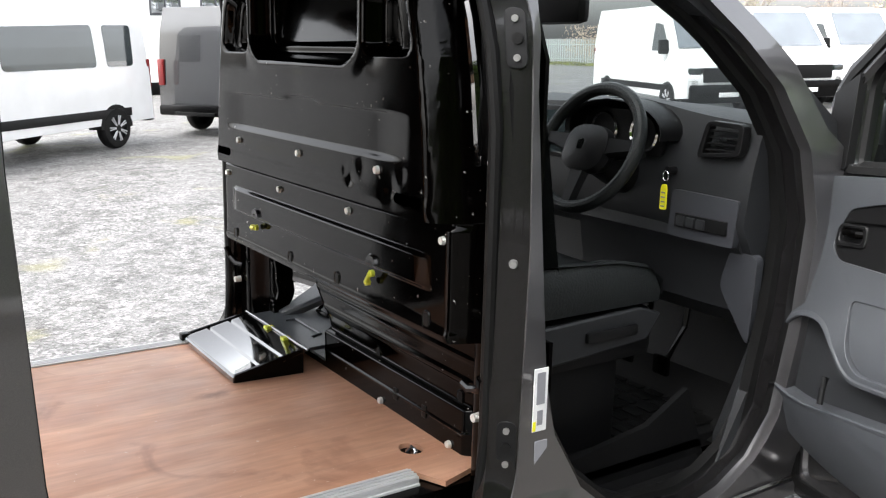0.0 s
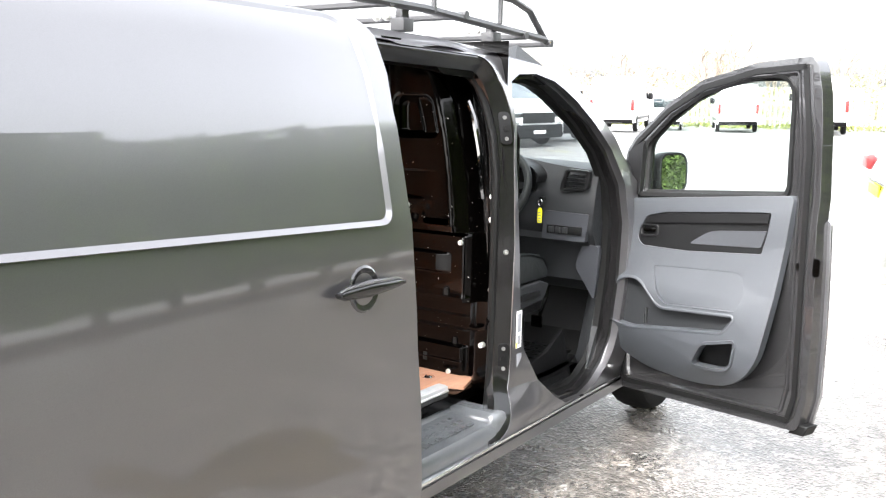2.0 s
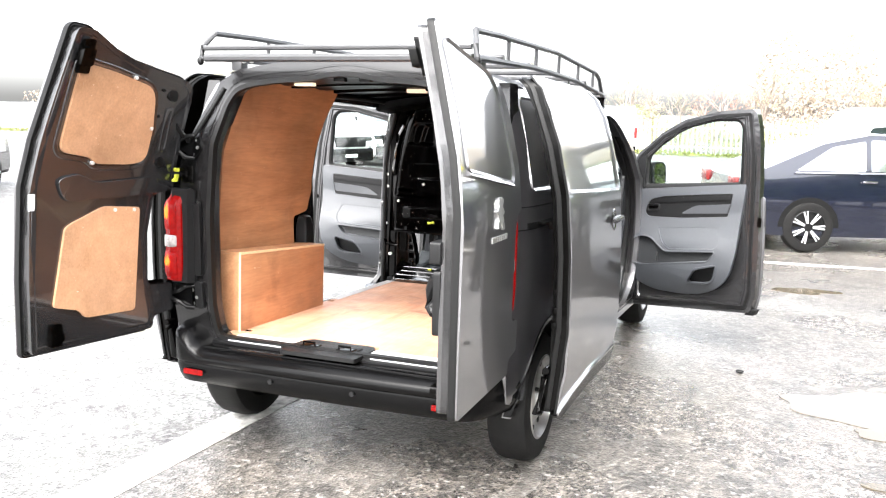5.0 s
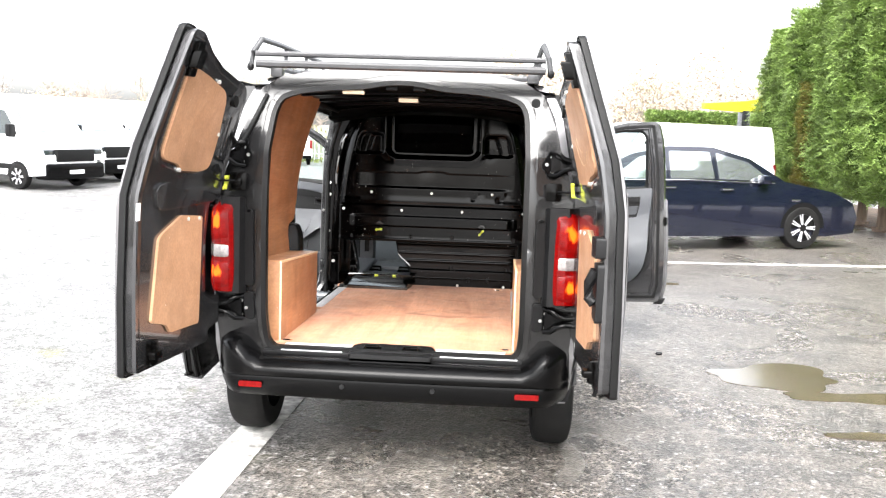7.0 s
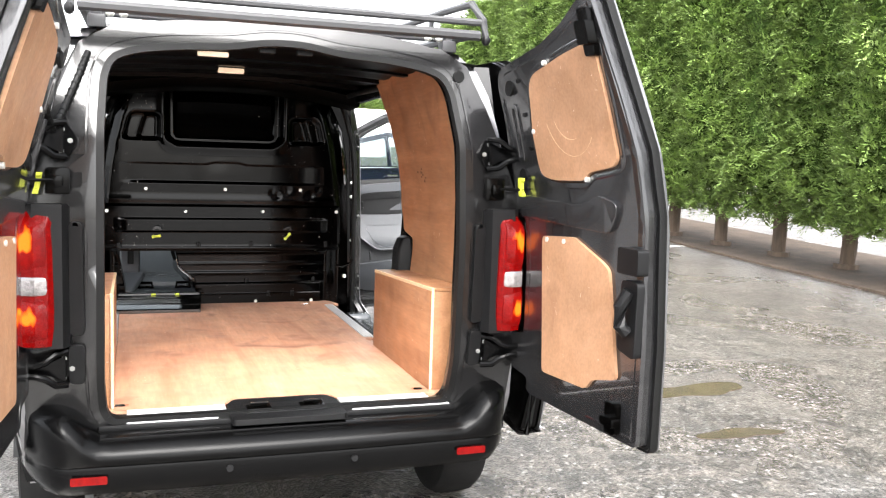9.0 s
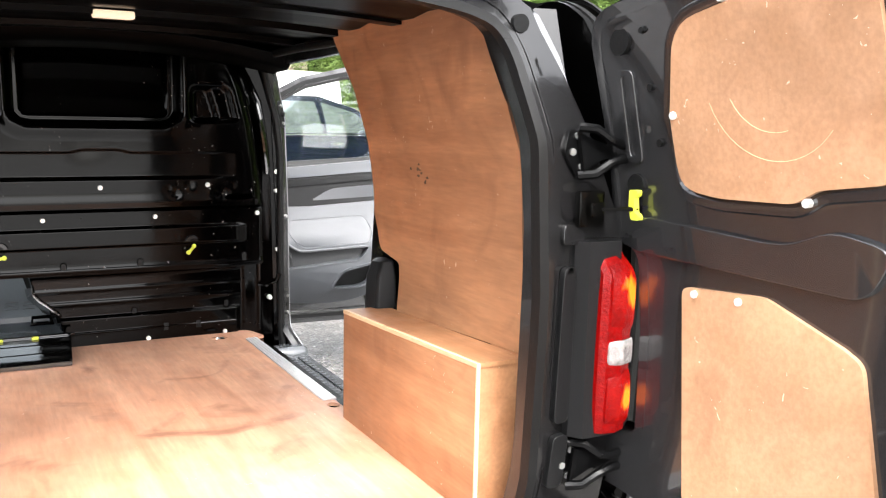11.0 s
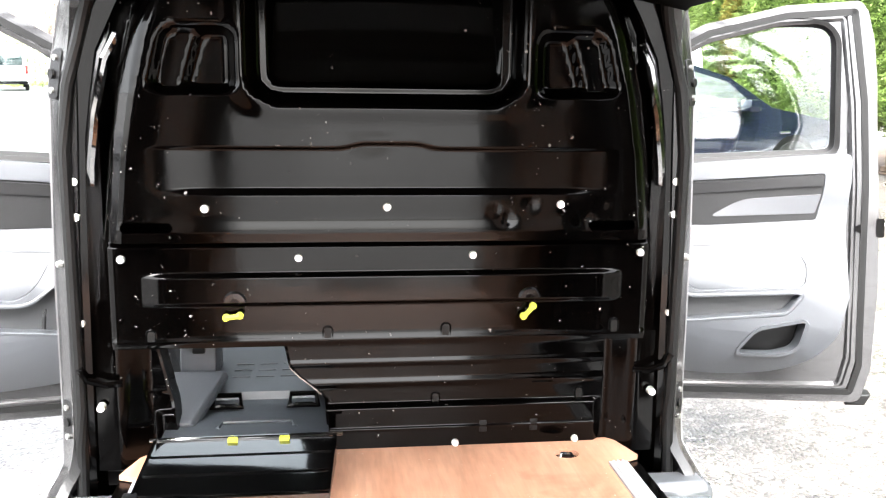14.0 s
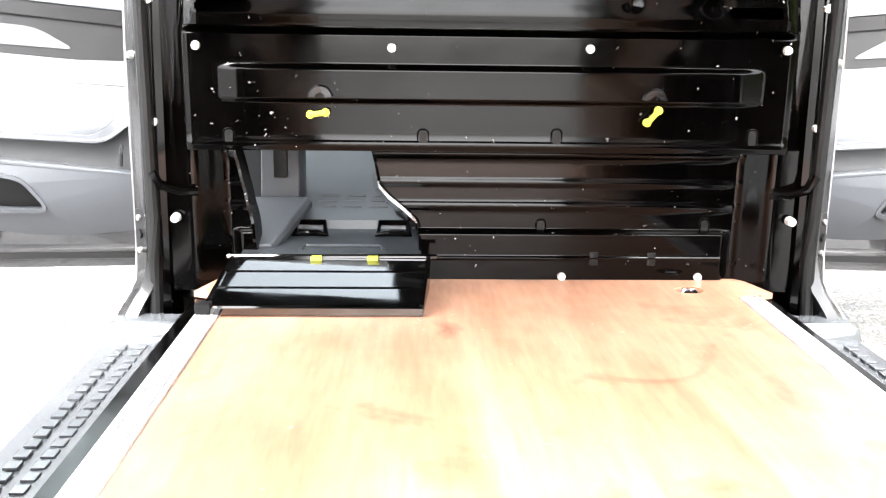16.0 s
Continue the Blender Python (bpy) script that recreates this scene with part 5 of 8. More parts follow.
def sliding_door(s):
    """A sliding door run back along the flank."""
    off = 0.205

    def dm(u, v, w):
        return (s * (sx(v) + off + w), u, v)

    outer = fillet([(0.185, 0.40, 0.02), (0.28, 0.41), (0.42, 0.445), (0.80, 0.478), (1.405, 0.478, 0.02), (1.375, 0.8), (1.35, 1.05), (1.335, 1.45), (1.34, 1.70), (1.375, 1.955, 0.05), (0.9, 1.962), (0.17, 1.955, 0.06), (0.12, 1.65), (0.125, 1.43), (0.14, 1.15), (0.16, 0.8)], 6)
    cv = (0.62, 0.78, 0.9, 1.03, 1.15, 1.27, 1.40, 1.53, 1.65, 1.73, 1.80, 1.86, 1.9)
    door = part("sliding_door", plate(outer, [], -0.012, 0.0, dm, (), cv), M_PAINT, van, "open sliding side door in dark grey metallic paint", bevel=0.003)
    part("inner_panel", plate([(u * 0.985 + 0.011, v * 0.988 + 0.014) for u, v in outer], [], -0.085, -0.0122, dm, (), cv), M_STEEL, door, bevel=0.008)
    # added band: puts the flange's shade over the bright skin edge as dark colour
    part("edge_rubber", band(outer, [(0.0015, -0.013), (0.002, -0.003), (-0.003, -0.002), (-0.003, -0.013)], dm), M_RUBBER, door)
    part("door_seal", band([(u * 0.97 + 0.02, v * 0.975 + 0.03) for u, v in outer], [(0.012, -0.04), (0.014, -0.06), (-0.0, -0.075), (-0.02, -0.04)], dm), M_RUBBER, door)
    # pressing line and window pressing
    wl = fillet([(0.135, 1.438), (1.15, 1.408), (1.245, 1.405, 0.08), (1.252, 1.60), (1.262, 1.80), (1.272, 1.952, 0.10), (0.3, 1.957)], 6)
    part("window_pressing", band(wl, [(0.004, -0.002), (0.0, 0.011), (-0.015, -0.002)], dm, closed=False), M_PAINT, door, smooth=20)
    part("lower_cladding", plate(fillet([(0.17, 0.405), (0.42, 0.45), (0.80, 0.483), (1.42, 0.483), (1.42, 0.395, 0.02), (0.80, 0.39), (0.5, 0.37), (0.30, 0.355, 0.02)]), [], -0.03, 0.008, dm, (), (0.42, 0.45)), M_BUMPER, door, bevel=0.004)
    part("cladding_strip", plate([(0.18, 0.408), (0.42, 0.452), (0.80, 0.486), (1.42, 0.486), (1.42, 0.496), (0.80, 0.496), (0.42, 0.463), (0.175, 0.42)], [], 0.0, 0.011, dm), M_CHROME, door)
    # handle: cup and bar
    cup = [(1.125 + 0.055 * math.cos(a), 1.250 + 0.055 * math.sin(a)) for a in np.linspace(0, math.tau, 24, endpoint=False)]
    part("handle_cup", band(cup, [(0.006, 0.0), (0.0, 0.004), (-0.02, -0.002), (-0.05, -0.002)], dm), M_DOORIN, door)
    hb = loft([[dm(u - 0.03, 1.254 + v * k, w) for v, w in ((-0.022, 0.018), (-0.008, 0.036), (0.012, 0.036), (0.022, 0.02), (0.0, 0.012))] for u, k in ((1.03, 0.3), (1.06, 0.8), (1.16, 1.0), (1.25, 0.75), (1.285, 0.3))])
    part("door_handle", hb, M_JAMB, door, "dark body-coloured pull handle", smooth=60)
    part("handle_strip", tube(B(), [dm(1.005, 1.262, 0.026), dm(1.03, 1.270, 0.034), dm(1.13, 1.274, 0.038), dm(1.22, 1.271, 0.035), dm(1.25, 1.262, 0.026)], 0.003, 6), M_PAINT, door)
    # roller fittings on the rear edge
    for vv in (1.29, 1.22, 1.06, 0.98, 0.90, 0.83):
        o = Vector(dm(0.20, vv, -0.075))
        part("fitting", box(B(), o.x - 0.012, o.x + 0.012, 0.155, 0.20, vv - 0.014, vv + 0.014, 0.004), M_STEEL, door)
    part("buffer", cyl(B(), dm(0.14, 0.62, -0.09), dm(0.20, 0.62, -0.09), 0.016, seg=10), M_STEEL, door)
    part("guide_loop", tube(B(), [dm(0.20, 0.60, -0.09), dm(0.13, 0.58, -0.09), dm(0.12, 0.42, -0.09), dm(0.20, 0.40, -0.08)], 0.012, 8), M_STEEL, door)
    return door


for s in (1, -1):
    sliding_door(s)


# ---- load bay ----
def smooth_step(a, b, x):
    t = min(1.0, max(0.0, (x - a) / (b - a)))
    return t * t * (3 - 2 * t)


def inside(u, v, x0, x1, z0, z1, r, soft=0.012):
    """1 inside a rounded rectangle, 0 outside, with a soft edge."""
    cx, cz, hx, hz = (x0 + x1) / 2, (z0 + z1) / 2, (x1 - x0) / 2 - r, (z1 - z0) / 2 - r
    dx, dz = max(abs(u - cx) - hx, 0.0), max(abs(v - cz) - hz, 0.0)
    return 1.0 - smooth_step(-soft, soft, math.hypot(dx, dz) - r)


def ridge(z, c, w):
    """A rounded rib of half width w at height c."""
    t = abs(z - c) / w
    return (1 - t * t) ** 2 if t < 1 else 0.0


def bulk_y(x, z):
    """The pressed steel bulkhead: forward depth at x, z."""
    a = abs(x)
    if z > 1.236:
        y = 2.246
        # rolled side edge, bright where it turns to the door opening
        ez = lerp(z, (1.236, 1.45, 1.60, 1.75, 1.84, 1.97), (0.667, 0.645, 0.620, 0.585, 0.55, 0.47))
        y = min(2.39, y + lerp(a - ez, (-0.012, 0.0, 0.032, 0.045, 0.06), (0.0, 0.004, 0.036, 0.075, 0.144)))
        if a < ez:
            y += 0.062 * inside(x, z, -0.335, 0.325, 1.588, 2.2, 0.07, 0.016) + (0.010 + 0.20 * max(0.0, z - 1.625)) * inside(x, z, -0.292, 0.280, 1.625, 2.2, 0.03, 0.008)
            y -= 0.004 * inside(x, z, -0.38, 0.38, 1.55, 2.2, 0.1, 0.025)
            y += 0.028 * inside(a, z, 0.375, 0.575 - 0.25 * max(0, z - 1.6), 1.606, 1.755, 0.03, 0.010)
            y += 0.020 * inside(a, z, 0.385, 0.50 - 0.3 * max(0, z - 1.6), 1.615, 1.745, 0.02, 0.008)
            hump = 0.012 * (1 - smooth_step(0.06, 0.13, a))
            y += 0.009 * (smooth_step(1.352, 1.374, z) - smooth_step(1.464 + hump, 1.476 + hump, z)) * (1 - smooth_step(0.42, 0.60, a))
            y -= 0.003 * smooth_step(1.236, 1.262, z) * (1 - smooth_step(1.262, 1.30, z))
        for dx, dz, r, d in ((0.50, 1.29, 0.020, 0.004), (0.36, 1.33, 0.014, 0.003), (0.30, 1.29, 0.012, 0.003), (0.55, 1.33, 0.010, 0.003), (0.27, 1.31, 0.009, 0.002), (0.42, 1.61, 0.02, 0.003), (-0.05, 1.52, 0.05, 0.002)):
            y += d * math.exp(-((x - dx) ** 2 + (z - dz) ** 2) / (2 * r * r))
        return y
    if z > 0.956:
        y = 2.285 + 0.012 * smooth_step(1.216, 1.232, z)
        ends = 1 - smooth_step(0.560, 0.632, a)
        y -= 0.013 * (smooth_step(1.064, 1.078, z) - smooth_step(1.140, 1.154, z)) * ends
        y -= 0.004 * ridge(z, 0.972, 0.016)
        return y + (2.385 - y) * smooth_step(0.69, 0.75, a)
    y = 2.425
    flat = 1 - smooth_step(0.58, 0.66, a)
    y -= (0.012 * ridge(z, 0.935, 0.018) + 0.003 * ridge(z, 0.862, 0.014) + 0.004 * ridge(z, 0.803, 0.016)) * flat
    y -= 0.022 * (1 - smooth_step(0.734, 0.745, z)) * (1 - smooth_step(0.60, 0.63, a))
    y -= 0.004 * ridge(z, 0.674, 0.006) * (1 - smooth_step(0.60, 0.63, a))
    return y + (2.36 - y) * smooth_step(0.63, 0.71, a)


def in_slot(x, z):
    return inside(abs(x), z, 0.517, 0.640, 1.262, 1.288, 0.012, 0.001) > 0.5


# the load-through hatch, low on the passenger side: its two edges by height
HZ, HL, HR = (0.60, 0.67, 0.765, 0.80, 0.83, 0.858, 0.95), (-0.56, -0.565, -0.58, -0.588, -0.594, -0.60, -0.62), (-0.158, -0.159, -0.164, -0.200, -0.238, -0.262, -0.281)
fine = [c + d * 0.0025 for c in (0.674, 0.74, 0.803, 0.862, 0.935, 0.965, 1.071, 1.147, 1.224, 1.275, 1.363, 1.472, 1.590, 1.626) for d in range(-6, 7)]
zs = sorted(set(round(float(z), 4) for z in list(np.linspace(0.60, 1.97, 130)) + fine + [0.635, 0.95, 0.9555, 0.9565, 1.2355, 1.2365]))
xs = sorted(set(round(float(x), 4) for x in list(np.linspace(-0.80, 0.80, 161)) + [c + d * 0.004 for c in (-0.64, -0.61, 0.61, 0.64, -0.3, 0.3, -0.52, 0.52) for d in range(-3, 4)] + [-0.6, -0.28]))
nx, nz = len(xs), len(zs)
bb = B()
grid = [[None] * nz for _ in range(nx)]
for k, z in enumerate(zs):
    dl, dr = lerp(z, HZ, HL) + 0.60, lerp(z, HZ, HR) + 0.28
    for i, x in enumerate(xs):
        u = x + lerp(x, (-0.80, -0.60, -0.28, 0.20), (0.0, dl, dr, 0.0))
        grid[i][k] = bb.verts.new((u, bulk_y(u, z), z))
for i in range(nx - 1):
    for k in range(nz - 1):
        cx, cz = (xs[i] + xs[i + 1]) / 2, (zs[k] + zs[k + 1]) / 2
        if not (-0.60 < cx < -0.28 and 0.635 < cz < 0.95) and not in_slot(cx, cz):
            bb.faces.new((grid[i][k], grid[i + 1][k], grid[i + 1][k + 1], grid[i][k + 1]))
bmesh.ops.delete(bb, geom=[v for v in bb.verts if not v.link_faces], context="VERTS")


def scuffed_steel():
    m = material("scuffed_black_steel", (0.0006, 0.00045, 0.0004), rough=0.10, spec=0.14, var=0.3, scale=4, rough_var=0.04, bump=0.045, bump_scale=7)
    nt = m.node_tree
    b = nt.nodes["Principled BSDF"]
    tc = nt.nodes.new("ShaderNodeTexCoord")
    n1, n2 = nt.nodes.new("ShaderNodeTexNoise"), nt.nodes.new("ShaderNodeTexNoise")
    n1.inputs["Scale"].default_value, n1.inputs["Detail"].default_value = 75, 3
    n2.inputs["Scale"].default_value, n2.inputs["Detail"].default_value = 3.2, 4
    r1, r2, mu, mx = (nt.nodes.new("ShaderNode" + k) for k in ("MapRange", "MapRange", "Math", "Mix"))
    for n, r, lo, hi in ((n1, r1, 0.71, 0.745), (n2, r2, 0.45, 0.6)):
        nt.links.new(tc.outputs["Object"], n.inputs["Vector"])
        nt.links.new(n.outputs[0], r.inputs[0])
        r.inputs[1].default_value, r.inputs[2].default_value = lo, hi
    mu.operation = "MULTIPLY"
    nt.links.new(r1.outputs[0], mu.inputs[0])
    nt.links.new(r2.outputs[0], mu.inputs[1])
    mx.data_type = "RGBA"
    old = b.inputs["Base Color"].links[0].from_socket
    nt.links.new(mu.outputs[0], mx.inputs[0])
    nt.links.new(old, mx.inputs[6])
    mx.inputs[7].default_value = (0.4, 0.38, 0.36, 1)
    nt.links.new(mx.outputs[2], b.inputs["Base Color"])
    return m


M_BULK = scuffed_steel()
bulk = part("bulkhead", bb, M_BULK, van, "scuffed black painted steel bulkhead", smooth=60)
# turned-in lip of the hatch
part("hatch_lip", loft([[(lerp(z, HZ, HR) + o, bulk_y(lerp(z, HZ, HR) + 0.003, z) + d, z) for o, d in ((0.004, -0.002), (-0.003, 0.0), (-0.006, 0.045), (0.004, 0.045))] for z in np.linspace(0.636, 0.95, 24)]), M_BULK, bulk)
part("hatch_lip", loft([[(lerp(z, HZ, HL) - o, bulk_y(lerp(z, HZ, HL) - 0.003, z) + d, z) for o, d in ((0.004, -0.002), (-0.003, 0.0), (-0.010, 0.06), (0.004, 0.06))] for z in np.linspace(0.636, 0.95, 16)]), M_BULK, bulk)
part("bulkhead_back", plate(fillet([(-0.84, 0.97), (0.84, 0.97), (0.84, 1.6), (0.70, 1.93), (-0.70, 1.93), (-0.84, 1.6)]), [], 0, 0.01, lambda u, v, w: (u, 2.42 + w, v)), M_STEEL, van)
part("bulkhead_back", plate([(-0.12, 0.45), (0.84, 0.45), (0.84, 0.97), (-0.26, 0.97), (-0.22, 0.86), (-0.14, 0.78)], [], 0, 0.01, lambda u, v, w: (u, 2.47 + w, v)), M_STEEL, van)
for s in (1, -1):
    # returns from the bulkhead to the pillar, with their bolts
    part("bulkhead_return", loft([[(s * x, y, z) for x, y in ((0.755, 2.40), (lerp(z, (0.6, 1.45, 1.69, 1.78, 1.92), (0.77, 0.755, 0.72, 0.68, 0.60)), 2.345), (lerp(z, (0.6, 1.45, 1.69, 1.78, 1.92), (0.80, 0.79, 0.765, 0.73, 0.65)), 2.335), (lerp(z, (0.6, 1.45, 1.69, 1.78, 1.92), (0.80, 0.79, 0.765, 0.73, 0.65)), 2.44))] for z in np.linspace(0.50, 1.92, 14)]), M_BULK, van, smooth=50)
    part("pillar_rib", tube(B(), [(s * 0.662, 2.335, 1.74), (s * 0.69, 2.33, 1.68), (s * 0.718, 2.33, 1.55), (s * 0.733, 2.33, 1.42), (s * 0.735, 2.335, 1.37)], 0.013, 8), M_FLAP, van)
    for x, z in ((0.785, 1.379), (0.785, 1.29), (0.79, 1.014), (0.752, 0.785)):
        part("bolt", cyl(B(), (s * (x - 0.005), 2.35, z), (s * (x - 0.005), 2.328, z), 0.012, 0.010, seg=10), M_ZINC, van)
    part("corner_swage", tube(B(), [(s * 0.79, 2.315, 0.90), (s * 0.775, 2.325, 0.865), (s * 0.73, 2.33, 0.85), (s * 0.69, 2.34, 0.85)], 0.010, 8), M_BULK, van)
for x, z in ((-0.666, 1.19), (-0.229, 1.19), (0.22, 1.193), (0.673, 1.195), (-0.453, 1.322), (-0.006, 1.325), (0.44, 1.33), (0.199, 0.626), (0.548, 0.626)):
    y = bulk_y(x, z)
    part("bolt", cyl(B(), (x, y + 0.004, z), (x, y - 0.009, z), 0.0115, 0.009, seg=12), M_ZINC, bulk, "bright round-headed fixing")
for x, z in ((-0.601, 0.985), (-0.157, 0.987), (0.152, 0.99), (0.61, 0.993), (0.144, 0.748), (0.562, 0.752)):
    y = bulk_y(x, z) - 0.002
    sl = fillet([(x - 0.009, z - 0.018, 0.008), (x + 0.009, z - 0.018, 0.008), (x + 0.009, z + 0.018, 0.008), (x - 0.009, z + 0.018, 0.008)])
    part("slot_rim", band(sl, [(0.0, 0.004), (0.004, -0.002), (0.006, 0.004)], lambda u, v, w, y=y: (u, y + w, v)), M_JAMB, bulk)
    part("slot", plate(sl, [], -0.001, 0.004, lambda u, v, w, y=y: (u, y + w, v)), M_RUBBER, bulk)
for x in (0.279, 0.426):
    part("slot", box(B(), x - 0.011, x + 0.011, 2.400, 2.425, 0.655, 0.690, 0.003), M_RUBBER, bulk)
# yellow quarter-turn handles
for x, t in ((-0.39, 1), (0.372, -1)):
    y = bulk_y(x, 1.07) - 0.004
    hk = part("latch_boss", loft([[(x + r * math.cos(a), y - w, 1.078 + r * math.sin(a)) for a in np.linspace(0.1, math.pi - 0.1, 10)] for r, w in ((0.032, 0.0), (0.026, 0.012), (0.012, 0.012))], closed=False), M_JAMB, bulk)
    p, q = (Vector((x - 0.022, y - 0.014, 1.041)), Vector((x + 0.012, y - 0.016, 1.046))) if t > 0 else (Vector((x - 0.016, y - 0.014, 1.030)), Vector((x + 0.008, y - 0.016, 1.058)))
    yb = cyl(cyl(B(), p, p + Vector((0, 0.010, 0)), 0.0095, seg=12), q, q + Vector((0, 0.010, 0)), 0.0095, seg=12)
    tube(yb, [p, q], 0.0065, 8)
    part("key_handle", yb, M_YELLOW, hk, "yellow plastic turn handle")

# plywood floor, trims and steps
FL = fillet([(-0.65, 0.125), (-0.215, 0.125), (-0.20, 0.185, 0.01), (0.20, 0.185, 0.01), (0.215, 0.125), (0.65, 0.125), (0.645, 1.24), (0.60, 1.27), (0.60, 2.245), (0.70, 2.29), (0.66, 2.42), (-0.66, 2.42), (-0.70, 2.29), (-0.60, 2.245), (-0.60, 1.27), (-0.645, 1.24)])
hole = lambda cx, cy, a, b: [(cx + a * math.cos(t), cy + b * math.sin(t)) for t in np.linspace(0, math.tau, 20, endpoint=False)]
floor_ply = thing("load_floor", VAN, "worn orange plywood floor laid in the load bay", "floor")
HOLES = [hole(0.502, 2.315, 0.036, 0.03), hole(-0.58, 0.20, 0.035, 0.02), hole(0.565, 0.20, 0.030, 0.02), hole(0.62, 1.19, 0.022, 0.03), hole(-0.62, 1.19, 0.022, 0.03)]
CUTX = 0.28
for nm, x0, x1 in (("plywood_sheet", -9, CUTX), ("plywood_sheet", CUTX + 0.0015, 9)):
    pl = plate(FL, HOLES, 0.603, 0.617, lambda u, v, w: (u, v, w))
    keep_left = x0 < -1
    bmesh.ops.bisect_plane(pl, geom=pl.verts[:] + pl.edges[:] + pl.faces[:], plane_co=(CUTX, 0, 0), plane_no=(1, 0, 0), clear_outer=keep_left, clear_inner=not keep_left)
    part(nm, pl, M_PLYF, floor_ply)
for cx, cy in ((0.502, 2.315), (-0.58, 0.20), (0.565, 0.20)):
    tie = tube(B(), [(cx - 0.022, cy, 0.600), (cx - 0.012, cy + 0.01, 0.614), (cx + 0.014, cy + 0.008, 0.614), (cx + 0.024, cy - 0.004, 0.600)], 0.005, 8)
    part("tie_ring", cyl(tie, (cx, cy, 0.590), (cx, cy, 0.598), 0.034, seg=20), M_CHROME if cy > 1 else M_STEEL, van, "steel tie-down ring sunk in the floor")
part("floor_pan", plate(fillet([(-0.70, 0.06), (0.70, 0.06), (0.70, 2.46), (-0.70, 2.46)]), [], 0.56, 0.600, lambda u, v, w: (u, v, w)), M_STEEL, van)
for s in (1, -1):
    part("floor_edge_trim", box(box(B(), s * 0.602, s * 0.655, 1.25, 2.245, 0.600, 0.622, 0.003), s * 0.640, s * 0.660, 1.25, 2.245, 0.560, 0.606, 0.003), M_ALU, van, "ribbed aluminium edge strip")
    for k in range(3):
        part("trim_rib", box(B(), s * (0.612 + 0.013 * k), s * (0.618 + 0.013 * k), 1.25, 2.245, 0.622, 0.6245, 0.001), M_ALU, van)
    # step well in the side opening
    st = part("side_step", loft([[(s * x, y, z) for x, z in ((0.655, 0.600), (0.668, 0.575), (0.70, 0.535), (0.88, 0.525), (0.90, 0.50), (0.90, 0.44), (0.655, 0.44))] for y in (1.20, 1.26, 2.10, 2.22)]), M_STEP, van, "black plastic step with raised studs", smooth=40)
    part("step_end", loft([[(s * x, y, z) for x, y in ((0.655, 2.20), (0.90, 2.20), (0.90, 2.32), (0.655, 2.32))] for z in (0.44, 0.56)]), M_STEP, van, bevel=0.03)
    for k in range(22):
        for j in range(3):
            y, x = 1.28 + k * 0.04, 0.74 + j * 0.045
            part("stud", box(B(), s * x - 0.012, s * x + 0.012, y, y + 0.028, 0.529, 0.5345, 0.002), M_STEP, st, smooth=0)


# plywood wheel-arch boxes
def arch_box(s):
    root = thing("wheel_arch_box", VAN, "plywood box over the wheel arch with pale cut edges", "box", "wheel-arch boxes")
    x0, x1, y0, y1, z0, z1 = 0.600, 0.775, 0.165, 1.05, 0.617, 1.020
    part("front_panel", box(B(), s * x0, s * (x0 + 0.012), y0, y1, z0, z1, 0.001), M_PLY, root)
    part("end_panel", box(B(), s * (x0 + 0.0125), s * x1, y0 + 0.004, y0 + 0.016, z0, z1 - 0.0005, 0.001), M_PLY, root)
    part("end_panel", box(B(), s * (x0 + 0.0125), s * x1, y1 - 0.012, y1, z0, z1 - 0.0005, 0.001), M_PLY, root)
    part("lid", plate([(s * (x0 + 0.010), y0 - 0.002), (s * (x0 + 0.010), y1 + 0.002), (s * 0.762, y1), (s * 0.752, 0.9), (s * 0.750, 0.5), (s * 0.752, y0)], [], z1 + 0.0005, z1 + 0.0125, lambda u, v, w: (u, v, w)), M_PLY, root)
    part("cut_edge", box(B(), s * (x0 - 0.001), s * (x0 + 0.0095), y0 - 0.003, y1 + 0.002, z1 + 0.0008, z1 + 0.0128), M_PLYE, root, "pale raw plywood edge")
    part("cut_edge", box(B(), s * (x0 - 0.0015), s * (x0 + 0.0085), y0 - 0.006, y0 - 0.0005, z0, z1 + 0.012), M_PLYE, root, "pale raw plywood edge")
    for ob in root.children:
        for v in ob.data.vertices:
            if v.co.z > 0.9:
                v.co.z -= 0.040 * (v.co.y - 0.2) / 0.9
    return root


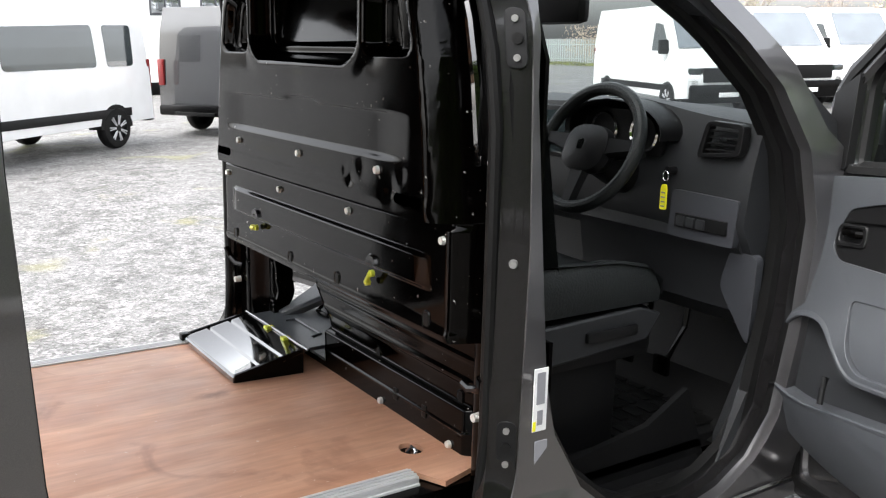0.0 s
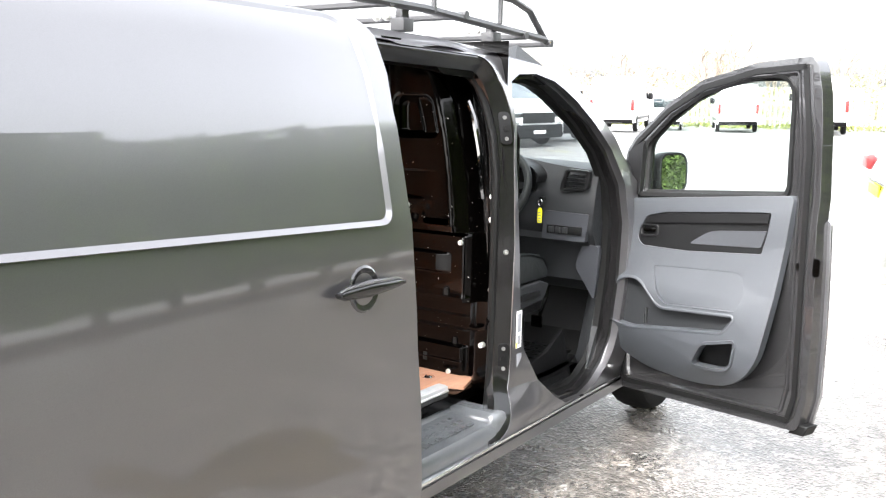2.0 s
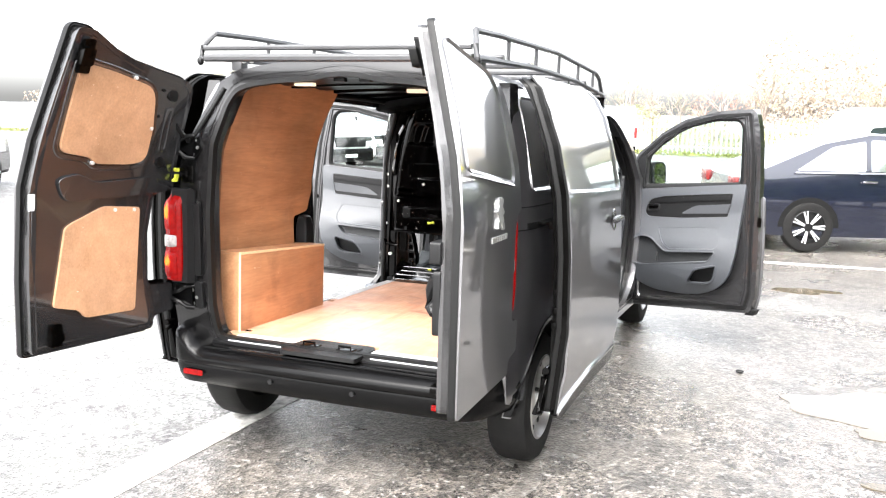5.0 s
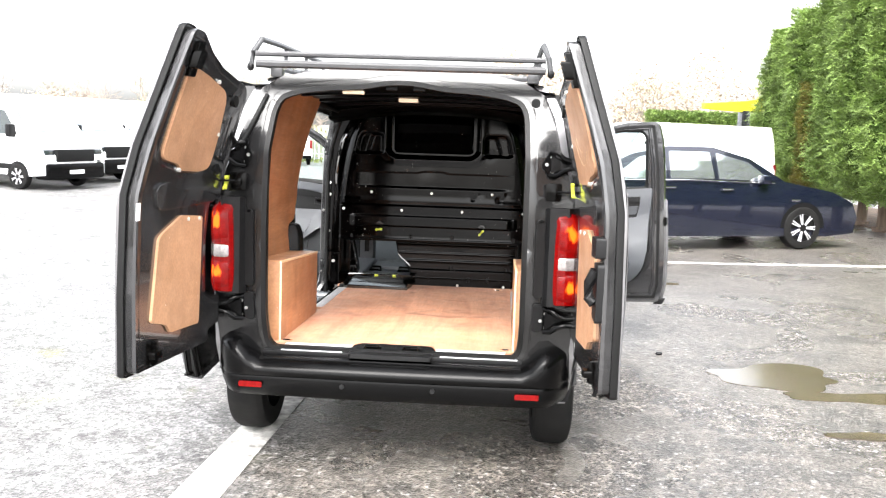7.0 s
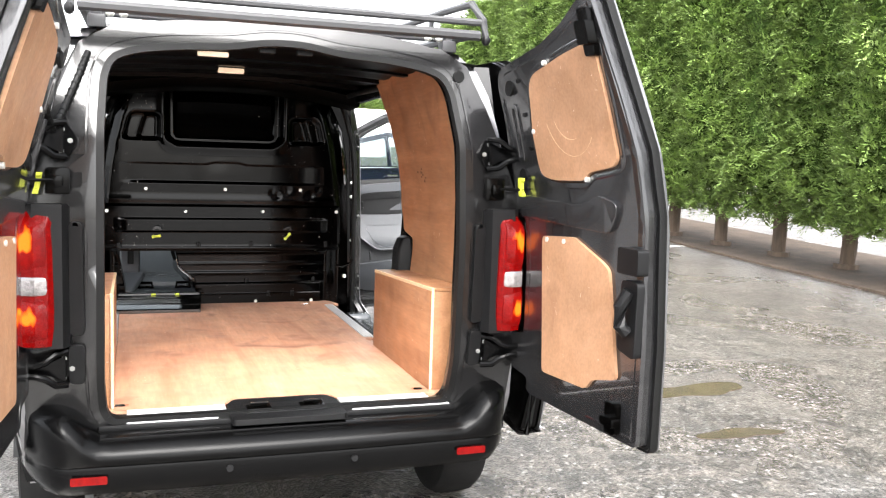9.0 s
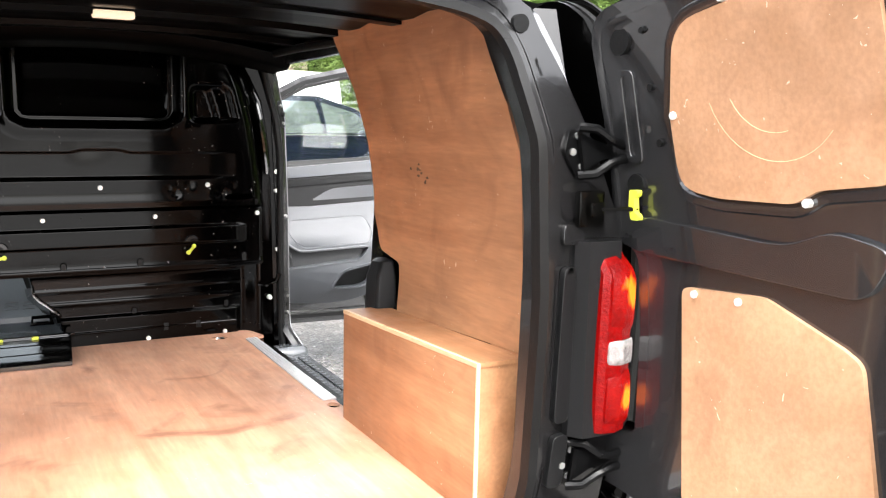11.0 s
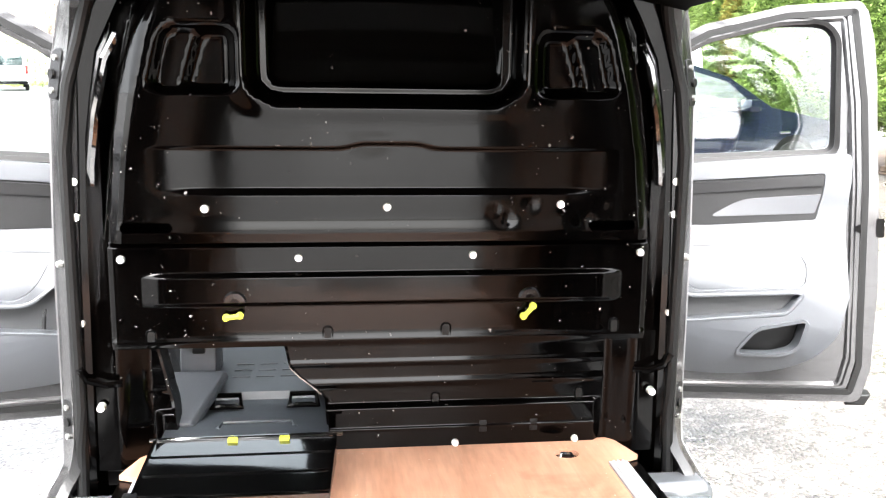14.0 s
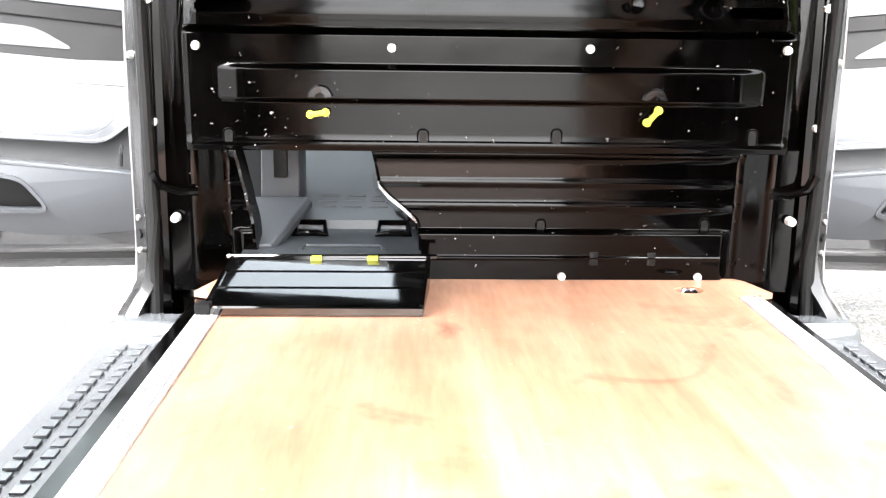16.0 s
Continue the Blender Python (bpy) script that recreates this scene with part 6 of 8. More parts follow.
def wall_lining(s):
    root = thing("wall_lining", VAN, "bowed orange plywood sheet lining the load bay wall", "plywood panel", "wall linings")
    zs_, xs_ = (0.98, 1.10, 1.25, 1.40, 1.55, 1.70, 1.82, 1.94), (0.752, 0.765, 0.768, 0.757, 0.733, 0.700, 0.668, 0.636)
    mp = lambda u, v, w: (s * (lerp(v, zs_, xs_) + w + 0.004 * math.sin(u * 5)), u, v)
    out = fillet([(0.18, 1.026), (0.34, 1.018), (0.36, 1.023), (0.62, 1.012), (0.64, 1.006), (0.95, 0.994), (0.96, 1.16, 0.02), (1.12, 1.185, 0.03), (1.165, 1.3), (1.155, 1.55), (1.19, 1.74), (1.265, 1.90), (1.28, 1.935, 0.03), (0.19, 1.935, 0.02), (0.152, 1.80), (0.145, 1.675), (0.14, 1.50), (0.145, 1.30), (0.17, 1.10)], 4)
    part("plywood_sheet", plate(out, [], 0.0, 0.009, mp, (0.4, 0.6, 0.8, 1.0), [1.05, 1.1, 1.15, 1.2, 1.25, 1.3, 1.35, 1.4, 1.45, 1.5, 1.55, 1.6, 1.65, 1.7, 1.74, 1.78, 1.82, 1.86]), M_PLY, root, smooth=40)
    if s > 0:
        rs = random.Random(3)
        for k in range(9):
            cy, cz, rr = 0.775 + rs.gauss(0, 0.04), 1.462 + rs.gauss(0, 0.03), rs.uniform(0.003, 0.009)
            part("stain", plate([(cy + rr * rs.uniform(0.6, 1.6) * math.cos(q), cz + rr * rs.uniform(0.3, 1.0) * math.sin(q)) for q in np.linspace(0, math.tau, 9, endpoint=False)], [], -0.0012, -0.0004, mp), M_MUD, root, "dark scuff mark", smooth=0)
    # the dark inner wall behind it, and the post at the sliding door
    part("inner_wall", plate([(0.2, 0.6), (1.22, 0.6), (1.22, 1.88), (0.3, 1.9)], [], 0.0, 0.01, lambda u, v, w: (s * (lerp(v, (0.6, 1.4, 1.7, 1.9), (0.79, 0.79, 0.73, 0.67)) + w), u, v), (), (1.0, 1.2, 1.4, 1.5, 1.6, 1.7, 1.8)), M_STEEL, van)
    part("door_post", loft([[(s * x, y, z) for x, y in ((lerp(z, (0.5, 1.4, 1.7, 1.9), (0.745, 0.79, 0.735, 0.67)), 1.13), (lerp(z, (0.5, 1.4, 1.7, 1.9), (0.75, 0.795, 0.74, 0.675)), 1.235), (lerp(z, (0.5, 1.4, 1.9), (0.89, 0.88, 0.72)), 1.245), (lerp(z, (0.5, 1.4, 1.9), (0.89, 0.88, 0.72)), 1.13))] for z in np.linspace(0.45, 1.9, 12)]), M_JAMB, van)
    part("post_cover", loft([[(s * x, y, z) for x, y in ((0.70 + t, 1.01 + t), (0.69 + t, 1.10), (0.78, 1.11), (0.78, 1.0 + t))] for z, t in ((0.62, 0.0), (0.9, 0.0), (1.10, 0.01), (1.15, 0.03), (1.16, 0.05))]), M_PLASTIC, van, bevel=0.01)
    return root


for s in (1, -1):
    arch_box(s)
    wall_lining(s)

# folded hatch flap on the floor below the hatch
flap = thing("hatch_flap", VAN, "black pressed steel hatch flap folded down onto the floor", "flap")
fr = []
for y, h in ((2.318, 0.692), (2.300, 0.689), (2.258, 0.678), (2.252, 0.671), (2.246, 0.676), (2.184, 0.660), (2.178, 0.653), (2.172, 0.658), (2.112, 0.643), (2.103, 0.640), (2.097, 0.632)):
    t = (2.318 - y) / 0.221
    xl, xr = -0.612 - 0.020 * t, -0.136 - 0.020 * t
    fr.append([(xl, y, h - 0.008), (xl, y, h + 0.004), (xl + 0.012, y, h), (-0.37, y, h), (xr - 0.012, y, h), (xr, y, h + 0.005), (xr, y, h - 0.008)])
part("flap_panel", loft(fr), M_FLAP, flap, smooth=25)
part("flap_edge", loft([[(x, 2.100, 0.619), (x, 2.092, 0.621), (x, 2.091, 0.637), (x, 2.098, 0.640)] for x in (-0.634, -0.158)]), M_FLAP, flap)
part("flap_side", loft([[(-0.150 + d, y, 0.619), (-0.142 + d, y, 0.619), (-0.140 + d, y, 0.645 + k), (-0.150 + d, y, 0.645 + k)] for y, k, d in ((2.097, 0.0, -0.014), (2.315, 0.053, 0.004))]), M_STEEL, flap)
part("flap_side", loft([[(-0.634 + d, y, 0.619), (-0.628 + d, y, 0.619), (-0.626 + d, y, 0.645 + k), (-0.634 + d, y, 0.645 + k)] for y, k, d in ((2.097, 0.0, 0.0), (2.315, 0.053, 0.02))]), M_STEEL, flap)
part("flap_corner", box(B(), -0.652, -0.618, 2.085, 2.120, 0.622, 0.648, 0.006), M_PLASTIC, flap)
for x in (-0.58, -0.18):
    part("flap_foot", box(B(), x - 0.02, x + 0.02, 2.20, 2.28, 0.617, 0.655, 0.006), M_RUBBER, flap)
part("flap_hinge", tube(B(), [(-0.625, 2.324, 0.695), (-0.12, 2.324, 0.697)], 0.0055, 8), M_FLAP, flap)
for x in (-0.41, -0.275):
    part("flap_latch", plate(fillet([(x - 0.014, 2.302, 0.004), (x + 0.014, 2.302, 0.004), (x + 0.011, 2.332, 0.006), (x - 0.011, 2.332, 0.006)]), [], 0.690, 0.699, lambda u, v, w: (u, v, w)), M_YELLOW, flap, "pale yellow plastic latch", bevel=0.003)

# under the passenger bench, seen through the hatch
bench = thing("passenger_bench", VAN, "dark passenger bench with its outer seat folded up", "seat")
part("base_board", loft([[(lerp(y, (2.40, 2.56, 2.60, 2.9), (-0.60, -0.60, -0.60, -0.60)), y, z - 0.012), (-0.60, y, z), (lerp(y, (2.40, 2.56, 2.62, 2.7, 2.9), (-0.158, -0.158, -0.235, -0.245, -0.29)), y, z), (lerp(y, (2.40, 2.56, 2.62, 2.7, 2.9), (-0.158, -0.158, -0.235, -0.245, -0.29)), y, z - 0.012)] for y, z in ((2.328, 0.690), (2.50, 0.694), (2.57, 0.699), (2.585, 0.706), (2.592, 0.728), (2.61, 0.738), (2.72, 0.770), (2.82, 0.822), (2.92, 0.885), (3.02, 0.955))]), M_BOARD, bench, smooth=25)
part("board_rib", tube(B(), [(-0.46, 2.40, 0.692), (-0.45, 2.435, 0.694), (-0.26, 2.435, 0.694), (-0.25, 2.40, 0.692)], 0.006, 6), M_BOARD, bench)
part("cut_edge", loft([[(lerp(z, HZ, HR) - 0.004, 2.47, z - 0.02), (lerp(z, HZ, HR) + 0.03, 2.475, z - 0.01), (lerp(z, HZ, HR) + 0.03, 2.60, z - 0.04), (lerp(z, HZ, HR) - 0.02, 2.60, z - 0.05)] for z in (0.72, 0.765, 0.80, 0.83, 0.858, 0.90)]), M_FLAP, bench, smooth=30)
lp = part("side_pillar", loft([[(-0.612, 2.62, z0 - 0.02), (-0.612, 2.62, z0), (-0.463, 2.62, z0), (-0.452, 2.625, z0 - 0.012), (-0.452, 2.63, z0 - 0.03)] if k else [(-0.568, 2.42, 0.668), (-0.568, 2.42, 0.700), (-0.536, 2.42, 0.700), (-0.526, 2.425, 0.690), (-0.526, 2.43, 0.668)] for k, z0 in ((0, 0), (1, 0.787))]), M_GREYTRIM, bench, "grey plastic seat side trim", bevel=0.004)
part("pillar_block", loft([[(-0.592, 2.64 + d, z), (-0.488, 2.635 + d, z), (-0.480, 2.66 + d, z), (-0.480, 2.74, z), (-0.60, 2.74, z)] for z, d in ((0.77, 0.0), (0.80, 0.0), (0.99, 0.03))]), M_GREYTRIM, lp, bevel=0.004)
part("trim_slot", box(B(), -0.556, -0.518, 2.630, 2.66, 0.835, 0.94, 0.006), M_RUBBER, lp)
for k in range(3):
    for j in range(3):
        y = 2.655 + k * 0.032
        z = lerp(y, (2.61, 2.72, 2.82), (0.738, 0.770, 0.822))
        part("vent_slot", box(B(), -0.445 + j * 0.072 + k * 0.004, -0.392 + j * 0.072 + k * 0.004, y, y + 0.006, z - 0.003, z + 0.0035, 0.001), M_GREYTRIM, bench, smooth=0)
for x in (-0.45, -0.23):
    part("seat_catch", tube(B(), [(x - 0.042, 2.535, 0.700), (x - 0.036, 2.565, 0.728), (x + 0.036, 2.565, 0.728), (x + 0.042, 2.535, 0.700), (x + 0.022, 2.53, 0.706), (x - 0.022, 2.53, 0.706)], 0.008, 8, closed=True), M_STEEL, bench)
part("seat_cushion", loft([[(x, y + 0.02 * math.sin((x + 0.66) / 0.74 * math.pi), z) for x in np.linspace(-0.66, 0.08, 9)] for y, z in ((2.435, 1.07), (2.465, 1.07), (2.48, 1.14), (2.48, 1.35), (2.47, 1.46), (2.435, 1.47))], closed=False), M_SEAT, bench, "black seat cushion folded up", smooth=60)

# roof rack
rack = thing("roof_rack", VAN, "grey steel tube roof rack with mesh bars", "roof rack")
for s in (1, -1):
    tr = part("side_rail", tube(B(), [(s * 0.69, 0.02, 2.02), (s * 0.69, 1.0, 2.055), (s * 0.685, 2.0, 2.055), (s * 0.675, 2.90, 2.015)], 0.016, 8), M_RACK, rack)
    part("top_rail", tube(B(), [(s * 0.725, -0.005, 2.0), (s * 0.715, 0.0, 2.07), (s * 0.69, 0.06, 2.14), (s * 0.69, 0.4, 2.155), (s * 0.69, 1.5, 2.18), (s * 0.685, 2.6, 2.15), (s * 0.68, 2.75, 2.12), (s * 0.672, 2.93, 1.995)], 0.015, 8), M_RACK, rack)
    for y in (0.55, 1.05, 1.55, 2.05, 2.5):
        part("post", tube(B(), [(s * 0.69, y, 2.045), (s * 0.69, y, 2.165)], 0.011, 6), M_RACK, rack)
    part("end_cap", sphere(B(), (s * 0.726, -0.005, 2.0), 0.018, (1, 1, 1.2)), M_PLASTIC, rack)
    for y in (0.22, 1.92, 2.5):
        part("foot", box(box(B(), s * 0.62, s * 0.68, y - 0.03, y + 0.03, 1.97, 2.015, 0.006), s * 0.635, s * 0.665, y - 0.02, y + 0.02, 2.01, 2.05, 0.004), M_RACK, rack)
        for dx in (0.0, 0.045):
            part("bolt_cap", sphere(B(), (s * (0.56 + dx), y - 0.03, 2.02), 0.016), M_ZINC, rack)
for k, y in enumerate((0.0, 0.45, 0.9, 1.35, 1.8, 2.25, 2.7, 2.92)):
    zz = 2.055 if 0.4 < y < 2.6 else (2.015 if y < 2.8 else 2.0)
    part("cross_bar", tube(B(), [(-0.70, y, zz), (0.70, y, zz)], 0.017 if k else 0.02, 8), M_RACK, rack)
part("roller", tube(B(), [(-0.70, -0.01, 2.062), (0.70, -0.01, 2.062)], 0.014, 8), M_RACK, rack)
part("rear_beam", box(B(), -0.60, 0.60, 0.20, 0.24, 2.025, 2.05, 0.004), M_RACK, rack)
part("badge_plate", cyl(B(), (0.708, 1.25, 2.12), (0.714, 1.25, 2.12), 0.035, seg=8), M_ZINC, rack)

# ---- cab ----
dash = part("dashboard", loft([[(x, y + dy, z - 0.02 * (abs(x) / 0.8) ** 3) for y, z, dy in ((3.17, 1.08, 0.03), (3.13, 1.20, 0), (3.15, 1.35, 0.0), (3.18, 1.465 + 0.03 * math.exp(-((x - 0.36) / 0.2) ** 2), 0), (3.32, 1.485, 0.0), (3.50, 1.40, 0.04), (3.5, 1.0, 0.0))] for x in np.linspace(-0.83, 0.83, 41)]), M_DARKTRIM, van, "charcoal moulded dashboard", smooth=50)
part("lower_dash", loft([[(x, y, z) for y, z in ((3.20, 1.25), (3.165, 1.235), (3.16, 1.11), (3.19, 1.08), (3.22, 0.92), (3.30, 0.86), (3.4, 1.1))] for x in (0.14, 0.5, 0.80)]), M_DARKTRIM, dash, smooth=40)
part("knee_panel", plate(fillet([(0.72, 0.99, 0.03), (0.82, 0.83, 0.03), (0.85, 1.10, 0.03), (0.76, 1.10, 0.02)]), [], 0.0, 0.03, lambda u, v, w: (u, 3.20 - w + 0.12 * (1.15 - v), v)), M_MIDTRIM, dash, bevel=0.008)
part("glovebox_face", plate(fillet([(0.57, 1.115, 0.02), (0.80, 1.115, 0.01), (0.81, 1.245, 0.01), (0.58, 1.25, 0.02)]), [], 0.0, 0.025, lambda u, v, w: (u, 3.155 - w, v)), M_MIDTRIM, dash, bevel=0.008)
part("switch_recess", box(B(), 0.60, 0.78, 3.122, 3.17, 1.145, 1.185, 0.004), M_PLASTIC, dash)
for k in range(3):
    part("switch", box(B(), 0.612 + 0.035 * k, 0.640 + 0.035 * k, 3.115, 3.125, 1.15, 1.178, 0.003), M_DARKTRIM, dash)
vent = part("air_vent", plate(fillet([(0.655, 1.345, 0.02), (0.80, 1.36, 0.02), (0.81, 1.445, 0.02), (0.685, 1.45, 0.02)]), [fillet([(0.675, 1.358, 0.01), (0.785, 1.372, 0.01), (0.793, 1.432, 0.01), (0.695, 1.437, 0.01)])], 0.0, 0.03, lambda u, v, w: (u, 3.155 - w, v)), M_PLASTIC, dash, bevel=0.006)
for k in range(4):
    part("vent_slat", box(B(), 0.682 + 0.004 * k, 0.79, 3.131, 3.148, 1.369 + 0.017 * k, 1.374 + 0.017 * k, 0.001), M_PLASTIC, vent)
part("vent_tab", box(B(), 0.735, 0.755, 3.123, 3.133, 1.398, 1.408, 0.002), M_CHROME, vent)
part("instrument_hood", loft([[(0.365 + r * 0.19 * math.cos(a), y, 1.40 + r * 0.085 * math.sin(a)) for a in np.linspace(-0.2, math.pi + 0.2, 16)] for y, r in ((3.09, 1.0), (3.08, 1.06), (3.25, 1.1))], closed=False), M_PLASTIC, dash)
part("instrument_face", plate(fillet([(0.20, 1.33, 0.03), (0.53, 1.33, 0.03), (0.52, 1.46, 0.05), (0.21, 1.46, 0.05)]), [], 0.0, 0.01, lambda u, v, w: (u, 3.145 - w, v)), M_RUBBER, dash)
for x in (0.285, 0.45):
    part("dial", band(hole(x, 1.395, 0.052, 0.052), [(0.004, 0.0), (0.0, 0.006), (-0.004, 0.0)], lambda u, v, w: (u, 3.134 - w, v)), M_CHROME, dash)
part("centre_screen", box(B(), -0.10, 0.12, 3.12, 3.14, 1.30, 1.44, 0.008), M_DKGLASS, dash, "dark dashboard screen")
part("screen_bezel", box(B(), -0.115, 0.135, 3.128, 3.15, 1.285, 1.455, 0.012), M_PLASTIC, dash)
wheel_root = thing("steering_wheel", VAN @ pose(0.372, 2.99, 1.352, 66, 0, 0), "black three-spoke steering wheel with a plain silver badge", "steering wheel")
part("rim", tube(B(), [(0.19 * math.cos(a), 0.185 * math.sin(a), 0) for a in np.linspace(0, math.tau, 48, endpoint=False)], 0.019, 12, closed=True), M_SEAT, wheel_root)
part("hub", loft([[(r * 0.085 * math.copysign(abs(math.cos(a)) ** 0.7, math.cos(a)), r * 0.07 * math.copysign(abs(math.sin(a)) ** 0.7, math.sin(a)) - 0.005, z) for a in np.linspace(0, math.tau, 24, endpoint=False)] for r, z in ((0.8, -0.05), (1.05, -0.01), (1.0, 0.015), (0.75, 0.026), (0.2, 0.03))]), M_PLASTIC, wheel_root)
for a in (math.pi * 0.97, math.pi * 0.03, math.pi * 1.5):
    c, si = math.cos(a), math.sin(a)
    part("spoke", loft([[(c * r - si * w, si * r + c * w, z) for w, z in ((-wd, -0.01), (wd, -0.01), (wd * 0.8, 0.012), (-wd * 0.8, 0.012))] for r, wd in ((0.06, 0.034), (0.11, 0.026), (0.18, 0.018))]), M_PLASTIC, wheel_root)
part("badge", plate(fillet([(-0.012, -0.018, 0.006), (0.012, -0.018, 0.006), (0.014, 0.01, 0.006), (0.0, 0.016, 0.004), (-0.014, 0.01, 0.006)]), [], 0.029, 0.033, lambda u, v, w: (u, v, w)), M_CHROME, wheel_root)
part("column", cyl(B(), (0, -0.01, -0.05), (0, -0.01, -0.26), 0.055, 0.07, seg=14), M_PLASTIC, wheel_root)
for sg in (1, -1):
    part("stalk", tube(B(), [(sg * 0.05, 0, -0.07), (sg * 0.12, 0.01, -0.06), (sg * 0.17, 0.015, -0.05)], 0.010, 8), M_PLASTIC, wheel_root)
key = thing("key_fob", VAN, "ignition key with a yellow plastic tag hanging from it", "key")
part("key_blade", cyl(B(), (0.568, 3.16, 1.30), (0.568, 3.115, 1.30), 0.012, seg=10), M_PLASTIC, key)
part("key_ring", tube(B(), [(0.568 + 0.010 * math.cos(a), 3.110, 1.285 + 0.014 * math.sin(a)) for a in np.linspace(0, math.tau, 16, endpoint=False)], 0.002, 6, closed=True), M_CHROME, key)
tag = part("tag", plate(fillet([(0.559, 1.19, 0.005), (0.581, 1.19, 0.005), (0.581, 1.25, 0.005), (0.576, 1.262, 0.003), (0.564, 1.262, 0.003), (0.559, 1.25, 0.005)]), [], 0.0, 0.005, lambda u, v, w: (u, 3.108 - w, v)), M_YELTAG, key, "yellow plastic key tag")
for k in range(4):
    part("print_bar", box(B(), 0.563, 0.577, 3.1022, 3.1032, 1.197 + 0.013 * k, 1.201 + 0.013 * k), M_INK, tag, smooth=0)
# driver's seat
seat = thing("driver_seat", VAN, "black leather driver's seat on a plastic base", "seat")
part("seat_cushion", loft([[(0.40 + x * 0.27, y, z + 0.035 * abs(x) ** 3) for x in np.linspace(-1, 1, 13)] for y, z in ((2.46, 0.93), (2.47, 1.03), (2.6, 1.06), (2.85, 1.045), (2.97, 1.02), (3.02, 0.98), (3.02, 0.94))], closed=False), M_SEAT, seat, smooth=60)
part("seat_base", box(B(), 0.15, 0.665, 2.47, 3.0, 0.80, 0.945, 0.03), M_PLASTIC, seat)
part("seat_skirt", loft([[(0.672 + w, y, z) for y, z in ((2.50, 0.83), (2.95, 0.86), (3.0, 0.93), (2.92, 0.955), (2.50, 0.94))] for w in (0.0, 0.018)]), M_DARKTRIM, seat, bevel=0.006)
part("seat_bolster", loft([[(x, y, z) for x, z in ((0.60, 1.075 + d), (0.655, 1.085 + d), (0.68, 1.04 + d), (0.675, 0.96), (0.60, 0.955))] for y, d in ((2.48, -0.02), (2.6, 0.0), (2.85, 0.0), (2.96, -0.02), (3.0, -0.05))]), M_SEAT, seat, smooth=60)
part("seat_lever", box(B(), 0.688, 0.705, 2.72, 2.9, 0.885, 0.915, 0.008), M_PLASTIC, seat)
part("seat_pedestal", box(B(), 0.20, 0.62, 2.5, 2.92, 0.50, 0.81, 0.02), M_PLASTIC, seat)
part("backrest", loft([[(0.40 + 0.26 * x, y + 0.03 * abs(x) ** 3, z) for x in np.linspace(-1, 1, 11)] for y, z in ((2.62, 1.05), (2.58, 1.3), (2.53, 1.6), (2.50, 1.68), (2.47, 1.66), (2.45, 1.0))], closed=False), M_SEAT, seat, smooth=60)
part("headrest", box(B(), 0.29, 0.51, 2.45, 2.54, 1.69, 1.86, 0.03), M_SEAT, seat)
# cab floor, step and mat
part("cab_floor", box(B(), -0.86, 0.72, 2.48, 3.5, 0.50, 0.545, 0.01), M_PLASTIC, van)
part("firewall", loft([[(x, y, z) for x in (-0.86, 0.86)] for y, z in ((3.2, 0.52), (3.42, 0.62), (3.5, 0.8), (3.5, 1.1))], closed=False), M_RUBBER, van)
for s in (1, -1):
    cs = part("cab_step", loft([[(s * x, y, z) for x, z in ((0.70, 0.548), (0.715, 0.50), (0.73, 0.462), (0.875, 0.452), (0.89, 0.43), (0.89, 0.40), (0.70, 0.40))] for y in (2.50, 2.56, 3.05, 3.16)]), M_PLASTIC, van, "ribbed black plastic cab step", smooth=40)
    for k in range(11):
        for j in range(3):
            part("stud", box(B(), s * (0.765 + 0.037 * j) - 0.010, s * (0.765 + 0.037 * j) + 0.010, 2.58 + k * 0.042, 2.604 + k * 0.042, 0.452, 0.4635, 0.002), M_PLASTIC, cs, smooth=0)
    part("kick_panel", loft([[(s * 0.86, 3.05, 0.50), (s * 0.88, 3.22, 0.60), (s * 0.86, 3.3, 0.95), (s * 0.80, 3.3, 0.95), (s * 0.74, 3.20, 0.55)], [(s * 0.84, 3.10, 0.5), (s * 0.84, 3.3, 0.6), (s * 0.82, 3.4, 0.95), (s * 0.72, 3.4, 0.95), (s * 0.70, 3.3, 0.55)]]), M_DARKTRIM, van)
    part("step_wall", plate([(2.5, 0.45), (3.2, 0.45), (3.1, 0.70), (2.95, 0.62), (2.5, 0.56)], [], 0.0, 0.02, lambda u, v, w: (s * (0.70 + w), u, v)), M_PLASTIC, van)
    # labels on the centre pillar
    if s > 0:
        lm = lambda u, v, w: (bx(2.43, v) + 0.004 + w, u - 0.018, v)
        lab = part("pillar_label", plate([(2.428, 0.775), (2.468, 0.775), (2.468, 0.925), (2.428, 0.925)], [], 0.0, 0.002, lm), M_LINEN, van, "white paper label with small grey print")
        part("print_block", plate([(2.436, 0.84), (2.460, 0.84), (2.460, 0.915), (2.436, 0.915)], [], 0.002, 0.003, lm), M_INK, lab, smooth=0)
        part("print_block", plate([(2.440, 0.79), (2.456, 0.79), (2.456, 0.825), (2.440, 0.825)], [], 0.002, 0.003, lm), M_INK, lab, smooth=0)
        part("colour_block", plate([(2.428, 0.777), (2.437, 0.777), (2.437, 0.80), (2.428, 0.80)], [], 0.002, 0.003, lm), M_YELTAG, lab, smooth=0)
        part("pillar_label", plate([(2.438, 0.69), (2.474, 0.69), (2.474, 0.75), (2.438, 0.75)], [], 0.0, 0.002, lm), M_INK, van, "small silver-grey paper label")
mat_bm = box(B(), 0.20, 0.68, 2.93, 3.36, 0.545, 0.556, 0.004)
mat = thing("rubber_mat", VAN, "black ribbed rubber floor mat", "mat")
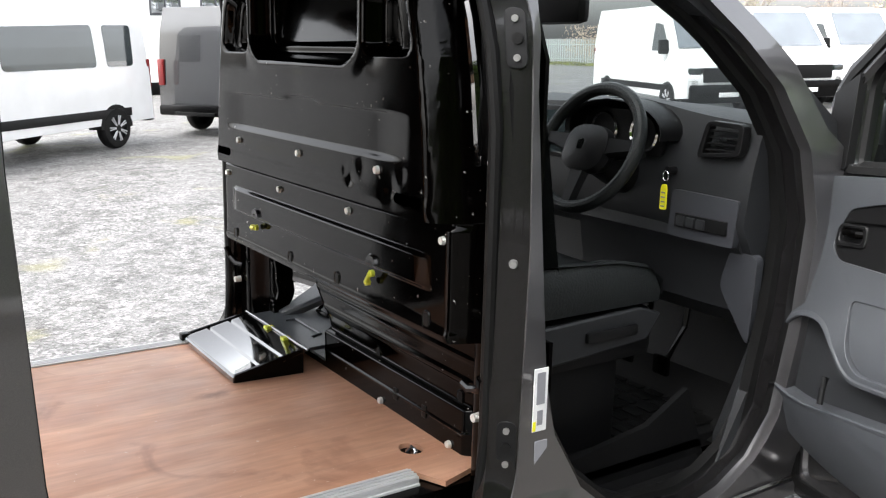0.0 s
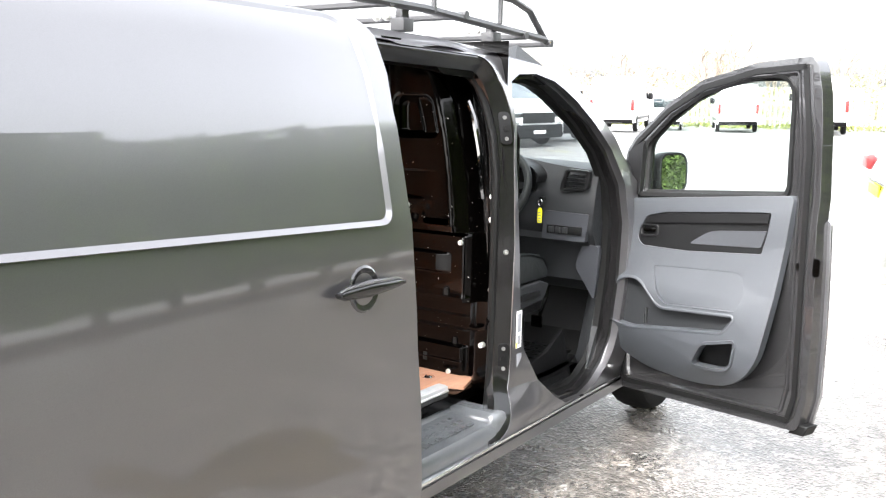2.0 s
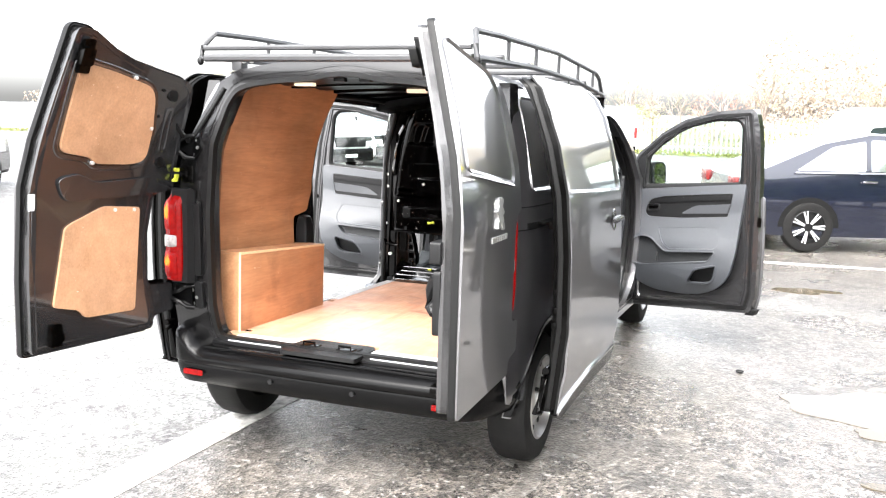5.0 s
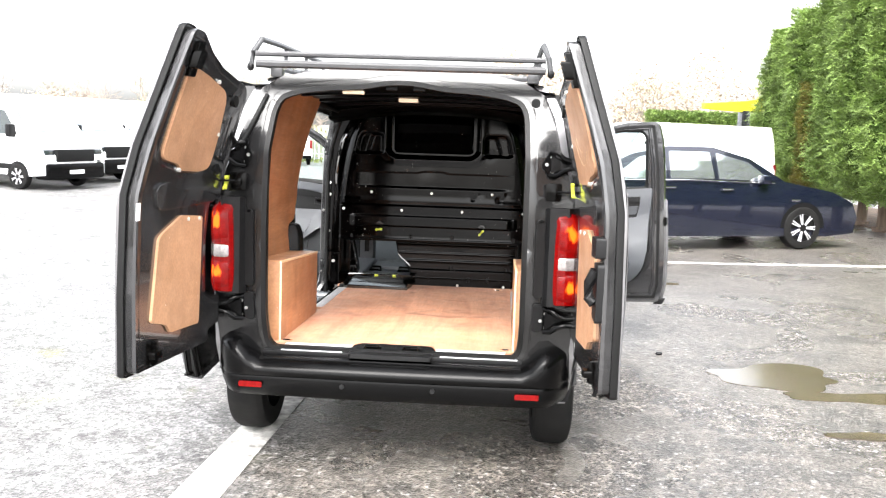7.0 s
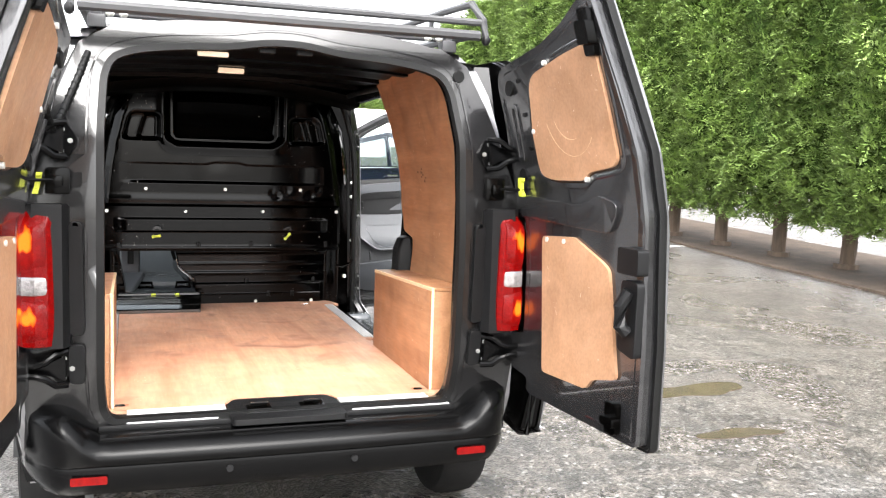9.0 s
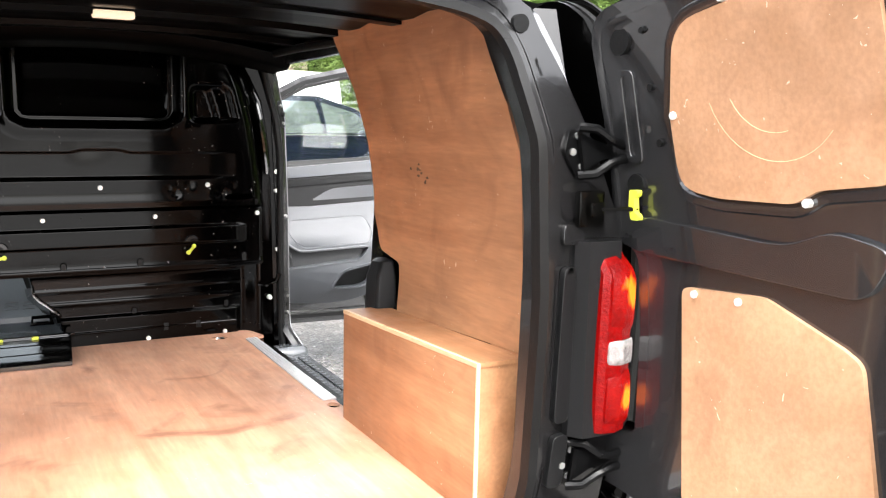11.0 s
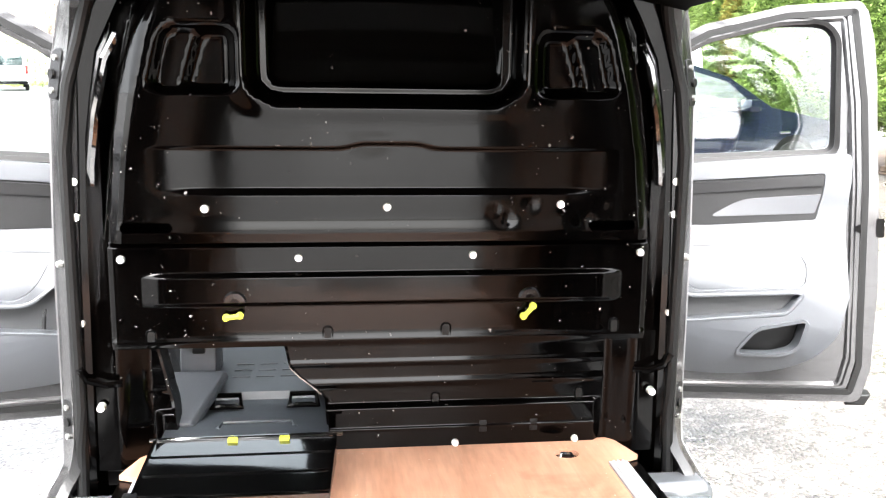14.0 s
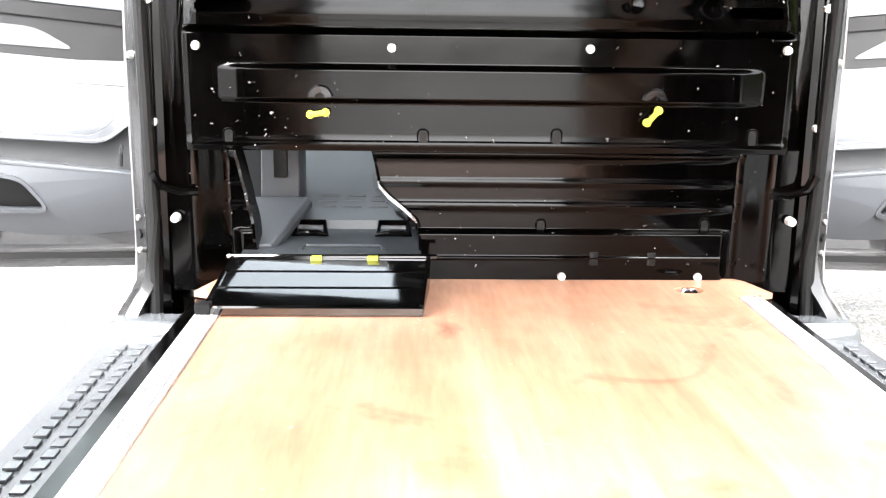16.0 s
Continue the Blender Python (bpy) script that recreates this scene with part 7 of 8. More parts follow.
part("mat_sheet", mat_bm, M_RUBBER, mat)
for i in range(5):
    for j in range(6):
        part("mat_rib", box(B(), 0.25 + 0.08 * i, 0.31 + 0.08 * i, 2.96 + 0.06 * j, 2.99 + 0.06 * j, 0.556, 0.561, 0.002), M_RUBBER, mat, smooth=0)
pedals = thing("pedals", VAN, "worn dark metal foot pedals", "pedal")
for x in (0.25, 0.37, 0.52):
    part("pedal", tube(box(B(), x - 0.03, x + 0.03, 3.20, 3.215, 0.66, 0.72, 0.006, None), [(x, 3.22, 0.69), (x, 3.30, 0.80), (x, 3.33, 1.0)], 0.009, 6), M_STEEL if x != 0.25 else M_RUBBER, pedals)
MX, MZ = 0.41, 1.735
imirror = thing("interior_mirror", VAN, "black interior mirror on the windscreen header", "mirror")
part("mirror_case", box(B(), MX - 0.10, MX + 0.10, 2.80, 2.845, MZ - 0.042, MZ + 0.042, 0.02), M_PLASTIC, imirror)
part("mirror_arm", tube(B(), [(MX, 2.84, MZ + 0.02), (MX, 2.86, MZ + 0.06), (MX, 2.83, MZ + 0.11)], 0.02, 8), M_PLASTIC, imirror)


# ---- ground ----
def fall(y):
    """The yard drops gently towards its far fence."""
    return -0.9 * min(1.0, max(0.0, (y - 25) / 22))


gb = B()
gx = [-400, -60, -25, -12, -6, -3, 0, 3, 6, 9, 12, 25, 60, 400]
gy = [-400, -60, -25, -12, -6, -3, 0, 3, 6, 9, 12, 18, 25, 36, 47, 60, 400]
gv = [[gb.verts.new((x, y, fall(y))) for y in gy] for x in gx]
for i in range(len(gx) - 1):
    for j in range(len(gy) - 1):
        gb.faces.new((gv[i][j], gv[i + 1][j], gv[i + 1][j + 1], gv[i][j + 1]))
ground = tagged(part("ground", gb, M_ROAD, None), "wet grey tarmac car park with gravelly patches", "ground", kind="structure")


def blob(cx, cy, rx, ry, z0, z1, seed, n=40, rough=0.25):
    rnd = random.Random(seed)
    ph = [rnd.uniform(0, math.tau) for _ in range(5)]
    pts = []
    for k in range(n):
        a = math.tau * k / n
        r = 1 + rough * sum(math.sin((m + 2) * a + ph[m]) / (m + 1.5) for m in range(5))
        pts.append((cx + rx * r * math.cos(a), cy + ry * r * math.sin(a)))
    return plate(pts, [], z0, z1, lambda u, v, w: (u, v, w))


for pts in ([(-1.05, -2.6), (-0.80, -2.6), (-0.70, 0.7), (-0.62, 3.4), (-0.86, 3.4), (-0.92, 0.6)], [(-6, 7.0), (3.4, 7.78), (12, 9.1), (12, 9.22), (3.4, 7.9), (-6, 7.12)]):
    tagged(part("painted_line", plate(pts, [], 0.0, 0.004, lambda u, v, w: (u, v, w)), M_LINE, None), "worn white painted parking line", "road marking", kind="structure")
for k, (cx, cy, rx, ry) in enumerate(((2.55, 2.2, 0.50, 0.30), (2.95, 1.75, 0.42, 0.13), (2.2, 6.0, 0.30, 0.14), (2.75, 0.95, 0.22, 0.08))):
    tagged(part("puddle", blob(cx, cy, rx, ry, 0.0, 0.004 + 0.0007 * k, k, 90, 0.3), M_PUDDLE, None), "shallow brown rain puddle on tarmac", "puddle", kind="structure")
tagged(part("hedge_bank", blob(8.7, 7.0, 1.25, 16.0, 0.0, 0.03, 9, 60, 0.04), M_MUD, None), "bare brown soil strip under the hedge", "soil", kind="structure")
st = thing("stone", pose(1.79, 2.69, 0.0), "small loose grey stone on tarmac", "stone")
part("stone_body", sphere(B(), (0, 0, 0.012), 0.02, (1.5, 1, 0.7), 8), M_RUBBER, st)


# ---- conifer hedge ----
def crown_mesh(seed, w, h0, h1, plumes, depth=0.9):
    """Flat feathery plumes over an uneven clipped crown: each a drooping spray of scaly leaflets."""
    rnd = np.random.default_rng(seed)
    v, f = [], []
    for _ in range(plumes):
        a, t = rnd.uniform(0, math.tau), rnd.uniform(0, 1) ** 0.92
        z = h0 + (h1 - h0) * t
        r = w * (0.84 + 0.10 * math.sin(3 * a + seed + z * 1.1) + 0.07 * math.sin(z * 5 + a * 4)) * (1 - 0.22 * t ** 4) * (0.72 + 0.28 * min(1, t * 7)) * rnd.uniform(0.86, 1.05)
        o = np.array((r * math.cos(a), r * math.sin(a) * depth, z))
        out = np.array((math.cos(a), math.sin(a), 0.0))
        ax = out + np.array((0, 0, rnd.uniform(-0.25, 0.75))) + rnd.normal(0, 0.30, 3)
        ax /= np.linalg.norm(ax)
        sd = np.cross(ax, (0, 0, 1.0)) + rnd.normal(0, 0.3, 3)
        sd /= np.linalg.norm(sd) + 1e-6
        ln = rnd.uniform(0.16, 0.32)
        for q in range(13):
            k = q / 12
            at = o + ax * (ln * (k - 0.4)) + np.array((0, 0, -0.10 * ln * (k * 1.6) ** 2))
            sg = 1 if q % 2 else -1
            dd = ax * 0.75 + sd * sg * (0.75 - 0.5 * k) + rnd.normal(0, 0.18, 3)
            dd /= np.linalg.norm(dd)
            ss = np.cross(dd, np.cross(ax, sd)) + rnd.normal(0, 0.25, 3)
            ss /= np.linalg.norm(ss) + 1e-6
            l2 = ln * (0.46 - 0.26 * k) * rnd.uniform(0.7, 1.1)
            wd = l2 * 0.15
            i0 = len(v)
            v += [tuple(at), tuple(at + dd * l2 * 0.45 + ss * wd), tuple(at + dd * l2), tuple(at + dd * l2 * 0.45 - ss * wd)]
            f.append((i0, i0 + 1, i0 + 2, i0 + 3))
    me = bpy.data.meshes.new("crown")
    me.from_pydata(v, [], f)
    return me


def conifer(seed, mat=M_LEAF):
    root = thing("conifer_tree", Matrix.Identity(4), "tall clipped green conifer in the boundary hedge", "tree", "hedge trees")
    me = crown_mesh(seed, 1.15, 0.5, 4.25, 6500)
    me.materials.append(mat)
    cr = new("crown", me)
    cr.parent = root
    # closed lump in a darker green than the leaves, filling the crown behind the plumes
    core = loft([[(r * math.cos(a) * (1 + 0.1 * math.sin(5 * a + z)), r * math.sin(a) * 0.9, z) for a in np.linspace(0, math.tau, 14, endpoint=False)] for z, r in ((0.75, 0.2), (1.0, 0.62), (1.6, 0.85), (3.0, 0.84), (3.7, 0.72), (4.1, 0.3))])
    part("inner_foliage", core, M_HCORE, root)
    tr = B()
    tube(tr, [(0, 0, -0.02), (0.02, 0, 0.3), (0.0, 0.03, 0.8), (0.02, 0, 1.6)], 0.10, 9)
    tube(tr, [(0, 0, -0.02), (0.0, 0, 0.08)], 0.16, 9)
    tube(tr, [(0.02, 0, 0.6), (0.25, 0.1, 1.0), (0.5, 0.2, 1.5)], 0.035, 6)
    tube(tr, [(0.02, 0, 0.5), (-0.2, -0.2, 0.95), (-0.4, -0.4, 1.5)], 0.035, 6)
    part("trunk", tr, M_BARK, root)
    return root


cons = [conifer(k) for k in range(3)]
hedge_line = [(lerp(y, (-9, 7.6, 9.4, 11.2, 14.0, 16.0, 20.5), (8.6, 8.25, 8.08, 7.82, 7.55, 7.65, 8.1)), y) for y in np.arange(-8.4, 20.6, 1.12)]
rh = random.Random(5)
for k, (x, y) in enumerate(hedge_line):
    h = 1.06 - 0.02 * max(0.0, y - 13)
    m = pose(x + rh.uniform(-0.12, 0.12), y, 0, 0, 0, rh.uniform(0, 360)) @ Matrix.Diagonal((1, 1, h * rh.uniform(0.97, 1.03), 1))
    if k < 3:
        cons[k].matrix_world = m
    else:
        copy_thing(cons[k % 3], m)


for k in range(5):
    copy_thing(cons[k % 3], pose(6.6 + 0.85 * k, 31.0 + 0.25 * k, fall(31.0 + 0.25 * k), 0, 0, 50 * k) @ Matrix.Diagonal((0.8, 0.8, 0.60, 1)))
gold = tagged(copy_thing(cons[1], pose(7.2, 15.4, 0, 0, 0, 20) @ Matrix.Diagonal((0.55, 0.55, 0.62, 1))), "yellowing conifer in the boundary hedge", "tree", "hedge trees")
for ob in gold.children:
    if ob.name.startswith("crown"):
        ob.data = ob.data.copy()
        ob.data.materials[0] = M_LEAF2


# ---- bare trees, thicket, fence ----
def bare_tree(name, seed, h, bud, label, levels=4):
    rnd = random.Random(seed)
    root = thing(name, Matrix.Identity(4), label, "tree", "far trees")
    tb = B()
    tips = []

    def grow(p, d, ln, r, lev):
        q = p + d * ln
        mid = p.lerp(q, 0.5) + Vector((rnd.gauss(0, 1), rnd.gauss(0, 1), rnd.gauss(0, 1))) * ln * 0.06
        tube(tb, [p, mid, q], r, 5 if lev < 2 else 3)
        tips.append((q, lev))
        if lev < levels:
            for _ in range(3 if lev else 5):
                nd = (d + Vector((rnd.gauss(0, 0.55), rnd.gauss(0, 0.55), rnd.gauss(0.15, 0.35)))).normalized()
                grow(p.lerp(q, rnd.uniform(0.45, 1.0)), nd, ln * rnd.uniform(0.55, 0.8), r * 0.55, lev + 1)

    grow(Vector((0, 0, -0.05)), Vector((0, 0, 1)), h * 0.34, h * 0.017, 0)
    part("trunk", tb, M_TWIG, root)
    v, f = [], []
    nr = np.random.default_rng(seed)
    for q, lev in tips:
        if lev < 2:
            continue
        for _ in range(4):
            o = np.array(q) + nr.normal(0, h * 0.03, 3)
            a, c = nr.normal(0, 1, 3), nr.normal(0, 1, 3)
            a, c = a / np.linalg.norm(a) * h * 0.008, c / np.linalg.norm(c) * h * 0.004
            i0 = len(v)
            v += [tuple(o - a), tuple(o + c), tuple(o + a), tuple(o - c)]
            f.append((i0, i0 + 1, i0 + 2, i0 + 3))
    me = bpy.data.meshes.new("crown")
    me.from_pydata(v, [], f)
    me.materials.append(bud)
    cr = new("crown", me)
    cr.parent = root
    return root


t1 = bare_tree("bare_tree", 1, 8.0, M_BUD, "leafless early-spring tree beyond the fence")
t2 = bare_tree("bare_tree", 2, 7.0, M_BUDG, "leafless early-spring tree with green buds")
t3 = bare_tree("copper_tree", 3, 6.0, M_RUST, "small copper-red tree beyond the fence")
rt = random.Random(11)
first = {0: True, 1: True}
for k in range(34):
    x = -52 + k * 2.5 + rt.uniform(-1.5, 1.5)
    y = 58 + rt.uniform(-3, 8)
    src = (t1, t2)[k % 2]
    sc = rt.uniform(0.7, 1.15)
    m = pose(x, y, fall(y), 0, 0, rt.uniform(0, 360)) @ Matrix.Scale(sc, 4)
    if first[k % 2]:
        src.matrix_world, first[k % 2] = m, False
    else:
        c = copy_thing(src, m)
        c.scale = (sc, sc, sc)
t3.matrix_world = pose(-2.8, 54, fall(54)) @ Matrix.Scale(1.05, 4)


def leaf_stuff(name, mat, boxes, per, size, seed, label):
    nr = np.random.default_rng(seed)
    v, f = [], []
    for x0, x1, y0, y1, h in boxes:
        for _ in range(per):
            x, y = nr.uniform(x0, x1), nr.uniform(y0, y1)
            top = h * (0.72 + 0.28 * math.sin(x * 0.9 + seed) * math.sin(x * 0.37 + 1.3 * seed))
            o = np.array((x, y, fall(y) + top * nr.uniform(0, 1) ** 0.7))
            a, c = nr.normal(0, 1, 3), nr.normal(0, 1, 3)
            a, c = a / np.linalg.norm(a) * size, c / np.linalg.norm(c) * size * 0.45
            i0 = len(v)
            v += [tuple(o - a), tuple(o + c), tuple(o + a), tuple(o - c)]
            f.append((i0, i0 + 1, i0 + 2, i0 + 3))
    me = bpy.data.meshes.new(name)
    me.from_pydata(v, [], f)
    me.materials.append(mat)
    return tagged(new(name, me), label, name.replace("_", " "), kind="stuff")


leaf_stuff("thicket", M_BUD, [(-1, 24, 58, 70, 9.0), (-65, -18, 60, 68, 4.5), (16, 45, 30, 45, 7)], 26000, 0.15, 4, "brown leafless thicket on the bank behind the yard")
leaf_stuff("thicket", M_BUDG, [(-20, -3, 54, 60, 3.0), (-3, 24, 54, 57, 2.4)], 14000, 0.1, 6, "olive undergrowth behind the palisade fence")
leaf_stuff("verge_grass", M_GRASS, [(-60, 16, 50.0, 52.6, 0.30)], 12000, 0.09, 7, "rough yellow-green grass along the fence")
fence = thing("palisade_fence", Matrix.Identity(4), "pale galvanised steel palisade fence at the yard edge", "fence")
pale = None
for k in range(258):
    x = -58 + k * 0.28
    y = 52.0
    if pale is None:
        pb = loft([[(dx, dy, z) for dx, dy in ((-0.035, 0), (-0.012, 0.012), (0.012, 0.012), (0.035, 0), (0, -0.012))] for z in (0.05, 1.95)] + [[(dx * 0.3, dy, 2.1) for dx, dy in ((-0.035, 0), (-0.012, 0.012), (0.012, 0.012), (0.035, 0), (0, -0.012))]])
        pale = part("pale", pb, M_FENCE, fence, smooth=0)
        pale.location = (x, y, fall(y))
    else:
        o = new("pale", pale.data)
        o.parent, o.location = fence, (x, y, fall(y))
for z in (0.5, 1.65):
    part("rail", box(B(), -58, 14.3, 52.03, 52.07, fall(52) + z - 0.025, fall(52) + z + 0.025), M_FENCE, fence)


# ---- vehicles round about ----
def vehicle(name, m, label, prof, W, mat, wins, wheels, r, extras, tumble=(1.0, 2.0, 0.12), group="", bev=0.07, cat="van", glass=M_DKGLASS):
    """A parked vehicle: y is ahead. prof: side outline; wins: side windows; wheels: (y, ...) axles."""
    root = thing(name, m, label, cat, group)
    z0, z1, tk = tumble
    wx = lambda v: W / 2 - tk * max(0.0, (v - z0) / (z1 - z0)) ** 1.5
    zr = [p[1] for p in prof]
    cvs = list(np.linspace(min(zr) + 0.1, max(zr) - 0.05, 9))
    bm_ = plate(prof, [], -1, 1, lambda u, v, w: (w * wx(v), u, v), (), cvs)
    part("body", bm_, mat, root, smooth=35, bevel=bev)
    for s_ in (1, -1):
        for wv in wins:
            g = part("side_window", plate(wv, [], -0.01, 0.006, lambda u, v, w: (s_ * (wx(v) + w), u, v), (), cvs), glass, root, smooth=0)
        for wy in wheels:
            part("wheel_arch", plate(arc(wy, r, r * 1.16, 0, 180, 14), [], -0.25, 0.004, lambda u, v, w: (s_ * (wx(v) + w), u, v)), M_RUBBER, root, smooth=0)
            wheel((s_ * (W / 2 - 0.075), wy, r), s_, r, 0.2, steel=False, root=root)
    for nm, mt, bx_ in extras:
        part(nm, box(B(), *bx_), mt, root)
    return root


def white_van(m, label, sc=1.0, mat=None, side_glass=False, dark_low=False):
    prof = [(0.0, 0.42), (0.02, 0.9), (0.06, 2.0), (0.14, 2.42), (3.6, 2.46), (4.0, 2.36), (4.75, 1.45), (5.35, 1.18), (5.5, 0.85), (5.5, 0.40), (5.0, 0.36)]
    door_glass = [(3.62, 1.42), (4.55, 1.42), (4.06, 2.02), (3.66, 2.06)]
    wins = [door_glass]
    if side_glass:
        wins.append(fillet([(1.35, 1.35, 0.08), (3.3, 1.35, 0.08), (3.35, 1.98, 0.08), (1.35, 2.02, 0.08)]))
        wins.append(fillet([(0.45, 1.35, 0.08), (1.1, 1.35, 0.08), (1.1, 2.02, 0.08), (0.4, 2.02, 0.08)]))
    ex = [("rear_bumper", M_BUMPER, (-0.95, 0.95, -0.08, 0.12, 0.38, 0.58, 0.04)), ("front_bumper", M_BUMPER, (-0.96, 0.96, 5.10, 5.56, 0.28, 0.70, 0.08)), ("bumper_corner", M_BUMPER, (0.66, 0.97, 5.05, 5.50, 0.34, 0.86, 0.08)), ("bumper_corner", M_BUMPER, (-0.97, -0.66, 5.05, 5.50, 0.34, 0.86, 0.08)), ("front_plate", M_LINEN, (-0.24, 0.24, 5.555, 5.57, 0.42, 0.52, 0.004)),
          ("grille", M_RUBBER, (-0.62, 0.62, 5.36, 5.545, 0.74, 1.06, 0.03)), ("tail_lamp", M_TAILRED, (0.84, 0.99, -0.01, 0.10, 0.95, 1.45, 0.02)), ("tail_lamp", M_TAILRED, (-0.99, -0.84, -0.01, 0.10, 0.95, 1.45, 0.02)),
          ("headlamp", M_DKGLASS, (0.62, 0.96, 5.28, 5.47, 0.82, 1.06, 0.04)), ("headlamp", M_DKGLASS, (-0.96, -0.62, 5.28, 5.47, 0.82, 1.06, 0.04)),
          ("mirror", M_PLASTIC, (0.98, 1.2, 4.36, 4.5, 1.35, 1.68, 0.04)), ("mirror", M_PLASTIC, (-1.2, -0.98, 4.36, 4.5, 1.35, 1.68, 0.04)),
          ("rub_strip", M_PLASTIC, (0.985, 1.012, 0.6, 4.6, 0.52, 0.66, 0.01)), ("rub_strip", M_PLASTIC, (-1.012, -0.985, 0.6, 4.6, 0.52, 0.66, 0.01)),
          ("rear_window", M_DKGLASS, (0.12, 0.78, -0.004, 0.06, 1.42, 1.95, 0.01)) if side_glass else ("rear_step", M_PLASTIC, (-0.5, 0.5, -0.12, -0.05, 0.40, 0.46, 0.01))]
    v = vehicle("parked_van", m @ Matrix.Scale(sc, 4), label, prof, 2.0, mat or M_WHITE, wins, (1.0, 4.55), 0.34, ex, (1.1, 2.5, 0.14), "parked vans")
    part("windscreen", loft([[(x, y, z) for x in np.linspace(-w, w, 7)] for y, z, w in ((4.06, 2.31, 0.74), (4.4, 1.90, 0.80), (4.74, 1.49, 0.86))], closed=False), M_SKYGLASS, v)
    return v


def face(x, y, hx, hy):
    """Pose at x, y with y-axis along hx, hy."""
    return pose(x, y, fall(y), 0, 0, math.degrees(math.atan2(-hx, hy)))


white_van(face(-12.34, 4.73, 0.597, -0.80), "white minibus with tinted side windows parked on gravel", 0.86, side_glass=True)
white_van(face(-12.0, 6.05, -0.45, 0.89), "black panel van parked on gravel", 0.84, M_BLACKP)
for k, (x, y) in enumerate(((-13.6, 17.2), (-13.6, 19.7), (-13.4, 22.2), (-13.6, 24.8))):
    white_van(face(x, y, 0.93, -0.36), "white panel van in a row of parked vans", 0.86)
white_van(face(-13.5, 35, -0.25, 1), "white panel van parked by the fence", 0.95)
small = white_van(face(-14.6, 44, -0.33, 0.94), "small white van with a dark tailgate window by the fence", 0.82)
part("rear_window", box(B(), -0.74, 0.74, -0.02, 0.10, 1.42, 2.02, 0.02), M_DKGLASS, small)
white_van(face(-10.9, 44, -0.36, 0.93), "white panel van parked rear outward by the fence", 0.96)
white_van(face(-7.0, 44, -0.28, 0.96), "tall white box van parked rear outward by the fence", 1.1)
wv = white_van(face(5.7, 15.2, -0.9, -0.43), "white panel van parked behind the blue car", 0.77)


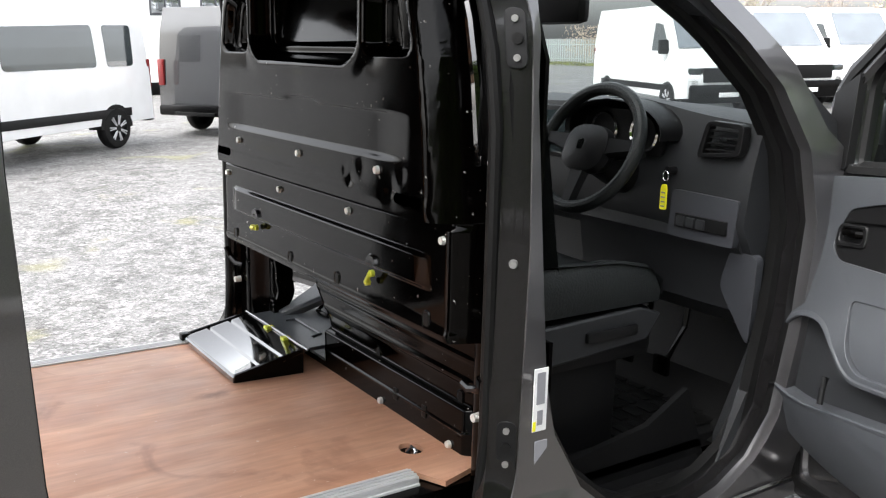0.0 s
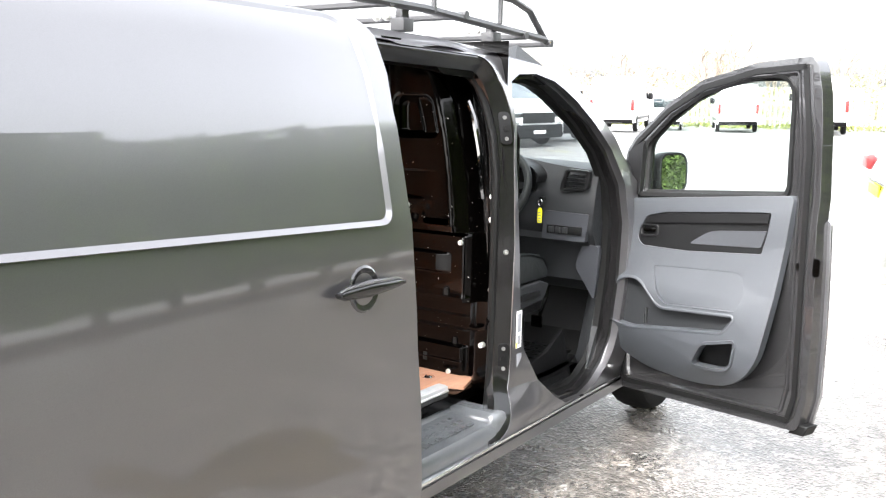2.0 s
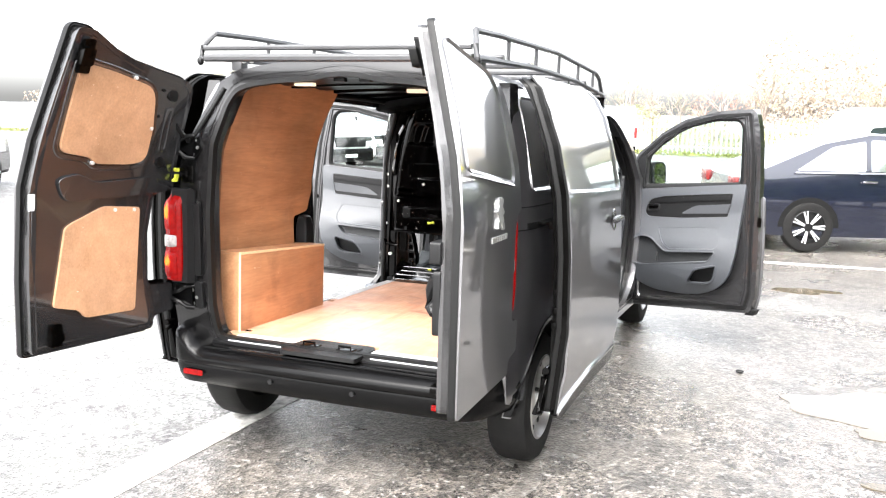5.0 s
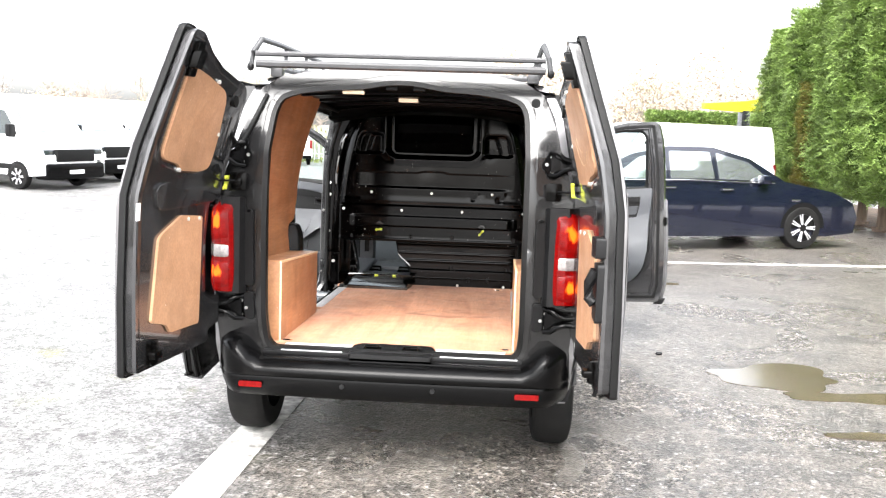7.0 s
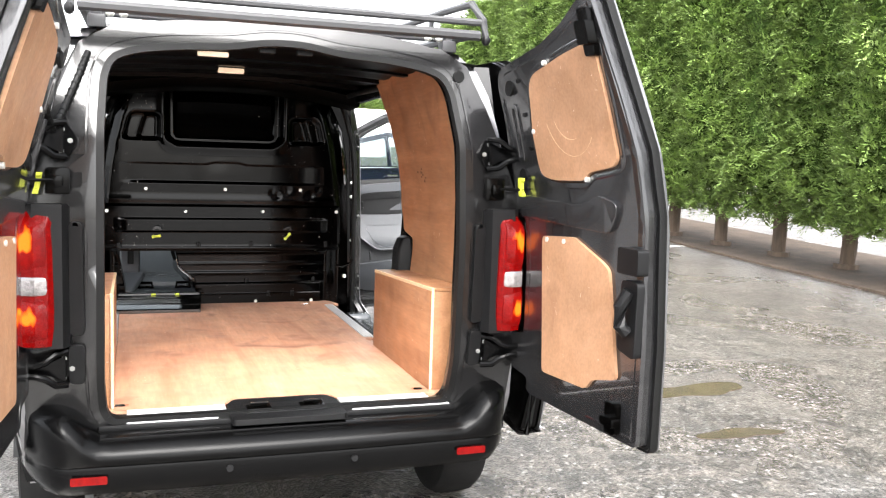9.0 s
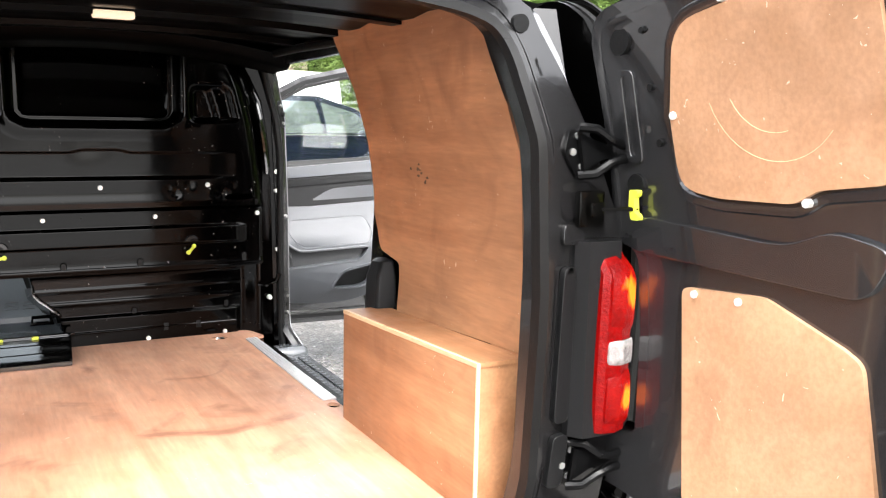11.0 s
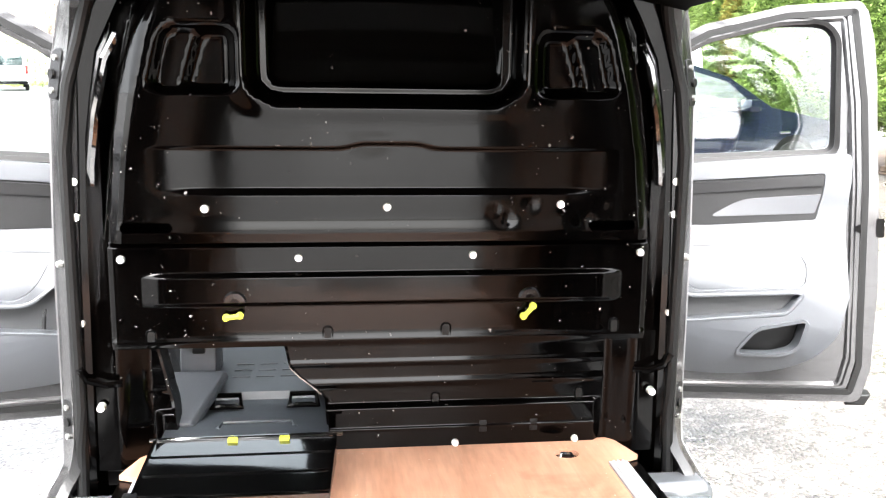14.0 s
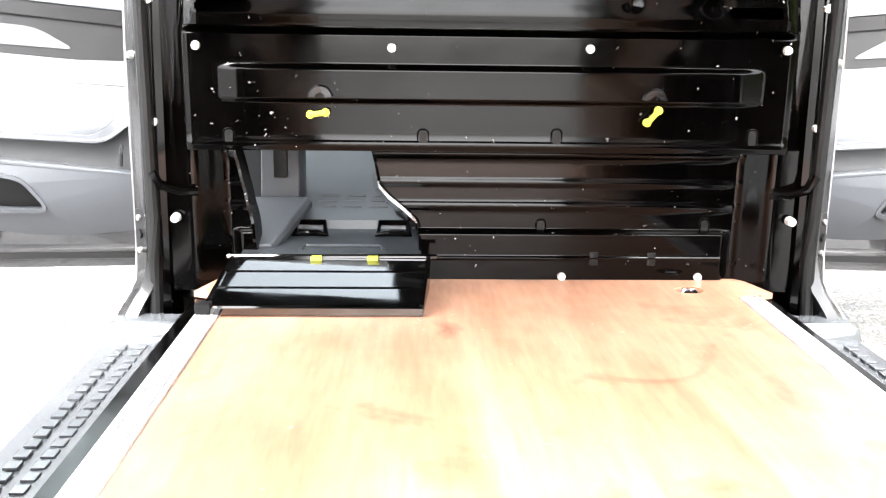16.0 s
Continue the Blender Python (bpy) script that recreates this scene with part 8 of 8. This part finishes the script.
def saloon(m, label, mat):
    prof = [(0.0, 0.42), (-0.02, 0.62), (0.05, 0.95), (0.35, 1.06), (1.15, 1.40), (1.75, 1.52), (2.5, 1.52), (3.1, 1.36), (3.65, 1.03), (4.5, 0.88), (4.85, 0.72), (4.95, 0.5), (4.9, 0.25), (4.4, 0.2), (0.5, 0.22), (0.1, 0.3)]
    wins = [fillet([(0.78, 1.06, 0.03), (1.65, 1.06, 0.02), (1.68, 1.44, 0.03), (1.25, 1.36, 0.05)]), fillet([(1.72, 1.06, 0.02), (2.45, 1.06, 0.02), (2.42, 1.45, 0.03), (1.75, 1.455, 0.03)]), fillet([(2.52, 1.06, 0.02), (3.42, 1.03, 0.04), (3.05, 1.31, 0.04), (2.52, 1.44, 0.02)])]
    ex = [("tail_lamp", M_TAILRED, (0.55, 0.90, -0.01, 0.22, 0.80, 0.96, 0.03)), ("tail_lamp", M_TAILRED, (-0.90, -0.55, -0.01, 0.22, 0.80, 0.96, 0.03)), ("headlamp", M_CLEAR, (0.58, 0.92, 4.55, 4.86, 0.62, 0.78, 0.05)), ("headlamp", M_CLEAR, (-0.92, -0.58, 4.55, 4.86, 0.62, 0.78, 0.05)),
          ("mirror", mat, (0.92, 1.08, 3.15, 3.3, 1.0, 1.13, 0.03)), ("mirror", mat, (-1.08, -0.92, 3.15, 3.3, 1.0, 1.13, 0.03)), ("door_handle", M_CHROME, (0.945, 0.965, 2.55, 2.73, 0.90, 0.925, 0.006)), ("door_handle", M_CHROME, (-0.965, -0.945, 2.55, 2.73, 0.90, 0.925, 0.006)), ("door_handle", M_CHROME, (0.945, 0.965, 1.6, 1.78, 0.92, 0.945, 0.006)), ("door_handle", M_CHROME, (-0.965, -0.945, 1.6, 1.78, 0.92, 0.945, 0.006)),
          ("vent_trim", M_CHROME, (0.945, 0.958, 3.75, 3.9, 0.74, 0.77, 0.004)), ("vent_trim", M_CHROME, (-0.958, -0.945, 3.75, 3.9, 0.74, 0.77, 0.004)), ("number_plate", M_YELTAG, (-0.26, 0.26, -0.03, -0.015, 0.60, 0.71, 0.003))]
    c = vehicle("parked_car", m, label, prof, 1.9, mat, wins, (0.95, 3.97), 0.335, ex, (0.75, 1.52, 0.26), bev=0.06, cat="car", glass=M_SKYGLASS)
    part("window_trim", tube(B(), [(0.93, 0.75, 1.035), (0.935, 2.0, 1.045), (0.93, 3.45, 1.01)], 0.008, 6), M_CHROME, c)
    part("window_trim", tube(B(), [(-0.93, 0.75, 1.035), (-0.935, 2.0, 1.045), (-0.93, 3.45, 1.01)], 0.008, 6), M_CHROME, c)
    return c


hb_ = Vector((2.95, 1.02)).normalized()
rr_ = Vector((hb_.y, -hb_.x))
o_ = Vector((2.20, 8.82)) - hb_ * 0.95 - rr_ * 0.85
saloon(face(o_.x, o_.y, hb_.x, hb_.y), "dark blue hatchback car with silver wheels parked side-on", M_BLUE)


# ---- white site cabin beyond the gravel ----
cabin = thing("site_cabin", face(-23.0, 9.4, -0.99, 0.32), "white clad site cabin with framed windows behind parked vans", "cabin")
part("wall", box(B(), -6, 6, 0.0, 3.0, 0.0, 4.2, 0.02), M_WHITE, cabin)
part("roof", box(B(), -6.1, 6.1, -0.1, 3.1, 4.2, 4.32, 0.03), M_FENCE, cabin)
for x in (-2.6, -0.35, 1.0, 3.4):
    fr_ = part("window", box(B(), x - 0.42, x + 0.42, -0.03, 0.01, 2.15, 3.0, 0.01), M_GREYTRIM, cabin)
    part("pane", box(B(), x - 0.36, x - 0.02, -0.038, -0.02, 2.22, 2.93, 0.004), M_SKYGLASS, fr_)
    part("pane", box(B(), x + 0.02, x + 0.36, -0.038, -0.02, 2.22, 2.93, 0.004), M_SKYGLASS, fr_)
part("base_skirt", box(B(), -6.02, 6.02, -0.02, 0.0, 0.0, 0.35, 0.004), M_BUMPER, cabin)
lift = thing("tipper_arm", VAN @ Matrix.Identity(4), "yellow painted steel lifting arm above the white van", "machine")
lift.matrix_world = face(7.2, 21.5, -0.95, -0.3)
part("mast", box(B(), -0.12, 0.12, 0.0, 0.25, 0.0, 2.35, 0.02), M_BLACKP, lift)
part("arm", loft([[(x, y, z) for x, z in ((-0.1, z0), (0.1, z0), (0.1, z1), (-0.1, z1))] for y, z0, z1 in ((-0.55, 2.32, 2.75), (0.1, 2.30, 2.62), (1.4, 2.36, 2.52))]), M_YELTAG, lift, bevel=0.02)
